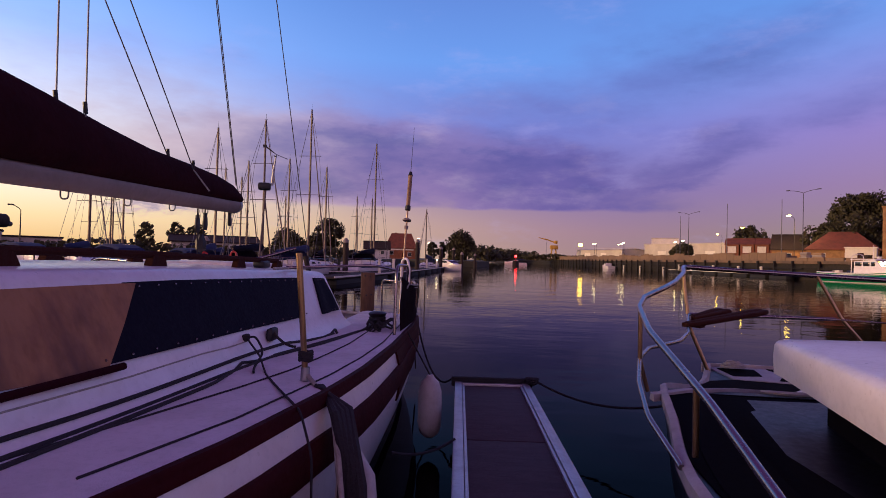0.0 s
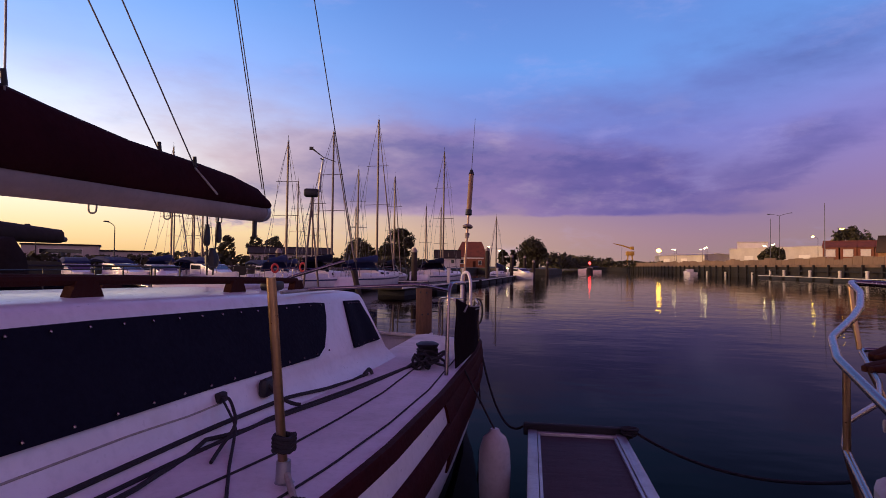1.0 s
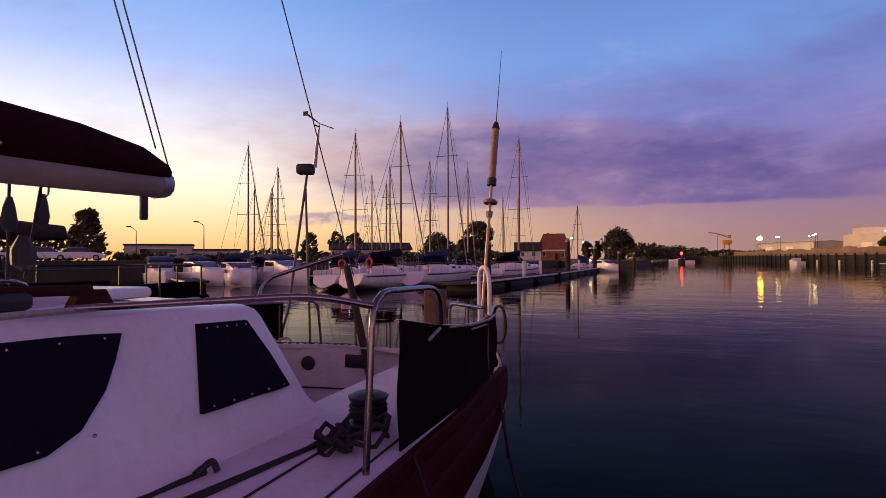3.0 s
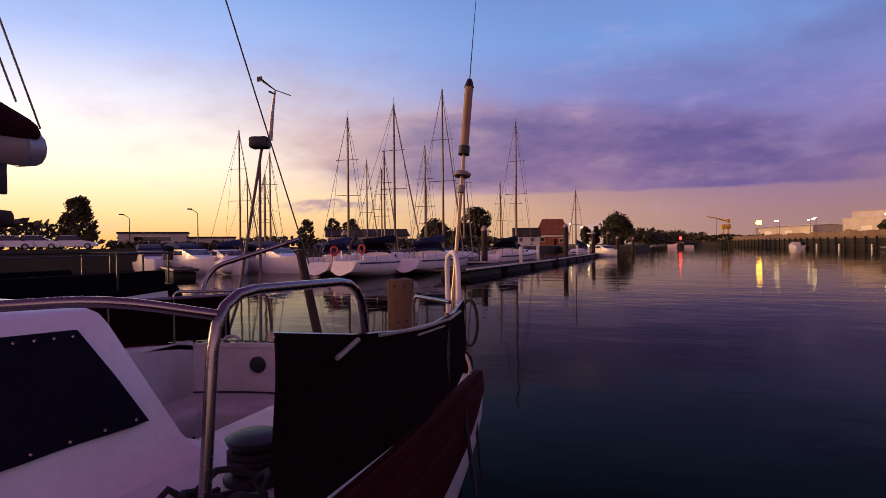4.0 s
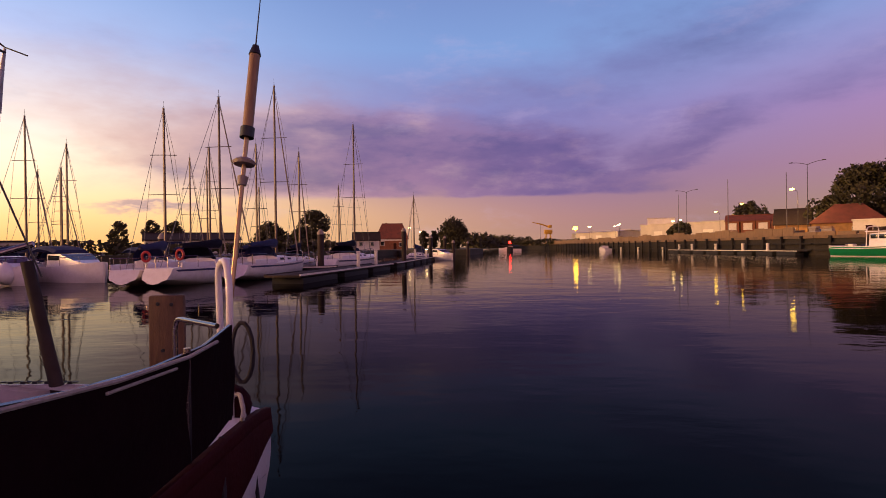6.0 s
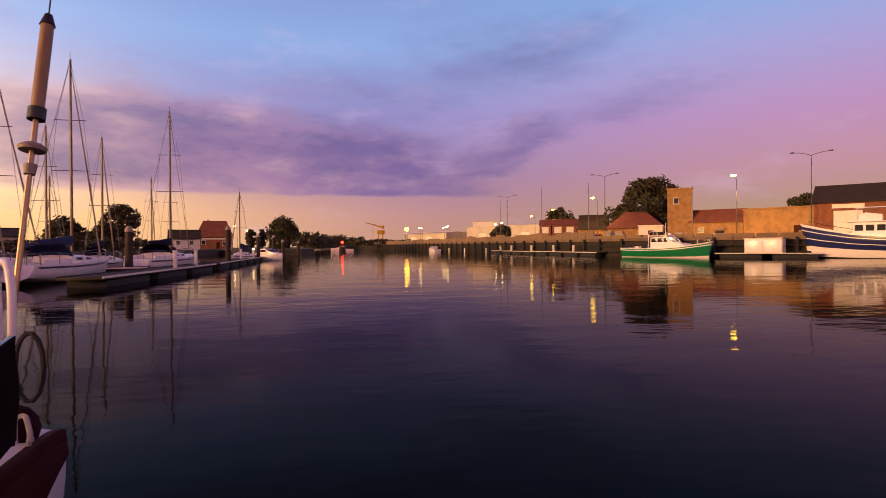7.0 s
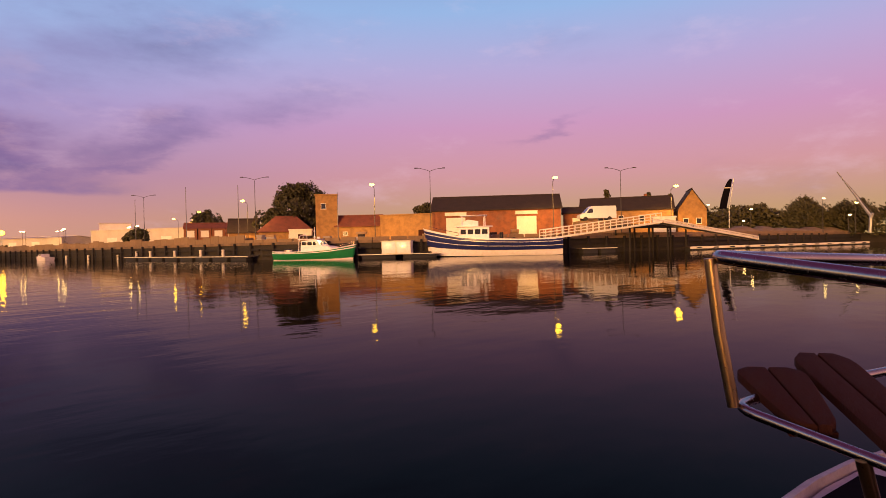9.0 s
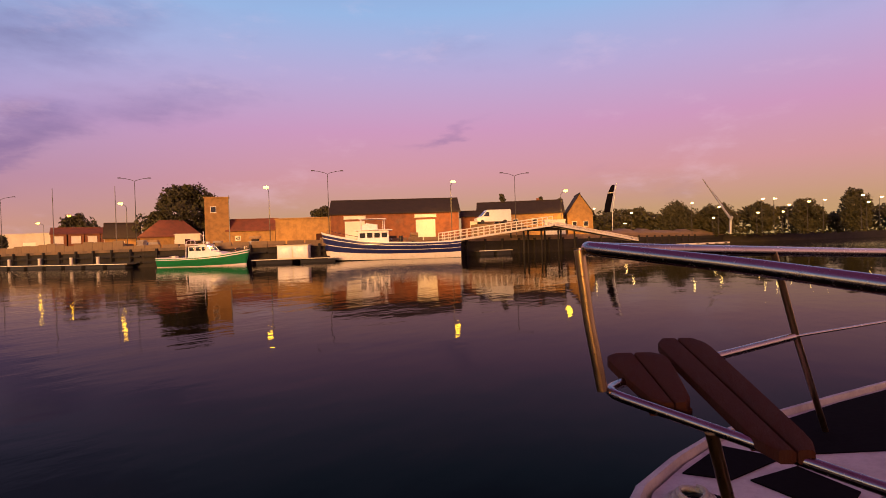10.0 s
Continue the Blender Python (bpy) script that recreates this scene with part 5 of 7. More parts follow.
        d = Vector((rng.gauss(0, 1), rng.gauss(0, 1), rng.gauss(0, 0.8))).normalized() * s * rng.uniform(0.55, 1.15)
        n = Vector((rng.gauss(0, 1), rng.gauss(0, 1), rng.gauss(0, 1))).normalized()
        a = n.orthogonal().normalized() * leaf * rng.uniform(0.6, 1.4)
        b = n.cross(a).normalized() * leaf * rng.uniform(0.5, 1.0)
        p = c + d
        i = len(verts)
        verts += [p - a, p - b * 0.6, p + a, p + b * 0.6]
        faces.append((i, i + 1, i + 2, i + 3))
    me = bpy.data.meshes.new("crown")
    me.from_pydata(verts, [], faces)
    me.materials.append(M["leaf"])
    crown = new("crown", me)
    crown.parent = t
    tagged(crown, kind="stuff")
    return t


def hedge(name, line, height, depth, label, seed, density=26, leaf=0.42, base=1.3):
    """A long uneven belt of bushes: one leafy mass."""
    rng = random.Random(seed)
    verts, faces = [], []
    for x, y, a, d in along(line, 2.0):
        top = height * (0.65 + 0.5 * noise.noise(Vector((x * 0.09, y * 0.09, seed))) + 0.12 * rng.random())
        for k in range(int(density * max(d, 0.5))):
            p = Vector((x + rng.uniform(-1, 1) * max(d, depth) * 0.6, y + rng.uniform(-1, 1) * max(d, depth) * 0.6, base + top * rng.random() ** 0.7))
            n = Vector((rng.gauss(0, 1), rng.gauss(0, 1), rng.gauss(0, 1))).normalized()
            u = n.orthogonal().normalized() * leaf * rng.uniform(0.6, 1.5)
            w = n.cross(u).normalized() * leaf * rng.uniform(0.5, 1.1)
            i = len(verts)
            verts += [p - u, p - w, p + u, p + w]
            faces.append((i, i + 1, i + 2, i + 3))
    me = bpy.data.meshes.new(name)
    me.from_pydata(verts, [], faces)
    me.materials.append(M["leaf"])
    return tagged(new(name, me), label, "bushes", kind="stuff")


# ---- moored yachts ----
def moored_yacht(at, turn, length, mast, style, label, cover="blue_canvas", furled=True, rigged=True, house="gelcoat", rails="steel"):
    """A sailing yacht, stern at -y, bow at +y, with its rig."""
    t = thing("moored_yacht", at, label, "sailboat", "moored yachts", turn=turn)
    hb, fb = length * 0.145, length * 0.092
    st = [(-0.5, 0.50, 0.96), (-0.46, 0.64, 0.98), (-0.38, 0.80, 0.98), (-0.2, 0.98, 0.97), (0.0, 1.0, 1.0), (0.2, 0.86, 1.06), (0.35, 0.58, 1.14), (0.45, 0.28, 1.20), (0.5, 0.04, 1.24)]
    bm = B()
    rings = []
    for y, w, s in st:
        lift = 0.34 * max(0.0, (-0.22 - y) / 0.28)
        prof = [(1.0, s * fb), (0.99, s * fb * 0.72), (0.95, s * fb * 0.48 + lift * 0.25), (0.85, 0.16 + lift * 0.6), (0.66, -0.02 + lift), (0.38, -0.14 + lift), (0.0, -0.2 + lift)]
        rake = -0.065 * length if y == -0.5 else 0.0
        ring = [Vector((hb * w * a, y * length + (rake * (1 - z / fb) if y == -0.5 else (-0.06 * length * (1 - z / fb) if y == 0.5 else 0)), z)) for a, z in prof]
        ring += [Vector((-p.x, p.y, p.z)) for p in ring[-2::-1]]
        rings.append(ring)
    loft(bm, rings)
    part("hull", bm, style, t, smooth=45)
    bm = B()
    rings = []
    for y, w, s in st[:-1]:
        ring = [Vector((hb * w * a * 1.012, y * length, z)) for a, z in ((1.0, s * fb * 0.80), (1.0, s * fb * 0.90))]
        rings.append([ring[0], ring[1], ring[1] - Vector((0.05, 0, 0)), ring[0] - Vector((0.05, 0, 0))])
    loft(bm, rings)
    rings = [[Vector((-p.x, p.y, p.z)) for p in r[::-1]] for r in rings]
    loft(bm, rings)
    part("cove_stripe", bm, "hull_navy" if style == "gelcoat" else "gelcoat", t)
    # coachroof with windows
    bm = B()
    rings = []
    for y, w, h in ((-0.14, 0.62, 0.42), (0.0, 0.64, 0.42), (0.12, 0.56, 0.36), (0.24, 0.36, 0.24), (0.28, 0.26, 0.06)):
        z0 = fb * 0.98
        rings.append([Vector((hb * w * a, y * length, z0 + h * b)) for a, b in ((1.05, 0), (0.95, 0.8), (0.75, 1.0), (0, 1.08), (-0.75, 1.0), (-0.95, 0.8), (-1.05, 0))])
    loft(bm, rings)
    roof = part("coachroof", bm, house, t, smooth=45)
    for f in (1, -1):
        bm = B()
        panel(bm, [Vector((f * hb * w * a, y * length, fb * 0.98 + h * b)) for y, w, h, a, b in ((-0.10, 0.625, 0.42, 1.035, 0.35), (0.10, 0.575, 0.375, 1.035, 0.35), (0.10, 0.575, 0.375, 0.985, 0.70), (-0.10, 0.625, 0.42, 0.985, 0.70))], 0.02 * f)
        part("window", bm, "glass", roof)
    # sprayhood and wheel
    bm = B()
    rings = []
    for k in range(5):
        a = math.pi * k / 8
        y = -0.14 * length + 0.5 * math.cos(a) - 0.45
        z = fb + 0.40 + 0.62 * math.sin(a)
        rings.append([Vector((hb * 0.62 * math.cos(b), y, fb + 0.35 + (z - fb - 0.35) * min(1.0, 1.4 * math.sin(b)))) for b in [math.pi * j / 8 for j in range(9)]])
    loft(bm, rings, cap=False, closed=False)
    bmesh.ops.solidify(bm, geom=bm.faces[:], thickness=0.03)
    part("sprayhood", bm, cover, t, smooth=60)
    # cockpit coamings and pushpit
    for f in (1, -1):
        bm = B()
        box(bm, (f * hb * 0.62, -0.31 * length, fb + 0.10), (0.14, 0.30 * length, 0.28), bevel=0.05)
        part("coaming", bm, house, t)
    bm = B()
    tube(bm, rounded([(hb * 0.8, -0.36 * length, fb + 0.55), (hb * 0.58, -0.48 * length, fb + 0.55), (-hb * 0.58, -0.48 * length, fb + 0.55), (-hb * 0.8, -0.36 * length, fb + 0.55)], 0.2), 0.022, 6)
    push = part("pushpit", bm, rails, t)
    for x, y in ((0.8, -0.36), (0.58, -0.475), (0.22, -0.48), (-0.22, -0.48), (-0.58, -0.475), (-0.8, -0.36)):
        bm = B()
        tube(bm, [(hb * x, y * length, fb * 0.95), (hb * x, y * length, fb + 0.55)], 0.018, 6)
        part("post", bm, rails, push)
    bm = B()
    tube(bm, rounded([(hb * 0.42, 0.40 * length, fb * 1.1 + 0.5), (0.02, 0.515 * length, fb * 1.2 + 0.55), (-hb * 0.42, 0.40 * length, fb * 1.1 + 0.5)], 0.2), 0.022, 6)
    for x, y in ((0.42, 0.40), (-0.42, 0.40), (0.0, 0.49)):
        tube(bm, [(hb * x, y * length, fb * 1.1), (hb * x, y * length, fb * 1.15 + 0.52)], 0.018, 6)
    part("pulpit", bm, rails, t)
    for f in (1, -1):
        bm = B()
        tube(bm, [(f * hb * w, y * length, fb + 0.52 + 0.06 * max(y, 0)) for y, w in ((-0.36, 0.8), (-0.15, 0.93), (0.05, 0.95), (0.25, 0.74), (0.40, 0.42))], 0.010, 5)
        for y, w in ((-0.15, 0.93), (0.05, 0.95), (0.25, 0.74)):
            tube(bm, [(f * hb * w, y * length, fb), (f * hb * w, y * length, fb + 0.53)], 0.014, 5)
        part("lifeline", bm, rails, t)
    # rig
    my = 0.08 * length
    bm = B()
    tube(bm, [(0, my, fb + 0.2), (0, my, mast)], [0.085, 0.06], 8, flat=1.3)
    m_ = part("mast", bm, "mast", t, "alloy mast")
    for s in (0.45, 0.70):
        bm = B()
        z = fb + (mast - fb) * s
        tube(bm, [(-hb * 0.62 * (1.3 - s * 0.6), my - 0.12, z), (0, my, z + 0.03), (hb * 0.62 * (1.3 - s * 0.6), my - 0.12, z)], 0.022, 6)
        part("spreader", bm, "mast", m_)
    bm = B()
    tube(bm, [(0.0, my - 0.2, mast + 0.0), (0.0, my + 0.25, mast + 0.12)], 0.012, 5)
    tube(bm, [(0, my, mast), (0, my, mast + 0.45)], 0.010, 5)
    part("masthead_gear", bm, "black", m_)
    lines = [((0, -0.49 * length, fb), (0, my, mast), 0.014)]
    for f in (1, -1):
        z = fb + (mast - fb) * 0.70
        lines += [((f * hb * 0.95, my - 0.1, fb), (f * hb * 0.45, my - 0.1, z), 0.012), ((f * hb * 0.45, my - 0.1, z), (0, my, mast), 0.012)]
    for a, b, r in lines if rigged else ():
        bm = B()
        tube(bm, [a, b], r, 5)
        part("stay", bm, "wire", m_)
    bm = B()
    tube(bm, [(0, 0.49 * length, fb * 1.25), (0, 0.35 * length, fb + 0.35 * (mast - fb)), (0, my + 0.05, mast * 0.97)], [0.03, 0.06 if furled else 0.014, 0.02], 6)
    part("furled_headsail" if furled else "forestay", bm, "boom" if furled else "wire", t)
    bm = B()
    tube(bm, [(0, my - 0.1, fb + 0.95), (0, -0.32 * length, fb + 1.05)], 0.05, 8)
    boom_ = part("boom", bm, "mast", t)
    bm = B()
    tube(bm, [(0, my - 0.05, fb + 1.30), (0, my - 0.3, fb + 1.25), (0, -0.1 * length, fb + 1.16), (0, -0.31 * length, fb + 1.10)], [0.14, 0.22, 0.17, 0.10], 10, flat=1.3)
    part("sail_cover", bm, cover, boom_, smooth=60)
    # boarding recess in the transom: a near-black box paints its shaded opening
    bm = B()
    box(bm, (0, -0.517 * length, fb * 0.60), (hb * 0.20, 0.08, fb * 0.22), rx=-30, bevel=0.03)
    part("transom_recess", bm, "void", t, "near-black box drawn for the shade of an open boarding recess")
    # stern lettering as plain bars, lifebuoy
    for k in range(3):
        bm = B()
        box(bm, (hb * (-0.30 + 0.30 * k), -0.5 * length - 0.05 * length * (0.45 if k != 1 else 0.78) - 0.005, fb * (0.55 if k != 1 else 0.22)), (hb * 0.14, 0.02, 0.05), rx=-25)
        part("name_bar", bm, "hull_navy" if style == "gelcoat" else "gelcoat", t)
    return t


def lifebuoy(parent, x, y, z):
    bm = B()
    tube(bm, [(x + 0.19 * math.cos(2 * math.pi * k / 16), y, z + 0.24 * math.sin(2 * math.pi * k / 16)) for k in range(17)], 0.065, 6)
    part("lifebuoy", bm, "red", parent, "orange-red horseshoe lifebuoy")


def facing(dx, dy):
    """Degrees about z that point +y along dx, dy."""
    return math.degrees(math.atan2(-dx, dy))


fleet = [
    ((-13.6, 38.6, 0), facing(0.10, 0.99), 10.4, 11.0, "gelcoat", "white sloop stern-to with navy stripe and blue sail cover"),
    ((-16.75, 38.2, 0), facing(-0.14, 0.99), 9.6, 10.3, "gelcoat", "white cruising sloop with sugar-scoop stern and lifebuoy"),
    ((-11.5, 42.6, 0), facing(0.06, 1.0), 10.8, 12.8, "gelcoat", "long white sloop with tall mast and grey deck"),
    ((-8.2, 54.0, 0), facing(0.16, 0.98), 11.0, 12.6, "gelcoat", "white sloop lying at the dark jetty"),
    ((-18.3, 48.0, 0), facing(-0.05, 1.0), 9.0, 9.7, "gelcoat", "small white sloop in the second row"),
    ((-15.2, 49.5, 0), facing(-0.05, 1.0), 9.2, 10.2, "hull_navy", "navy-hulled sloop in the second row"),
    ((-12.6, 52.5, 0), facing(-0.05, 1.0), 9.0, 10.0, "gelcoat", "white sloop with bare boom in the second row"),
    ((-27.0, 44.5, 0), facing(-0.2, 0.98), 8.6, 9.5, "hull_navy", "dark-hulled sloop with yellow dinghy aboard"),
    ((-28.3, 42.3, 0), facing(-0.2, 0.98), 9.5, 11.0, "gelcoat", "white sloop with blue tarpaulin cover"),
    ((-31.4, 50.2, 0), facing(-0.1, 1.0), 8.0, 8.7, "gelcoat", "white day sailer in the back row"),
    ((-32.6, 51.8, 0), facing(-0.1, 1.0), 8.0, 8.3, "gelcoat", "white day sailer in the back row"),
    ((-34.9, 52.3, 0), facing(-0.1, 1.0), 8.0, 8.8, "gelcoat", "white day sailer in the back row"),
    ((-13.7, 74.4, 0), facing(-0.1, 1.0), 9.0, 9.6, "gelcoat", "white sloop moored towards the harbour mouth"),
    ((-11.0, 70.0, 0), facing(-0.1, 1.0), 9.0, 9.0, "gelcoat", "white sloop moored towards the harbour mouth"),
    ((-4.6, 77.0, 0), facing(-0.25, -0.97), 8.0, 8.4, "gelcoat", "small cream sloop bow-on at the jetty end"),
    ((-22.0, 56.0, 0), facing(-0.05, 1.0), 9.0, 9.4, "gelcoat", "white sloop behind the front row"),
    ((-24.5, 58.0, 0), facing(-0.05, 1.0), 9.0, 10.6, "gelcoat", "white sloop behind the front row"),
    ((-20.0, 64.0, 0), facing(-0.05, 1.0), 9.0, 8.4, "hull_navy", "navy-hulled sloop behind the front row"),
    ((-8.7, 5.6, 0), facing(-0.02, -1.0), 12.4, 13.5, "void", "dark-hulled neighbouring yacht with brown sail cover"),
]
for k, (at, turn, length, mast_h, style, label) in enumerate(fleet):
    at = (at[0] + 0.08 * length * math.sin(radians(turn)), at[1] - 0.08 * length * math.cos(radians(turn)), 0)
    boat = moored_yacht(at, turn, length, mast_h, style, label, "pile" if k == 18 else ("blue_canvas" if k % 3 else "navy_canvas"), furled=k % 2 == 0, rigged=k != 18, house="void" if k == 18 else "gelcoat", rails="black" if k == 18 else "steel")
    if k in (0, 1):
        lifebuoy(boat, length * 0.10, -0.49 * length, length * 0.105 + 0.5)


# ---- motor boats ----
def motor_boat(at, turn, length, label, top=True):
    t = thing("motor_boat", at, label, "motor boat", "moored motor boats", turn=turn)
    hb, fb = length * 0.17, length * 0.13
    bm = B()
    rings = []
    for y, w, s in ((-0.5, 0.9, 0.9), (-0.2, 1.0, 0.92), (0.1, 0.98, 1.0), (0.3, 0.75, 1.1), (0.43, 0.40, 1.2), (0.5, 0.04, 1.26)):
        ring = [Vector((hb * w * a, y * length, z)) for a, z in ((1.0, s * fb), (0.97, s * fb * 0.5), (0.85, 0.0), (0.0, -0.25))]
        rings.append(ring + [Vector((-p.x, p.y, p.z)) for p in ring[-2::-1]])
    loft(bm, rings)
    part("hull", bm, "gelcoat", t, smooth=45)
    bm = B()
    loft(bm, [[Vector((hb * w * a, y * length, fb + h * b)) for a, b in ((0.95, 0), (0.9, 1), (-0.9, 1), (-0.95, 0))] for y, w, h in ((-0.12, 0.8, 0.75), (0.08, 0.78, 0.72), (0.24, 0.62, 0.32), (0.38, 0.3, 0.10))])
    part("cabin", bm, "gelcoat", t)
    bm = B()
    panel(bm, [Vector((hb * 0.70, 0.09 * length, fb + 0.70)), Vector((-hb * 0.70, 0.09 * length, fb + 0.70)), Vector((-hb * 0.55, 0.225 * length, fb + 0.36)), Vector((hb * 0.55, 0.225 * length, fb + 0.36))], 0.03)
    part("windscreen", bm, "glass", t)
    for f in (1, -1):
        bm = B()
        panel(bm, [Vector((f * hb * 0.75, -0.10 * length, fb + 0.35)), Vector((f * hb * 0.73, 0.07 * length, fb + 0.35)), Vector((f * hb * 0.71, 0.07 * length, fb + 0.62)), Vector((f * hb * 0.73, -0.10 * length, fb + 0.65))], 0.03 * f)
        part("side_window", bm, "glass", t)
    if top:
        bm = B()
        loft(bm, [[Vector((hb * 0.8 * a, y * length, z + 0.18 * b)) for a, b in ((1, 0), (0.8, 1), (-0.8, 1), (-1, 0))] for y, z in ((-0.42, fb + 0.85), (-0.28, fb + 1.05), (-0.12, fb + 0.98), (0.0, fb + 0.78))])
        part("canopy", bm, "blue_canvas", t)
    bm = B()
    tube(bm, rounded([(hb * 0.8, 0.1 * length, fb + 0.5), (0.0, 0.51 * length, fb * 1.2 + 0.5), (-hb * 0.8, 0.1 * length, fb + 0.5)], 0.6), 0.02, 6)
    for x, y in ((0.8, 0.1), (0.5, 0.3), (-0.5, 0.3), (-0.8, 0.1)):
        tube(bm, [(hb * x * 0.98, y * length, fb * 0.95), (hb * x, y * length, fb + 0.52)], 0.016, 5)
    part("bow_rail", bm, "steel", t)
    return t


for at, turn, length, label, top in (
        ((-31.5, 36.5, 0), facing(0.75, -0.66), 6.5, "white cabin cruiser with cream canopy near the bank", True),
        ((-28.6, 37.2, 0), facing(0.9, -0.43), 7.0, "white motor cruiser moored bow out", True),
        ((-25.4, 37.0, 0), facing(0.8, -0.6), 6.6, "white motor boat with round fender at the bow", False),
        ((-23.0, 39.0, 0), facing(0.85, -0.5), 7.4, "white motor boat with dark canopy", True),
        ((-21.0, 44.5, 0), facing(0.8, -0.6), 6.5, "white motor boat behind the sloops", True),
        ((-33.5, 44.0, 0), facing(0.7, 0.7), 6.0, "white motor boat in the second row", False),
        ((-1.5, 84.0, 0), facing(0.6, -0.8), 6.0, "small motor boat by the jetty end", False),
        ((46.0, 227.0, 0), facing(-0.5, -0.86), 9.0, "white motor boat under the yellow floodlight", True)):
    motor_boat(at, turn, length, label, top)

# big round fender hung at a motor boat's bow
rf = thing("round_fender", (-23.9, 35.0, 0.05), "large white round fender floating at a motor boat's bow", "fender")
bm = B()
lathe(bm, [(0.0, 0.0), (0.30, 0.08), (0.50, 0.32), (0.55, 0.60), (0.46, 0.90), (0.24, 1.10), (0.10, 1.17), (0.10, 1.26), (0.0, 1.26)], n=20)
part("body", bm, "gelcoat", rf, smooth=60)
bm = B()
tube(bm, [(0, 0, 1.24), (-0.25, 0.35, 1.45)], 0.02, 6)
part("lanyard", bm, "rope_dark", rf)

# small upturned dinghies and a yellow dinghy
for at, turn, mat_, label in (((-17.0, 15.0, -0.05), 70, "gelcoat", "upturned white dinghy on the float"), ((-26.2, 43.0, 1.05), 60, "yellow", "yellow dinghy stowed on the sloop's deck"), ((-12.5, 14.0, -0.05), 80, "hull_black", "dark rowing dinghy on the water")):
    d = thing("dinghy", at, label, "dinghy", turn=turn)
    bm = B()
    rings = []
    for y, w, h in ((-1.3, 0.35, 0.26), (-0.8, 0.6, 0.38), (0.2, 0.66, 0.42), (0.9, 0.42, 0.36), (1.3, 0.06, 0.2)):
        rings.append([Vector((w * math.cos(a), y, h * math.sin(a))) for a in [math.pi * k / 8 for k in range(9)]])
    loft(bm, rings)
    part("hull", bm, mat_, d, smooth=60)
    bm = B()
    tube(bm, [(0, -1.3, 0.27), (0, 0.0, 0.43), (0, 1.25, 0.22)], 0.03, 6)
    part("keel", bm, mat_, d)

# floating jetties of the marina
def jetty(a, b, width, label, z=0.48):
    d = Vector((b[0] - a[0], b[1] - a[1], 0))
    L = d.length
    t = thing("floating_jetty", ((a[0] + b[0]) / 2, (a[1] + b[1]) / 2, 0), label, "jetty", "floating jetties", turn=math.degrees(math.atan2(d.y, d.x)))
    bm = B()
    box(bm, (0, 0, z - 0.06), (L, width, 0.12), bevel=0.02)
    part("deck", bm, "pile", t)
    n = max(2, int(L / 5))
    for k in range(n):
        bm = B()
        box(bm, (-L / 2 + (k + 0.5) * L / n, 0, z / 2 - 0.16), (L / n * 0.8, width * 0.9, z - 0.02), bevel=0.04)
        part("float", bm, "rubber", t)
    for s in (-1, 1):
        bm = B()
        box(bm, (0, s * width / 2, z + 0.0), (L, 0.05, 0.10))
        part("fender_strip", bm, "render" if s < 0 else "pile", t)
    return t


jetty((-8.2, 33.0), (-5.6, 52.5), 1.9, "dark floating jetty with pale edge strip")
jetty((-5.4, 54.0), (-2.0, 96.0), 1.8, "long dark floating jetty towards the harbour mouth")
jetty((-38.0, 42.0), (-8.2, 46.5), 1.6, "floating jetty behind the front row of yachts")
jetty((-36.0, 41.5), (-24.0, 31.5), 1.4, "floating jetty beside the bank")


def mooring_post(at, h, r, mat_, label, group):
    t = thing("mooring_post", at, label, "mooring post", group)
    bm = B()
    lathe(bm, [(r, -1.0), (r, h * 0.6), (r * 0.96, h - 0.1), (r * 0.7, h)], n=12)
    part("shaft", bm, mat_, t)
    bm = B()
    lathe(bm, [(r * 1.06, h - 0.16), (r * 1.06, h - 0.04), (r * 0.4, h + r * 0.9), (0.0, h + r * 0.95)], n=12)
    part("cap", bm, "boom" if mat_ == "pile" else "gelcoat", t)


for x, y, h in ((-9.3, 46.0, 3.0), (-4.6, 62.0, 3.6), (-2.6, 80.0, 3.2), (-1.0, 96.0, 3.4), (0.4, 88.0, 2.6), (3.0, 108.0, 2.6), (-20.0, 44.0, 2.8)):
    mooring_post((x, y, 0), h, 0.24, "pile", "dark timber mooring pile with pale cap", "mooring piles")
for x, y in ((-6.2, 44.0), (-5.8, 50.0), (-4.0, 70.0), (-3.0, 76.0), (-2.2, 90.0)):
    t = thing("power_pedestal", (x, y, 0.48), "slim white power pedestal on the floating jetty", "pedestal", "power pedestals")
    bm = B()
    box(bm, (0, 0, 0.5), (0.22, 0.22, 1.0), bevel=0.03)
    part("body", bm, "render", t)
    bm = B()
    box(bm, (0, 0, 1.06), (0.26, 0.26, 0.12), bevel=0.03)
    part("head", bm, "lamp_white" if x in (-3.0,) else "render", t)

# ---- the bank behind ----
hedge("hedge", [(-95, 43), (-62, 55)], 4.4, 4.0, "olive uneven hedge along the bank", 3, density=60, leaf=0.34, base=1.7)
hedge("bank_bushes", [(-66, 64), (-48, 80), (-30, 96), (-20, 116)], 2.2, 3.0, "low dark bushes along the bank", 5)
hedge("far_trees", [(10, 300), (30, 420), (70, 520)], 9.0, 10.0, "dark belt of distant trees beyond the harbour mouth", 8, density=20, leaf=1.0)
tree("tree", (-57.2, 52.5, 1.7), 5.9, 4.6, "dense rounded tree standing alone on the bank", 11, 1700, 0.26, trunk=0.02, shape=0.85)
tree("tree", (-26.0, 112.0, 1.3), 7.8, 6.6, "leafy tree behind the moored yachts", 12, 1500, 0.30, trunk=0.12)
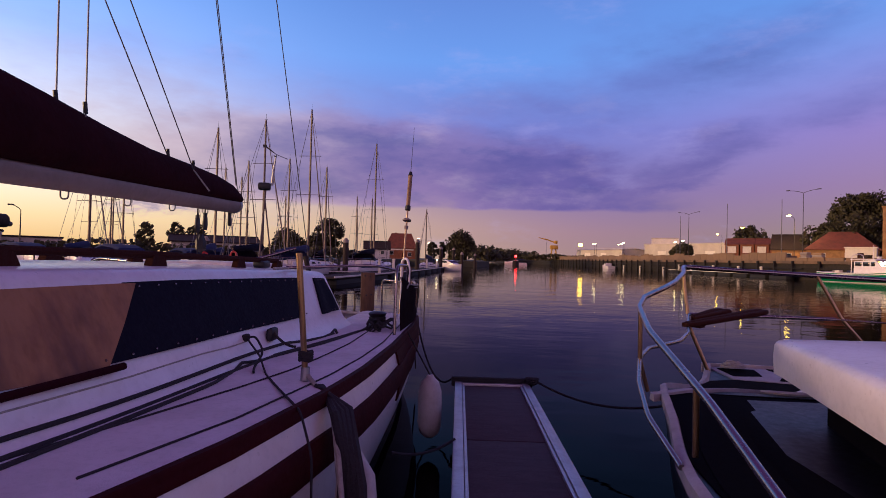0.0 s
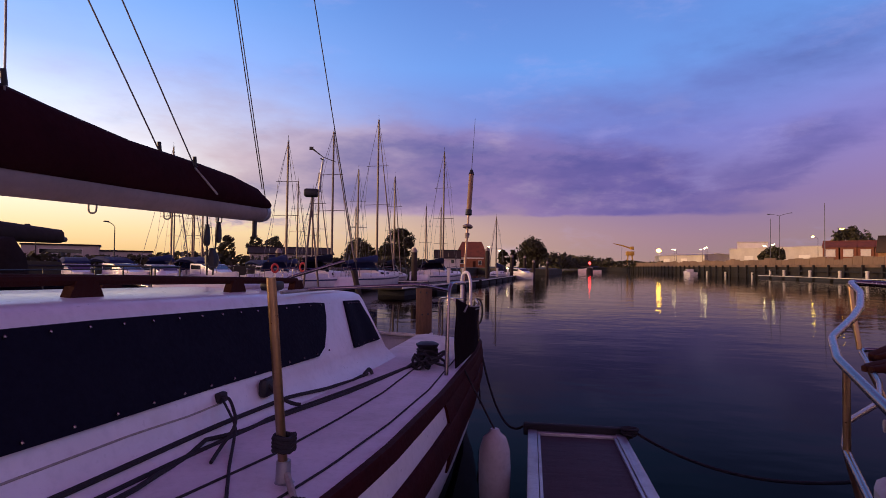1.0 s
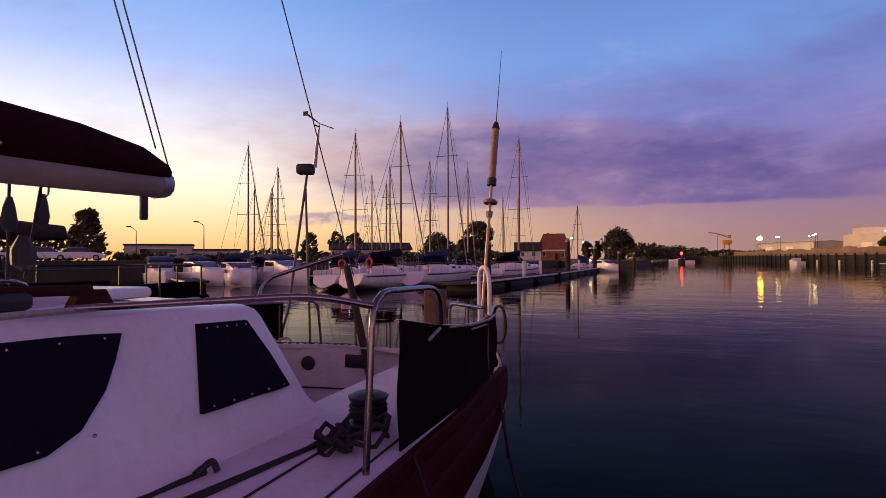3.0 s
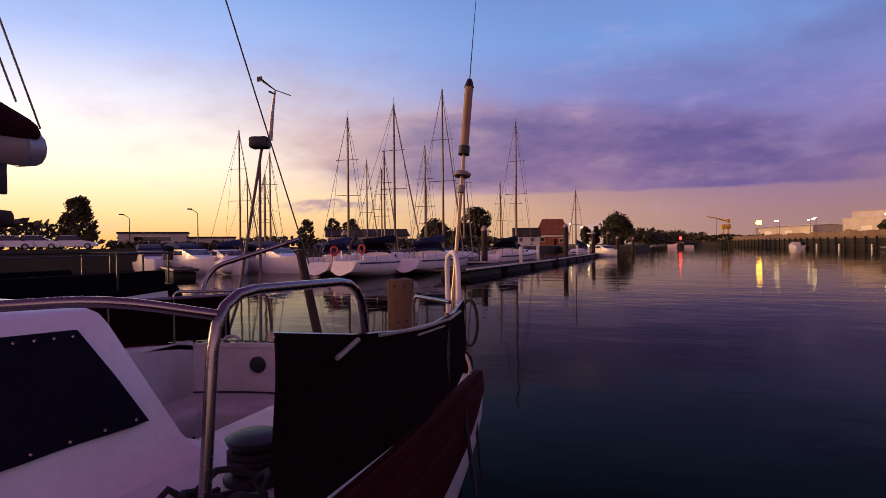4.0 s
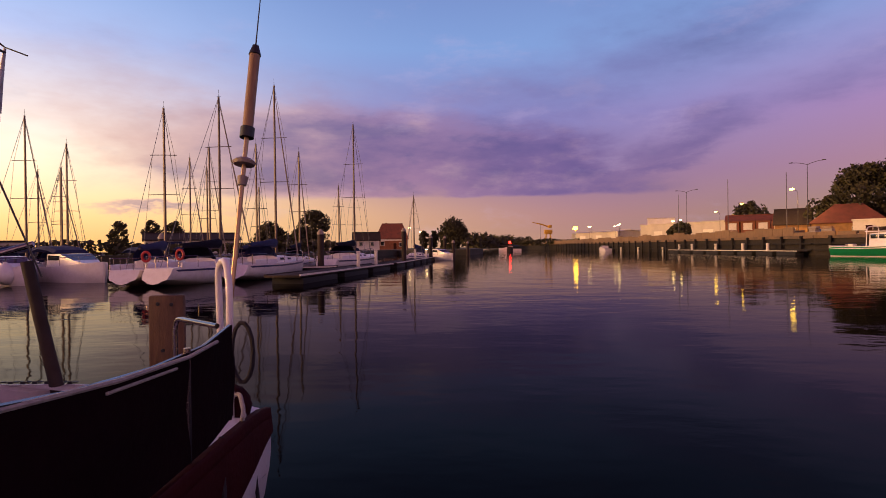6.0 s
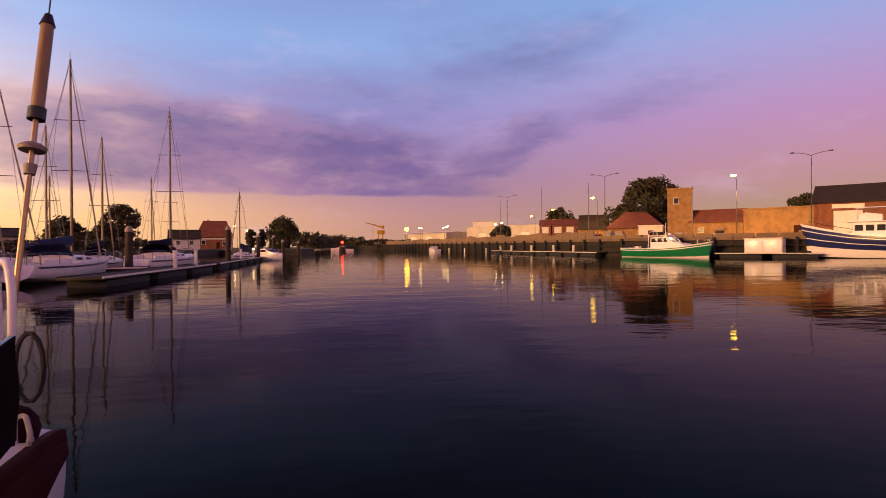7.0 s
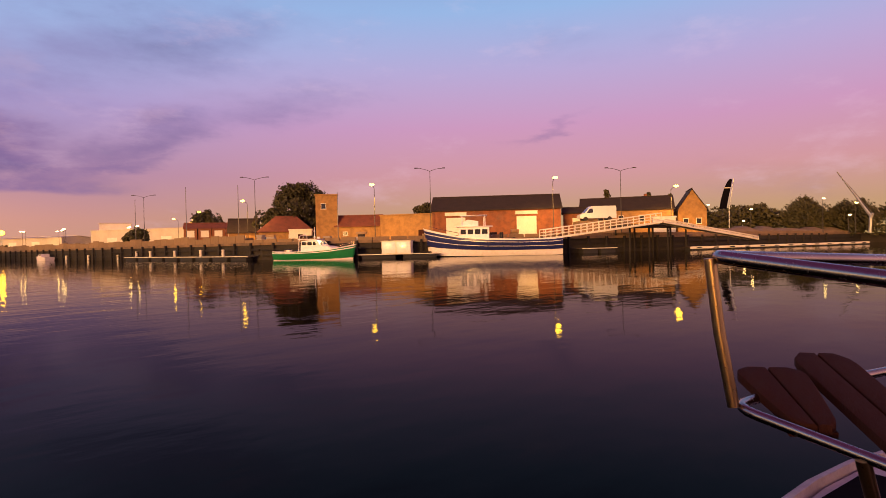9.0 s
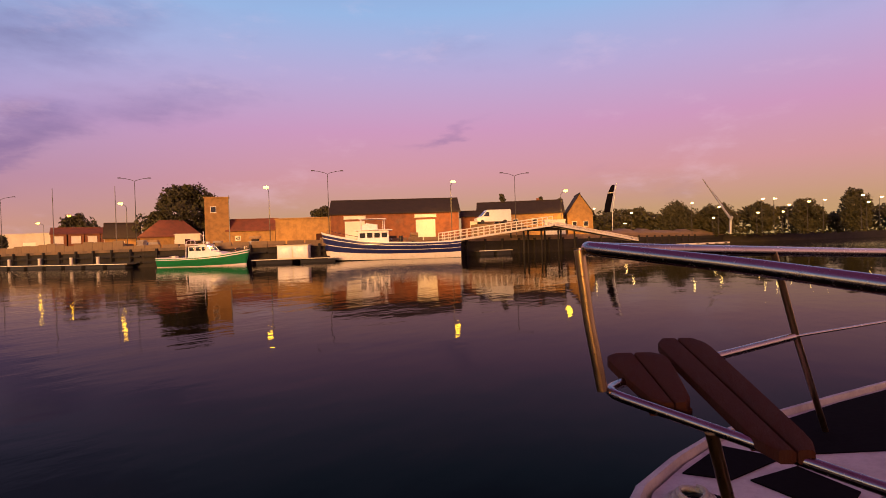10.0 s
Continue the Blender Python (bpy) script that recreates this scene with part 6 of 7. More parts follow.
tree("tree", (-34.0, 110.0, 1.3), 5.3, 7.0, "low rounded tree behind the moored yachts", 13, 1400, 0.30, trunk=0.02)
tree("tree", (-29.5, 116.0, 1.3), 4.8, 6.0, "low rounded tree behind the moored yachts", 14, 1200, 0.30, trunk=0.02)
tree("tree", (-56.0, 99.0, 1.3), 5.6, 3.4, "slim young tree on the bank", 15, 700, 0.28)
tree("tree", (-52.0, 102.0, 1.3), 6.0, 3.4, "slim young tree on the bank", 16, 700, 0.28)
tree("tree", (-48.6, 103.0, 1.3), 5.8, 4.0, "slim young tree on the bank", 17, 800, 0.28)
tree("tree", (-0.2, 186.0, 1.3), 9.6, 12.5, "tall dense tree beside the harbour house", 18, 3600, 0.42, trunk=-0.1, shape=0.75)
tree("tree", (-9.2, 190.0, 1.3), 6.0, 4.0, "narrow dark tree beside the harbour house", 19, 900, 0.36, trunk=0.02)
tree("tree", (-6.0, 192.0, 1.3), 6.2, 3.4, "narrow dark tree beside the harbour house", 20, 900, 0.36, trunk=0.02)


# ---- houses and sheds ----
def building(name, at, turn, size, roof_h, wall, roof, label, category, windows=(), doors=(), overhang=0.35, hip=0.0, chimney=None, group=""):
    """Walls with a gabled roof along x. windows: (face, u, z, w, h, material) with face -1 front (-y), 1 back, 2 right, -2 left."""
    t = thing(name, at, label, category, group, turn=turn)
    L, W, H = size
    bm = B()
    if roof_h > 0 and not hip:
        ring = lambda x: [Vector((x, -W / 2, 0)), Vector((x, W / 2, 0)), Vector((x, W / 2, H)), Vector((x, 0, H + roof_h)), Vector((x, -W / 2, H))]
        loft(bm, [ring(-L / 2), ring(L / 2)])
    else:
        box(bm, (0, 0, H / 2), (L, W, H))
    wall_ob = part("wall", bm, wall, t, smooth=0)
    if hip:
        bm = B()
        e = overhang
        loft(bm, [[Vector((x * (L / 2 + e), y * (W / 2 + e), H + z)) for x, y in ((-1, -1), (1, -1), (1, 1), (-1, 1))] for z in (0.0, 0.16)]
             + [[Vector((x * (L / 2 - hip), y * 0.12, H + roof_h)) for x, y in ((-1, -1), (1, -1), (1, 1), (-1, 1))]])
        part("roof", bm, roof, t, smooth=0)
    elif roof_h > 0:
        for s in (-1, 1):
            bm = B()
            e = overhang
            k = roof_h / (W / 2)
            a = [Vector((x, s * (W / 2 + e), H - e * k)) for x in (-L / 2 - e, L / 2 + e)]
            b = [Vector((x, 0, H + roof_h)) for x in (L / 2 + e, -L / 2 - e)]
            pts = a + b
            loft(bm, [[p + Vector((0, 0, 0.02)) for p in pts], [p + Vector((0, 0, 0.20)) for p in pts]])
            part("roof", bm, roof, t, smooth=0)
        bm = B()
        tube(bm, [(-L / 2 - overhang, 0, H + roof_h + 0.2), (L / 2 + overhang, 0, H + roof_h + 0.2)], 0.14, 6)
        part("ridge", bm, roof, t)
    else:
        bm = B()
        box(bm, (0, 0, H + 0.12), (L + 0.3, W + 0.3, 0.24))
        part("parapet", bm, roof, t, smooth=0)
    for face, u, z, w, h, m_ in windows:
        win = B()
        fr = B()
        if abs(face) == 1:
            box(win, (u, face * (W / 2 + 0.015), z), (w, 0.05, h))
            for dx, dz, ww, hh in ((0, h / 2, w + 0.16, 0.10), (0, -h / 2, w + 0.2, 0.12), (-w / 2, 0, 0.08, h), (w / 2, 0, 0.08, h)):
                box(fr, (u + dx, face * (W / 2 + 0.04), z + dz), (ww, 0.12, hh))
        else:
            s = 1 if face > 0 else -1
            box(win, (s * (L / 2 + 0.015), u, z), (0.05, w, h))
            for dy, dz, ww, hh in ((0, h / 2, w + 0.16, 0.10), (0, -h / 2, w + 0.2, 0.12), (-w / 2, 0, 0.08, h), (w / 2, 0, 0.08, h)):
                box(fr, (s * (L / 2 + 0.04), u + dy, z + dz), (0.12, ww, hh))
        wo = part("window", win, m_, t, smooth=0)
        part("frame", fr, "render", wo, smooth=0)
    for face, u, w, h, m_ in doors:
        bm = B()
        if abs(face) == 1:
            box(bm, (u, face * (W / 2 + 0.03), h / 2), (w, 0.10, h), bevel=0.02)
            for k in range(1, 4):
                box(bm, (u, face * (W / 2 + 0.09), h * k / 4), (w, 0.03, 0.06))
        else:
            s = 1 if face > 0 else -1
            box(bm, (s * (L / 2 + 0.03), u, h / 2), (0.10, w, h), bevel=0.02)
        part("door", bm, m_, t, smooth=0)
    if chimney:
        bm = B()
        box(bm, (chimney[0], chimney[1], H + roof_h * 0.8 + 0.5), (0.6, 0.6, 1.6))
        part("chimney", bm, "brick", t, smooth=0)
    return t


building("harbour_house", (-20.6, 199.5, 1.3), 4, (10.6, 8.0, 3.6), 5.4, "brick", "roof_tile", "harbour house with steep red tiled roof", "house",
         windows=[(-1, -3.2, 2.0, 1.2, 1.4, "glass"), (-1, 0.0, 3.2, 8.6, 0.35, "render"), (-1, 3.0, 1.6, 1.2, 1.4, "glass"), (2, 0, 4.8, 0.9, 1.1, "glass")], doors=[(-1, 1.0, 1.0, 2.1, "teak")], chimney=(-2.0, 0.5), hip=1.8)
building("low_shed", (-66.0, 72.5, 1.3), 38, (9.0, 5.0, 2.6), 0.0, "cladding", "roof_slate", "low flat-roofed shed with raised middle on the bank", "shed", windows=[(-1, 0, 1.8, 5.0, 0.7, "glass")])
building("low_shed", (-64.5, 76.0, 1.3), 38, (16.0, 6.0, 1.9), 0.0, "cladding", "roof_slate", "long low flat-roofed shed on the bank", "shed")
building("boat_store", (-43.0, 98.0, 1.3), 30, (14.0, 6.0, 2.2), 1.0, "cladding", "roof_slate", "long low boat store with grey roof on the bank", "shed", doors=[(-1, -3, 2.4, 2.0, "blue_canvas"), (-1, 3, 2.4, 2.0, "render")])
building("small_house", (-22.0, 150.0, 1.3), 10, (6.5, 5.0, 2.6), 1.8, "render", "roof_slate", "small white house with dark roof on the bank", "house", windows=[(-1, -1.4, 1.6, 0.9, 1.0, "glass"), (-1, 1.4, 1.6, 0.9, 1.0, "glass")])
building("small_house", (-38.0, 140.0, 1.3), 15, (10.0, 5.0, 2.4), 1.2, "render", "roof_slate", "long white club house with dark roof", "house", windows=[(-1, -3, 1.5, 1.4, 0.9, "glass"), (-1, 0, 1.5, 1.4, 0.9, "glass"), (-1, 3, 1.5, 1.4, 0.9, "glass")])


# ---- parked cars ----
def car(at, turn, paint, label):
    t = thing("parked_car", at, label, "car", "parked cars", turn=turn)
    bm = B()
    rings = []
    for x, h, w in ((-2.1, 0.55, 0.74), (-2.0, 0.82, 0.82), (-1.0, 0.92, 0.86), (0.9, 0.92, 0.86), (1.9, 0.74, 0.82), (2.1, 0.55, 0.74)):
        rings.append([Vector((x, w * a, 0.28 + (h - 0.28) * b)) for a, b in ((1, 0), (1.0, 0.6), (0.92, 1), (-0.92, 1), (-1.0, 0.6), (-1, 0))])
    loft(bm, rings)
    part("body", bm, paint, t, smooth=40)
    bm = B()
    loft(bm, [[Vector((x, w * a, z)) for a, z in ((1, 0.88), (0.86, h), (-0.86, h), (-1, 0.88))] for x, w, h in ((-1.75, 0.78, 0.92), (-1.2, 0.76, 1.40), (0.25, 0.76, 1.42), (1.1, 0.78, 0.94))])
    part("glasshouse", bm, "glass", t, smooth=40)
    bm = B()
    loft(bm, [[Vector((x, w * a, z)) for a, z in ((1, 1.40), (0.96, 1.44), (-0.96, 1.44), (-1, 1.40))] for x, w in ((-1.2, 0.66), (0.25, 0.66))])
    part("roof", bm, paint, t)
    for x in (-1.3, 1.35):
        for y in (-0.80, 0.80):
            bm = B()
            tube(bm, [(x, y - 0.10, 0.31), (x, y + 0.10, 0.31)], 0.31, 14)
            w = part("wheel", bm, "rubber", t)
            bm = B()
            tube(bm, [(x, y - 0.108, 0.31), (x, y + 0.108, 0.31)], 0.18, 10)
            part("rim", bm, "galvanised", w)


for x, y, tn, p_ in ((-60.0, 44.0, 35, "car_white"), (-58.2, 46.0, 35, "car_white"), (-56.8, 47.6, 38, "car_white"), (-54.6, 49.8, 40, "car_white"), (-63.0, 41.5, 35, "car_grey")):
    car((x, y, 1.75), tn, p_, "white parked car on the harbour bank" if p_ == "car_white" else "grey parked car on the harbour bank")


# ---- quay across the water ----
def quay_frame(line):
    """Wall of timber piles and walings in front of the quay's edge."""
    wall = thing("quay_wall", (50, 84, 0), "old quay wall with timber piles and walings", "quay wall", kind="structure")
    for (x0, y0), (x1, y1) in zip(line, line[1:]):
        d = Vector((x1 - x0, y1 - y0, 0))
        L, a = d.length, math.degrees(math.atan2(y1 - y0, x1 - x0))
        n = Vector((d.y, -d.x, 0)).normalized()
        for z, h, out, m_ in ((2.55, 0.42, 0.14, "quay"), (1.62, 0.22, 0.42, "shade_pile"), (0.75, 0.22, 0.42, "shade_pile")):
            bm = B()
            c = Vector(((x0 + x1) / 2, (y0 + y1) / 2, z)) + n * out
            box(bm, c, (L, 0.30 if m_ == "quay" else 0.22, h), rz=a)
            part("capping" if m_ == "quay" else "waling", bm, m_, wall, world=True, smooth=0)
    return wall


wall = quay_frame(QUAY)
bm = B()
box(bm, (0, 0, 0.75), (0.34, 0.34, 3.9), bevel=0.03)
pile_mesh = finish(bm, "pile", M["shade_pile"], 0)
count = 0
for x, y, a, d in along(QUAY[1:], 4.2):
    if y > 300 or x > 170 or count > 150:
        continue
    count += 1
    n = Vector((math.sin(radians(a)), -math.cos(radians(a)), 0))
    p = new("pile", pile_mesh)
    p.parent = wall
    p.matrix_basis = PLACED[wall.name].inverted() @ pose(x + n.x * 0.45, y + n.y * 0.45, 0, 0, 0, a + random.Random(count).uniform(-4, 4))
# parapet panels along the quay's edge, a little uneven
bm = B()
box(bm, (0, 0, 0.32), (2.385, 0.22, 0.64), bevel=0.02)
panel_mesh = finish(bm, "parapet_block", M["quay"], 0)
for k, (x, y, a, d) in enumerate(along(QUAY[1:8], 2.4)):
    if y > 250:
        continue
    n = Vector((math.sin(radians(a)), -math.cos(radians(a)), 0))
    p = new("parapet_block", panel_mesh)
    p.parent = wall
    tall = (2.1 + 0.5 * math.sin(k * 1.3) * math.sin(k * 0.37)) if y > 88 else 1.0
    p.matrix_basis = PLACED[wall.name].inverted() @ pose(x - n.x * 0.35, y - n.y * 0.35, 2.60, 0, 0, a) @ Matrix.Diagonal((1, 1, tall, 1))

# long work float at the foot of the quay
jetty((47.6, 128.0), (49.0, 84.5), 1.4, "narrow dark work float along the quay", 0.6)
jetty((55.0, 66.5), (64.0, 58.6), 1.6, "dark work float carrying the white hut", 0.6)
jetty((82.0, 45.2), (88.0, 42.0), 1.4, "short pale float beside the gangway", 0.75)


# ---- green boat ----
def work_boat(name, at, turn, L, colour, label, blue=False):
    t = thing(name, at, label, "fishing boat", turn=turn)
    hb = L * (0.15 if blue else 0.17)
    st = [(-0.5, 0.62, 0.92), (-0.42, 0.80, 0.86), (-0.2, 0.98, 0.84), (0.05, 1.0, 0.90), (0.25, 0.84, 1.04), (0.40, 0.46, 1.26), (0.48, 0.14, 1.44), (0.5, 0.03, 1.50)]
    fb = L * (0.145 if blue else 0.115)

    def ring_at(y, w, s, lo, hi, grow=1.0):
        out = []
        for k in range(5):
            f = lo + (hi - lo) * k / 4
            z = -0.3 + (s * fb + 0.3) * f
            a = w * hb * grow * (0.55 + 0.45 * min(1.0, f * 1.25) ** 0.6)
            rake = 0.05 * L * (f - 0.5) if y > 0.45 else 0.0
            out.append((a, y * L + rake, z))
        return out

    def skin(lo, hi, m_, nm, grow=1.0, lab=""):
        bm = B()
        rings = []
        for y, w, s in st:
            r = ring_at(y, w, s, lo, hi, grow)
            rings.append([Vector(p) for p in r] + [Vector((-p[0], p[1], p[2])) for p in r[::-1]])
        loft(bm, rings)
        part(nm, bm, m_, t, lab, smooth=50)

    if blue:
        skin(0.0, 0.43, "gelcoat", "lower_hull", 1.0, "white lower hull")
        skin(0.41, 0.94, "hull_navy", "upper_hull", 1.012, "navy upper hull")
        skin(0.60, 0.625, "gelcoat", "sheer_band", 1.022)
        skin(0.81, 0.835, "gelcoat", "sheer_band", 1.026)
        skin(0.0, 0.115, "hull_black", "boot_top", 1.006)
        skin(0.93, 1.0, "gelcoat", "bulwark_rail", 1.018, "white bulwark rail")
    else:
        skin(0.0, 0.24, "gelcoat", "boot_top", 1.004, "white boot top")
        skin(0.22, 0.92, "hull_green", "hull", 1.0, "green hull")
        skin(0.80, 0.86, "gelcoat", "sheer_band", 1.015)
        skin(0.93, 1.0, "gelcoat", "bulwark_rail", 1.01, "white bulwark")
    bm = B()
    slab(bm, [(w * hb * 0.9, y * L) for y, w, s in st[:6]] + [(-w * hb * 0.9, y * L) for y, w, s in st[5::-1]], fb * 0.62, fb * 0.70)
    part("deck", bm, "boom", t)
    # wheelhouse
    wy, wl, ww, wz = ((0.14, 0.22, 0.52, 2.35) if blue else (0.03, 0.26, 0.60, 2.3))
    z0 = fb * 0.68
    if blue:
        bm = B()
        loft(bm, [[Vector((hb * ww * a, (wy + y) * L, z0 + wz * b)) for a, b in ((1, 0), (0.94, 1), (-0.94, 1), (-1, 0))] for y in (-wl / 2, wl / 2)])
        house = part("wheelhouse", bm, "gelcoat", t, "white wheelhouse")
        bm = B()
        box(bm, (0, wy * L, z0 + wz + 0.06), (hb * ww * 2.35, wl * L * 1.25, 0.12), bevel=0.03)
        part("wheelhouse_roof", bm, "gelcoat", house)
        for f in (1, -1):
            for k in range(4):
                bm = B()
                box(bm, (f * hb * ww * 0.965, (wy + wl * (-0.36 + 0.24 * k)) * L, z0 + wz * 0.70), (0.05, wl * L * 0.18, wz * 0.30))
                part("window", bm, "glass", house)
        for k in (-1, 0, 1):
            bm = B()
            box(bm, (hb * ww * 0.55 * k, (wy + wl / 2) * L + 0.01, z0 + wz * 0.70), (hb * ww * 0.42, 0.05, wz * 0.30))
            part("window", bm, "glass", house)
        # open bridge with its screen, rails and funnel
        z1 = z0 + wz + 0.12
        bm = B()
        loft(bm, [[Vector((hb * ww * 0.62 * a, (wy + y) * L, z1 + h * b)) for a, b in ((1, 0), (0.9, 1), (-0.9, 1), (-1, 0))] for y, h in ((-0.03, 0.75), (0.05, 1.0), (0.09, 0.55))])
        part("bridge", bm, "gelcoat", t, "white open bridge on the wheelhouse roof")
        bm = B()
        for y in (-0.08, 0.09):
            for f in (1, -1):
                tube(bm, [(f * hb * ww * 0.8, (wy + y) * L, z1), (f * hb * ww * 0.7, (wy + y) * L, z1 + 1.55)], 0.05, 6)
        box(bm, (0, (wy + 0.005) * L, z1 + 1.6), (hb * ww * 1.6, 0.20 * L, 0.09), bevel=0.03)
        part("bridge_canopy", bm, "gelcoat", t)
        bm = B()
        tube(bm, [(0, (wy - 0.20) * L, z0), (0, (wy - 0.20) * L, z0 + 1.5)], [0.32, 0.28], 10)
        part("funnel", bm, "hull_black", t)
    else:
        side = [(-0.13, 0.0), (-0.125, 1.75), (0.055, 1.95), (0.075, 1.85), (0.125, 1.12), (0.25, 0.85), (0.30, 0.0)]
        bm = B()
        loft(bm, [[Vector((x * (0.92 if h > 1.5 else 1.0), y * L, z0 + h)) for y, h in side] for x in (-hb * 0.56, -hb * 0.52, hb * 0.52, hb * 0.56)])
        house = part("wheelhouse", bm, "gelcoat", t, "low white wheelhouse with raked screen", smooth=30)
        bm = B()
        box(bm, (0, -0.045 * L, z0 + 2.0), (hb * 1.15, 0.24 * L, 0.10), bevel=0.04)
        part("wheelhouse_roof", bm, "gelcoat", house)
        for f in (1, -1):
            for y, w in ((-0.085, 0.06), (-0.01, 0.06), (0.052, 0.04)):
                bm = B()
                box(bm, (f * hb * 0.545, y * L, z0 + 1.40), (0.08, w * L, 0.50), bevel=0.03)
                part("window", bm, "glass", house)
        for x in (-0.26, 0.26):
            bm = B()
            panel(bm, [Vector((hb * (x - 0.21), 0.121 * L, z0 + 1.20)), Vector((hb * (x + 0.21), 0.121 * L, z0 + 1.20)), Vector((hb * (x + 0.19), 0.080 * L, z0 + 1.80)), Vector((hb * (x - 0.19), 0.080 * L, z0 + 1.80))], 0.04)
            part("screen", bm, "glass", house)
        bm = B()
        for f in (1, -1):
            tube(bm, rounded([(f * hb * 0.5, -0.16 * L, z0), (f * hb * 0.5, -0.15 * L, z0 + 2.5), (0, -0.14 * L, z0 + 2.7)], 0.3), 0.05, 6)
        part("gantry", bm, "gelcoat", t, "white tube gantry")
        wz = 1.95
    # masts, rails, gear
    for y, h, lean in (((wy - 0.06) * L, 3.3, 0.2), (0.34 * L, 2.1, 0.05)) if blue else (((wy - 0.03) * L, 3.2, 0.0),):
        bm = B()
        tube(bm, [(0, y, z0), (0, y - lean, z0 + h + 0.6)], [0.07, 0.04], 8)
        m_ = part("mast", bm, "gelcoat", t)
        bm = B()
        tube(bm, [(-0.4, y - lean, z0 + h), (0.4, y - lean, z0 + h)], 0.03, 6)
        part("crosstree", bm, "gelcoat", m_)
    bm = B()
    tube(bm, [(0, (wy + 0.02) * L, z0 + wz + 0.15), (0.0, (wy + 0.02) * L, z0 + wz + 0.42)], [0.24, 0.24], 12)
    part("radar", bm, "gelcoat", house)
    for f in (1, -1):
        bm = B()
        pts = [(f * hb * w * 0.97, y * L, s * fb + 0.45) for y, w, s in st[4:7]]
        tube(bm, pts, 0.025, 6)
        for p in pts:
            tube(bm, [(p[0], p[1], p[2] - 0.5), p], 0.02, 5)
        part("bow_rail", bm, "steel", t)
    rng = random.Random(int(L * 10))
    for k in range(7):
        bm = B()
        y = rng.uniform(-0.42, -0.12) * L
        box(bm, (rng.uniform(-0.6, 0.6) * hb, y, z0 + 0.25), (rng.uniform(0.4, 0.8), rng.uniform(0.5, 1.0), rng.uniform(0.4, 0.7)), rz=rng.uniform(0, 40), bevel=0.05)
        part("deck_box", bm, ("render", "pile", "blue_canvas", "boom")[k % 4], t)
    return t


work_boat("green_boat", (52.1, 72.6, 0), facing(0.38, -0.93), 12.8, "hull_green", "green fishing boat with white wheelhouse at the quay")
work_boat("blue_boat", (69.8, 53.0, 0), facing(-0.56, 0.83), 20.0, "hull_navy", "large navy and white wooden fishing boat at the quay", blue=True)

# white hut on the float
hut = thing("float_hut", (60.2, 63.6, 0.6), "white equipment hut standing on the work float", "hut", turn=-60)
bm = B()
box(bm, (0, 0, 0.95), (4.4, 1.6, 1.9), bevel=0.05)
part("body", bm, "render", hut)
for x in (-1.1, 1.1):
    bm = B()
    box(bm, (x, -0.82, 0.95), (2.0, 0.05, 1.6), bevel=0.01)
    part("door", bm, "gelcoat", hut)
bm = B()
box(bm, (0, 0, 1.93), (4.6, 1.8, 0.10))
part("roof", bm, "cladding", hut)


# ---- gangway and walkway ----
def truss(a, b, height, label, width=1.6, bays=14):
    t = thing("gangway", a, label, "gangway", "gangways")
    a, b = Vector(a), Vector(b)
    d = b - a
    s = Vector((-d.y, d.x, 0)).normalized() * width / 2
    up = Vector((0, 0, height))
    for o in (s, -s):
        bm = B()
        tube(bm, [o + up, d + o + up], 0.075, 6)
        part("hand_rail", bm, "render", t)
        for i in range(bays + 1):
            p = d * (i / bays)
            bm = B()
            tube(bm, [p + o, p + o + up], 0.055, 5)
            part("post", bm, "render", t)
        for level in (0.36, 0.68):
            bm = B()
            tube(bm, [o + up * level, d + o + up * level], 0.045, 5)
            part("mid_rail", bm, "render", t)
        bm = B()
        tube(bm, [o - Vector((0, 0, 0.10)), d + o - Vector((0, 0, 0.10))], 0.15, 6)
        part("girder", bm, "render", t, "broad white side girder")
    bm = B()
    loft(bm, [[o - Vector((0, 0, 0.15)), o, -o, -o - Vector((0, 0, 0.15))] for o in (s,)] + [[d + s - Vector((0, 0, 0.15)), d + s, d - s, d - s - Vector((0, 0, 0.15))]])
    part("deck", bm, "boom", t)
    return t


truss((76.4, 48.6, 2.35), (93.0, 36.6, 4.75), 1.40, "white lattice gangway rising to the landing stage", 1.6, 20)
truss((93.2, 36.4, 4.75), (116.5, 27.4, 1.7), 0.42, "sloping walkway with low pale rails", 1.6, 9)
stage = thing("landing_stage", (97, 38.5, 0), "dark timber landing stage on piles", "landing stage")
bm = B()
box(bm, (97, 39.2, 4.2), (14, 5.0, 0.5), rz=-28, bevel=0.05)
part("deck", bm, "pile", stage, world=True)
# supports in the darkened timber, painting the shadow under the stage
for k in range(4):
    for o in (-1.6, 1.9):
        c = Vector((97, 38.6, 0)) + Vector((math.cos(radians(-28)), math.sin(radians(-28)), 0)) * (-6 + 4.0 * k) + Vector((-math.sin(radians(-28)), math.cos(radians(-28)), 0)) * o
        bm = B()
        tube(bm, [(c.x, c.y + 0.6, -1), (c.x, c.y + 0.6, 4.0)], 0.17, 8)
        part("support", bm, "shade_pile", stage, world=True)


def pale_float(a, b, label):
    t = jetty(a, b, 1.6, label, 0.55)
    d = Vector((b[0] - a[0], b[1] - a[1], 0))
    n = int(d.length / 4.0)
    for k in range(n):
        bm = B()
        box(bm, (-d.length / 2 + (k + 0.5) * d.length / n, -0.88, 0.38), (1.3, 0.16, 0.20), bevel=0.05)
        part("side_block", bm, "rubber", t)
    bm = B()
    box(bm, (0, -0.80, 0.36), (d.length, 0.10, 0.30), bevel=0.02)
    part("edge_beam", bm, "render", t)
    return t


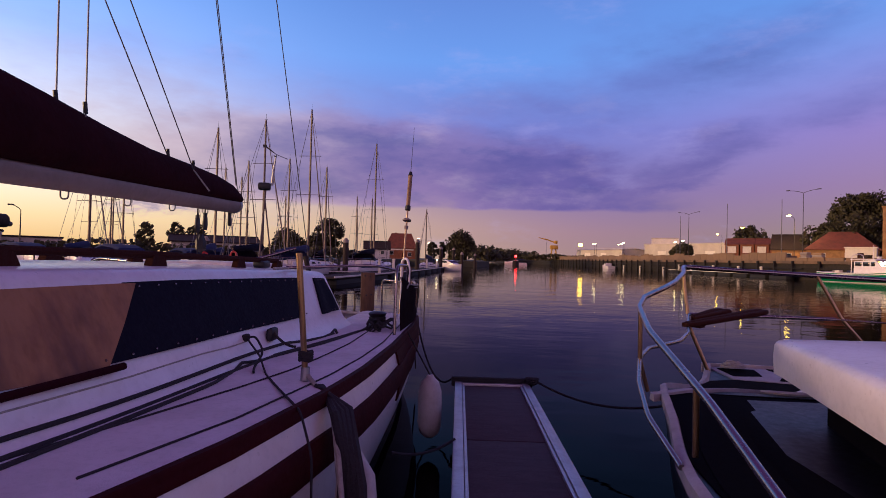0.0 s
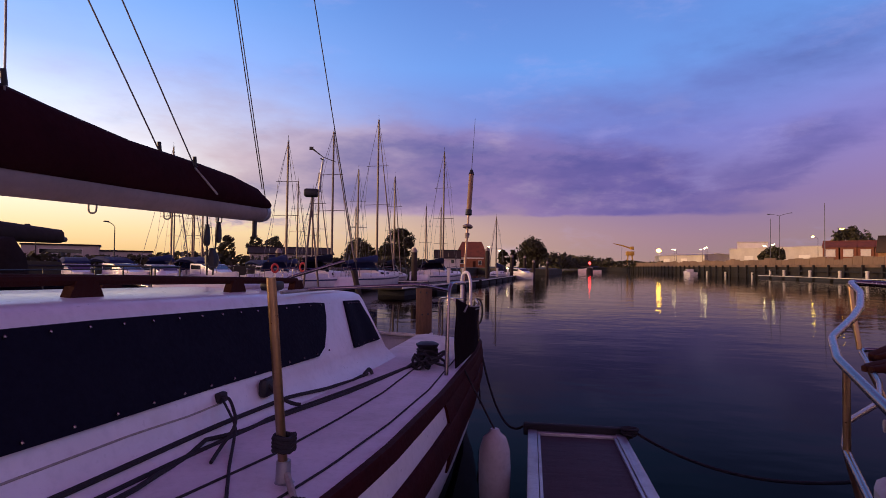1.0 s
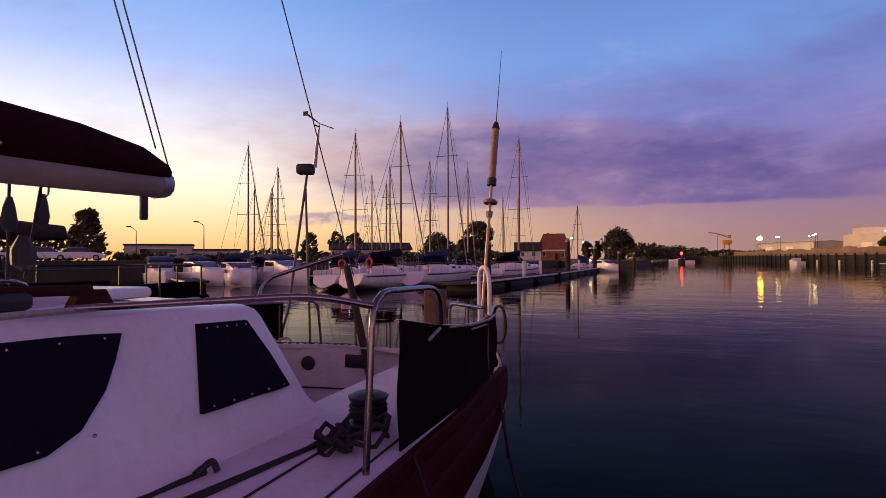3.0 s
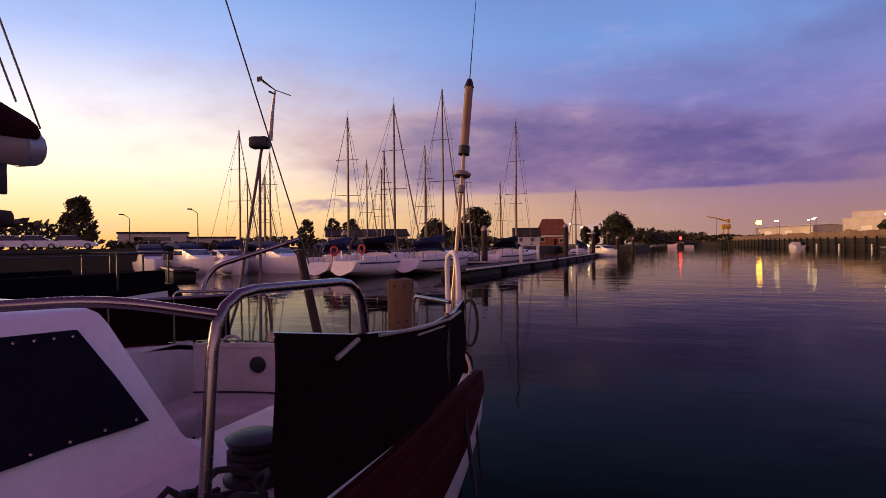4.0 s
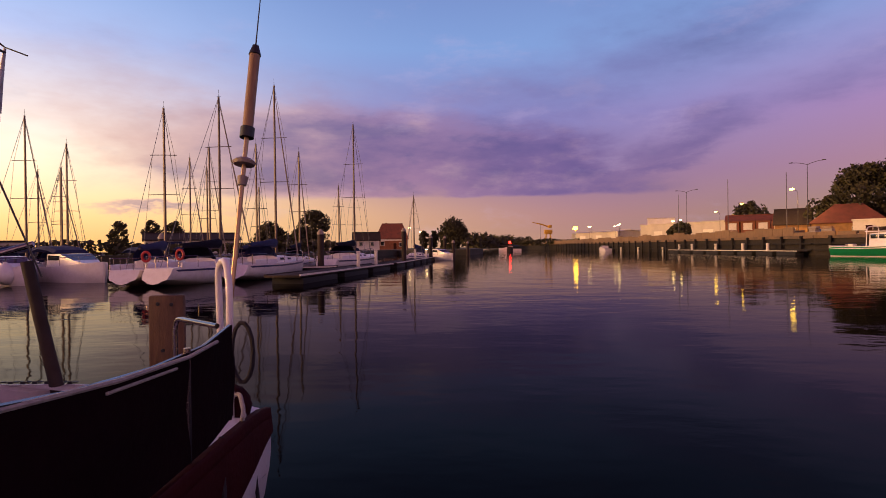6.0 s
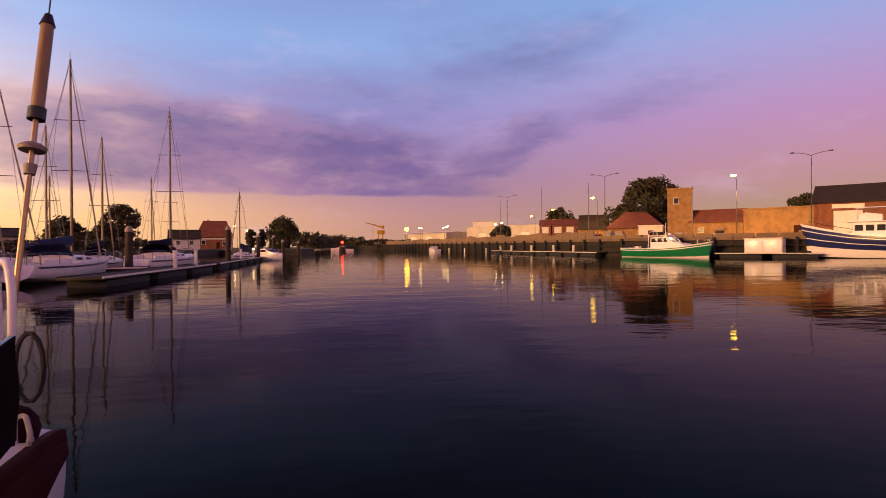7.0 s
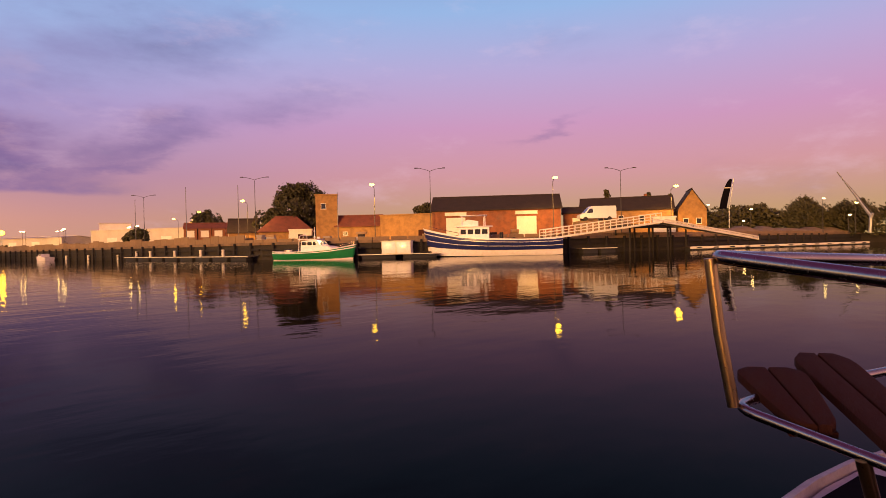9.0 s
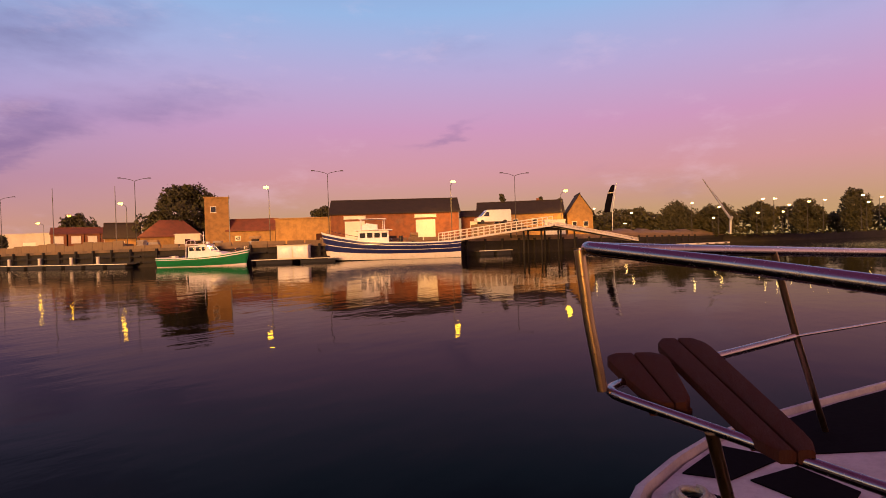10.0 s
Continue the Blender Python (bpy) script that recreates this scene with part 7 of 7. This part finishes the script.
pale_float((100.5, 34.6), (152.0, 13.0), "long pale float running along the far basin")

# ---- buildings behind the quay ----
G = 2.55
A_SHED = math.degrees(math.atan2(54.8 - 73.8, 93.8 - 80.9))
building("brick_shed", (90.4, 66.6, G), A_SHED, (23.6, 9.0, 5.6), 2.6, "brick", "roof_slate", "long brick quayside shed with dark roof and white doors", "shed",
         doors=[(-1, -7.4, 3.6, 4.2, "render"), (-1, 5.6, 3.6, 4.2, "render")],
         windows=[(-1, -7.4, 4.9, 3.9, 0.5, "render"), (-1, 5.6, 4.9, 3.9, 0.5, "render")])
t = building("water_tower", (71.5, 94.0, G), -38, (4.2, 4.2, 9.3), 0.0, "brick_pale", "brick_pale", "square pale brick tower with one small window", "tower", windows=[(-1, -0.6, 7.2, 0.9, 1.1, "glass")])
building("lean_shed", (75.8, 89.0, G), -55, (8.6, 4.0, 3.4), 1.8, "brick_pale", "roof_tile", "long low brick store with red tiled roof", "shed", windows=[(-1, -2.5, 1.8, 0.9, 0.8, "glass")])
building("yard_wall", (79.6, 79.4, G), -66, (10.6, 3.0, 5.0), 0.0, "brick_pale", "brick_pale", "tall pale brick yard building with flat top", "shed", doors=[(-1, 3.0, 1.2, 2.2, "teak")])
building("low_annex", (83.0, 75.5, G), -60, (4.0, 3.0, 3.6), 0.0, "brick_pale", "brick_pale", "low pale brick annex", "shed")
building("red_roof_house", (72.4, 109.0, G), -35, (11.0, 8.0, 2.6), 3.6, "brick_pale", "roof_tile", "broad low house with large red tiled roof", "house", windows=[(-1, -3, 1.5, 1.0, 1.0, "glass"), (-1, 1.0, 1.5, 1.0, 1.0, "glass")], doors=[(-1, 4.0, 2.4, 2.1, "render")], hip=3.4)
building("white_kiosk", (70.0, 100.5, G), -40, (4.4, 2.6, 2.8), 0.0, "render", "render", "small white kiosk on the quay", "kiosk", doors=[(-1, 0, 0.9, 2.0, "teak")])
for k, (x, y) in enumerate(((66.5, 139.5), (69.2, 137.8), (71.9, 136.4), (74.6, 135.0))):
    building("terrace_house", (x, y, G), -30, (2.9, 5.0, 4.3), 1.3, "brick", "roof_tile", "small terrace house with red roof on the quay", "house", windows=[(-1, 0, 3.1, 1.7, 1.5, "render"), (-1, 0, 1.1, 1.5, 1.1, "glass")], overhang=0.15, group="terrace houses")
building("gabled_house", (69.0, 120.0, G), -35, (6.0, 6.0, 3.0), 2.8, "brick_pale", "roof_slate", "gabled pale brick house with dark roof", "house", windows=[(-1, 0, 1.6, 1.0, 1.0, "glass"), (2, 0, 3.4, 0.8, 0.9, "glass")])
building("warehouse", (82.0, 228.0, G), -20, (10.0, 9.0, 9.2), 0.0, "render", "cladding", "tall white warehouse block", "warehouse", windows=[(-1, -2, 6, 1.2, 1.0, "glass"), (-1, 2, 6, 1.2, 1.0, "glass")])
building("warehouse", (86.0, 201.0, G), -66, (46.0, 12.0, 6.4), 0.0, "cladding", "cladding", "long pale warehouse along the quay", "warehouse", doors=[(-1, -14, 4, 4, "render"), (-1, -4, 4, 4, "render"), (-1, 8, 4, 4, "render")])
building("warehouse", (66.0, 250.0, G), -70, (34.0, 12.0, 4.6), 0.6, "cladding", "cladding", "low pale warehouse near the harbour mouth", "warehouse", doors=[(-1, -8, 4, 3.4, "render"), (-1, 4, 4, 3.4, "render")])
building("small_hut", (100.6, 55.4, G), -62, (4.0, 3.4, 4.8), 0.9, "brick", "roof_slate", "small dark brick hut beside the shed", "hut", windows=[(-1, 0.4, 3.2, 1.3, 1.1, "render")])
building("quay_house", (116.5, 51.5, G), -67, (18.0, 8.0, 5.6), 2.6, "brick_pale", "roof_slate", "long pale house with dark gabled roof", "house", windows=[(-1, -5, 3.8, 1.0, 1.2, "glass"), (-1, -1, 3.8, 1.0, 1.2, "glass"), (-1, 3, 3.8, 1.0, 1.2, "glass"), (-2, 0, 4.2, 1.0, 1.2, "glass")], chimney=(4.0, 0.3))
building("yellow_house", (124.5, 41.0, G), 24, (8.0, 5.4, 5.4), 4.0, "brick_pale", "roof_slate", "yellow gabled house end-on to the quay", "house", windows=[(-2, -1.2, 3.0, 0.9, 1.1, "glass"), (-2, 1.2, 3.0, 0.9, 1.1, "glass")])
# sandy bank sloping down behind the far basin's wall
bm = B()
rings = []
for k in range(25):
    x = 122 + 74 * k / 24
    y = 34 - (x - 120) * 18 / 70
    h = 1.5 + 0.35 * math.sin(k * 1.7) + 0.25 * math.sin(k * 4.1)
    rings.append([Vector((x + 0.24 * o, y + 0.97 * o, G + z)) for o, z in ((0.8, -0.2), (1.6, 0.5 * h), (3.4, 0.9 * h), (6.0, h), (9.0, -0.2))])
loft(bm, rings)
single("sandy_bank", bm, "sand", "uneven sandy bank along the far basin", "bank", kind="structure")
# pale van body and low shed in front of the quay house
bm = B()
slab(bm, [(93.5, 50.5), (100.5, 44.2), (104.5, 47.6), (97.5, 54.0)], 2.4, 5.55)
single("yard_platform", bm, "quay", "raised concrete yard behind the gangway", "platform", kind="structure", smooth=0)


def van(at, turn, label):
    """A long panel van, its nose at -x."""
    t = thing("panel_van", at, label, "van", turn=turn)
    bm = B()
    side = [(-3.3, 0.45), (-3.35, 1.0), (-3.1, 1.22), (-2.45, 1.40), (-1.55, 2.35), (-1.2, 2.62), (3.2, 2.68), (3.35, 2.5), (3.38, 0.45)]
    loft(bm, [[Vector((x, y * (0.92 if z > 2.0 else 1.0), z)) for x, z in side] for y in (-1.0, -0.96, 0.96, 1.0)])
    part("body", bm, "car_white", t, smooth=30)
    bm = B()
    panel(bm, [Vector((-2.42, -0.82, 1.46)), Vector((-2.42, 0.82, 1.46)), Vector((-1.62, 0.74, 2.32)), Vector((-1.62, -0.74, 2.32))], 0.03)
    part("windscreen", bm, "glass", t)
    for f in (-1, 1):
        bm = B()
        panel(bm, [Vector((-2.1, f * 1.0, 1.42)), Vector((-0.95, f * 1.0, 1.42)), Vector((-0.95, f * 0.955, 2.2)), Vector((-1.5, f * 0.955, 2.2))], 0.025 * f)
        part("door_window", bm, "glass", t)
        for x in (-2.3, 2.1):
            bm = B()
            tube(bm, [(x, f * 0.80, 0.38), (x, f * 1.02, 0.38)], 0.38, 14)
            part("wheel", bm, "rubber", t)
    return t


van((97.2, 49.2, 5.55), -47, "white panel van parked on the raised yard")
building("yard_cabin", (108.5, 41.0, G), -67, (4.0, 2.4, 3.4), 0.0, "render", "render", "white yard cabin on the quay edge", "cabin")

tree("tree", (78.6, 112.5, G), 13.6, 15.5, "large broad tree behind the brick tower", 31, 6500, 0.40, trunk=0.08)
tree("tree", (73.5, 115.5, G), 8.0, 9.0, "smaller tree beside the broad one", 32, 1900, 0.40, trunk=0.12)
tree("tree", (94.5, 88.0, G), 8.6, 7.0, "dark rounded tree behind the yard building", 33, 1600, 0.36, trunk=0.12)
tree("tree", (71.8, 143.0, G), 8.8, 10.0, "dark tree behind the terrace houses", 34, 1400, 0.42)
tree("tree", (78.0, 138.5, G), 6.0, 6.0, "dark tree behind the terrace houses", 35, 1200, 0.42)
tree("tree", (66.0, 170.0, G), 5.5, 7.5, "small dark tree along the quay", 36, 900, 0.45)
for k, (x, y, h) in enumerate(((122.0, 58.0, 11.6), (126.0, 50.0, 10.2), (128.0, 46.0, 9.6))):
    tree("tree", (x, y, G), h, 3.4, "pointed dark tree behind the quay house", 40 + k, 700, 0.36, trunk=0.12, shape=0.35)
hedge("basin_trees", [(150, 48), (175, 44), (190, 22), (196, 0), (200, -30), (200, -90)], 9.5, 6.0, "dark belt of trees behind the far basin", 21, density=130, leaf=0.42, base=2.0)
for k in range(9):
    rng = random.Random(70 + k)
    tree("tree", (186 + rng.uniform(-4, 5), 50 - 11.0 * k, G), 8.4 + rng.uniform(-1.5, 2.6), rng.uniform(9.0, 15.0), "dark rounded tree behind the far basin", 70 + k, 3600, 0.36, trunk=0.02, group="basin trees")


# ---- street lamps ----
def street_lamp(at, top, arm, label, power=0.0, double=False, lit=True, glow="lamp_warm", head=0.30):
    """A tapered post with a curved arm; arm is a plan vector."""
    t = thing("street_lamp", at, label, "street lamp", "street lamps")
    h = top - at[2]
    bm = B()
    tube(bm, [(0, 0, 0), (0, 0, h * 0.5), (0, 0, h - 0.5)], [0.085, 0.065, 0.045], 8)
    part("post", bm, "lamp_post", t)
    arms = [Vector((arm[0], arm[1], 0))] + ([Vector((-arm[0], -arm[1], 0))] if double else [])
    for a in arms:
        bm = B()
        tube(bm, [Vector((0, 0, h - 0.55)), Vector((0, 0, h - 0.3)) + a * 0.25, Vector((0, 0, h - 0.05)) + a * 0.7, Vector((0, 0, h)) + a], 0.045, 6)
        part("arm", bm, "lamp_post", t)
        bm = B()
        box(bm, a * 1.12 + Vector((0, 0, h + 0.05)), (0.62, 0.30, 0.16), rz=math.degrees(math.atan2(a.y, a.x)), bevel=0.05)
        hd = part("head", bm, "lamp_post", t)
        if lit:
            bm = B()
            bmesh.ops.create_icosphere(bm, subdivisions=2, radius=1.0, matrix=Matrix.Translation(a * 1.12 + Vector((0, 0, h - 0.08))) @ Matrix.Diagonal((head * 1.5, head * 1.5, head * 0.8, 1)))
            part("bulb", bm, glow, hd)
    if power:
        lamp = bpy.data.lights.new("street_light", "SPOT")
        lamp.energy, lamp.color, lamp.shadow_soft_size = power, (1.0, 0.52, 0.15), 0.25
        lamp.spot_size, lamp.spot_blend = radians(150), 0.6
        ob = new("street_light", lamp)
        eye = (at[0] + arm[0] * 1.12, at[1] + arm[1] * 1.12, top - 0.45)
        ob.matrix_basis = look(eye, (eye[0] + 0.3, eye[1] + 0.2, eye[2] - 9.0))
    return t


for (x, y), top, power in (((69.0, 77.6), 12.4, 8000), ((66.8, 114.8), 12.0, 3500), ((87.8, 52.8), 12.8, 8000), ((112.4, 40.8), 12.0, 8000), ((74.0, 147.6), 11.6, 8000), ((81.0, 177.0), 11.4, 8000)):
    street_lamp((x, y, G), top, (-1.9, -1.5), "tall street lamp with a glowing warm head", power)
for (x, y), top in (((96.6, 44.3), 14.6), ((78.8, 73.1), 15.9), ((63.7, 106.8), 16.2), ((60.0, 150.0), 15.5)):
    street_lamp((x, y, G), top, (1.6, -1.6), "tall double-armed street lamp, unlit", 0, True, False)
for k, (x, y, top) in enumerate(((155.2, 45.3, 10.7), (157.4, 35.9, 9.1), (157.1, 37.6, 6.3), (159.6, 21.1, 10.9), (160.1, 14.9, 9.5), (163.0, 16.4, 6.9), (160.4, 6.3, 7.6), (166.0, 5.2, 11.2), (160.4, 2.6, 10.8), (165.0, 0.8, 7.7), (160.3, -0.3, 9.1),
                                 (160.1, -4.3, 9.6), (162.0, -7.6, 9.9), (159.2, -14.6, 10.3), (164.0, -16.2, 8.9), (158.8, -17.9, 9.7))):
    street_lamp((x + 0.8, y + 0.3, G), top, (-0.8, -0.3), "distant street lamp with a small glowing head", 0, False, True, "lamp_white", 0.22)
for k, (x, y, top) in enumerate(((-13.5, 194, 8.5), (-10.0, 196, 7.2), (-27.0, 128, 7.8), (-64.0, 66.0, 6.4), (-51.5, 64.7, 6.7), (58.0, 200.0, 9.0), (62.0, 220.0, 9.0), (40.0, 262.0, 12.0), (51.0, 212.0, 8.6), (54.0, 188.0, 8.2), (56.0, 236.0, 9.4), (66.0, 168.0, 8.8), (60.0, 158.0, 8.0))):
    street_lamp((x, y, 1.3), top, (-0.6, -0.6), "street lamp with a small glowing head", 0, False, k not in (3, 4), "lamp_white", 0.26)

# ---- harbour mouth: floodlight, crane, red light ----
flood = thing("floodlight_mast", (50.5, 237.0, G), "floodlight mast with a strong yellow lamp", "floodlight")
bm = B()
tube(bm, [(0, 0, 0), (0, 0, 6.2)], [0.16, 0.1], 8)
part("post", bm, "galvanised", flood)
bm = B()
box(bm, (-0.2, -0.3, 6.3), (2.1, 0.5, 1.4), bevel=0.08)
hd = part("head", bm, "galvanised", flood)
bm = B()
bmesh.ops.create_icosphere(bm, subdivisions=3, radius=1.0, matrix=Matrix.Translation((-0.25, -0.55, 6.3)) @ Matrix.Diagonal((1.0, 0.25, 0.8, 1)))
part("lens", bm, "lamp_big", hd)
lamp = bpy.data.lights.new("flood_light", "SPOT")
lamp.energy, lamp.color, lamp.shadow_soft_size = 5000, (1.0, 0.62, 0.16), 0.5
lamp.spot_size, lamp.spot_blend = radians(140), 0.6
new("flood_light", lamp).matrix_basis = look((50.0, 235.6, 8.8), (54.0, 232.0, 0.0))

red = thing("harbour_light", (20.0, 201.0, 0.0), "small harbour light with a red lamp on a dark dolphin", "harbour light")
bm = B()
lathe(bm, [(1.2, -1), (1.1, 1.0), (0.9, 1.6), (0.0, 1.6)], n=10)
part("dolphin", bm, "pile", red)
bm = B()
tube(bm, [(0, 0, 1.5), (0, 0, 2.9)], 0.12, 8)
part("post", bm, "red", red)
bm = B()
lathe(bm, [(0.0, 2.85), (0.42, 2.9), (0.45, 3.4), (0.2, 3.7), (0, 3.7)], n=10)
part("lens", bm, "lamp_red", red)

crane = thing("dock_crane", (43.0, 259.0, G), "yellow dockside crane with a level jib", "crane")
bm = B()
for x in (-1.4, 1.4):
    tube(bm, [(x, 0, 0), (x * 0.5, 0, 6.0)], 0.3, 6)
box(bm, (0, 0, 5.6), (3.4, 2.2, 1.8), bevel=0.1)
part("tower", bm, "yellow", crane)
bm = B()
tube(bm, [(1.5, 0, 7.4), (-3.0, 0, 9.0), (-7.0, 0, 9.9)], [0.35, 0.3, 0.18], 6)
part("jib", bm, "yellow", crane)
bm = B()
box(bm, (0.8, -0.2, 8.0), (1.4, 1.4, 1.3), bevel=0.1)
part("cab", bm, "yellow", crane)

hedge("quay_scrub", [(28, 262), (40, 248), (47, 240), (50, 230)], 3.4, 3.0, "low dark scrub on the quay near the crane", 61, density=30, leaf=0.5, base=2.0)
motor_boat((20.5, 206.0, 0), 85, 8.0, "small red and white boat at the harbour mouth", True)

# derrick in the far basin and a dark fin of unknown kind, stood on a pole
der = thing("derrick", (170.0, 15.0, G), "slanting dark derrick boom in the far basin", "derrick")
bm = B()
tube(bm, [(0, -2.0, 0), (0, -2.2, 3.6), (-0.2, -2.6, 4.6)], 0.35, 6)
part("base", bm, "galvanised", der)
bm = B()
tube(bm, [(0, -2.4, 3.6), (-0.3, 4.3, 15.2)], [0.38, 0.16], 6)
part("boom", bm, "galvanised", der)
bm = B()
tube(bm, [(-0.3, 4.3, 15.2), (-0.1, -2.6, 4.6)], 0.06, 5)
part("stay", bm, "wire", der)
fin = thing("feather_flag", (146.6, 39.0, G), "tall dark fin-shaped object of unknown kind with a pale band", "flag")
bm = B()
loft(bm, [[Vector((0, y0, z)), Vector((0, y1, z)), Vector((-0.18, y1, z)), Vector((-0.18, y0, z))] for z, y0, y1 in ((6.4, 0.0, 1.5), (8.5, -0.4, 1.2), (11.0, -0.9, 0.5), (12.8, -1.3, -0.3), (13.3, -1.4, -0.8))])
part("cloth", bm, "void", fin)
bm = B()
loft(bm, [[Vector((0.02, y0, z)), Vector((0.02, y1, z)), Vector((-0.20, y1, z)), Vector((-0.20, y0, z))] for z, y0, y1 in ((11.2, -0.95, 0.47), (11.45, -1.0, 0.40))])
part("band", bm, "cladding", fin)
bm = B()
tube(bm, [(-0.09, -0.5, 0), (-0.09, -0.6, 6.6), (-0.09, -1.75, 13.6)], 0.09, 6)
part("pole", bm, "galvanised", fin)

# ---- small things along the quay ----
# fish boxes and nets heaped along the quay's edge
rng = random.Random(52)
for k, (x, y, a, d) in enumerate(along([(50.9, 112), (51.5, 86), (58.6, 68), (80, 50.2)], 3.1)):
    heap = thing("crate_stack", (x + 1.0 + rng.uniform(0, 0.8), y + 0.8, G), "brown stack of fish crates on the quay's edge", "crates", "crate stacks", turn=a + rng.uniform(-20, 20))
    z = 0.0
    for j in range(rng.randint(1, 4)):
        h = rng.uniform(0.28, 0.45)
        bm = B()
        box(bm, (rng.uniform(-0.1, 0.1), rng.uniform(-0.1, 0.1), z + h / 2), (rng.uniform(0.9, 1.7), rng.uniform(0.6, 1.0), h), rz=rng.uniform(-8, 8), bevel=0.03)
        part("crate", bm, ("quay", "wood_post", "pile", "boom", "rope_pale")[rng.randrange(5)], heap)
        z += h
for k, (x, y) in enumerate(((48.3, 124.0), (48.0, 117.0), (48.5, 108.0), (48.8, 99.0), (49.0, 92.0), (47.8, 132.0), (46.9, 146.0), (46.2, 158.0))):
    t = thing("float_bollard", (x - 0.6, y, 0.6 if y < 128 else 0.0), "short white bollard on the work float" if y < 128 else "short white bollard at the quay's foot", "bollard", "float bollards")
    bm = B()
    lathe(bm, [(0.22, 0), (0.22, 0.9), (0.26, 1.0), (0.26, 1.15), (0.0, 1.2)], n=10)
    part("body", bm, "render", t)
    bm = B()
    lathe(bm, [(0.30, 0), (0.30, 0.08), (0.2, 0.1)], n=10)
    part("base", bm, "galvanised", t)
for k, (x, y, tn) in enumerate(((55.0, 128.0, 85), (54.0, 136.0, 85), (53.2, 148.0, 86), (52.6, 160.0, 86), (52.0, 168.0, 86), (51.0, 186.0, 87), (60.5, 98.0, 80), (57.0, 112.0, 82))):
    car((x, y, G), tn, "car_white" if k % 3 else "car_grey", "pale parked car on the quay" if k % 3 else "grey parked car on the quay")
for x, y, h in ((56.0, 100.0, 11.0), (55.0, 118.0, 12.0), (54.0, 140.0, 11.0), (66.0, 84.0, 9.0)):
    t = thing("flag_pole", (x, y, G), "thin bare flag pole on the quay", "flag pole", "flag poles")
    bm = B()
    tube(bm, [(0, 0, 0), (0, 0, h)], [0.09, 0.05], 8)
    part("shaft", bm, "wire", t)
    bm = B()
    lathe(bm, [(0.25, 0), (0.25, 0.3), (0.1, 0.4), (0.0, 0.4)], n=8)
    part("foot", bm, "galvanised", t)
for k, (x, y) in enumerate(((43.8, 168.0),)):
    motor_boat((x, y, 0), 4, 7.0, "small work boat lying along the quay", k == 1)
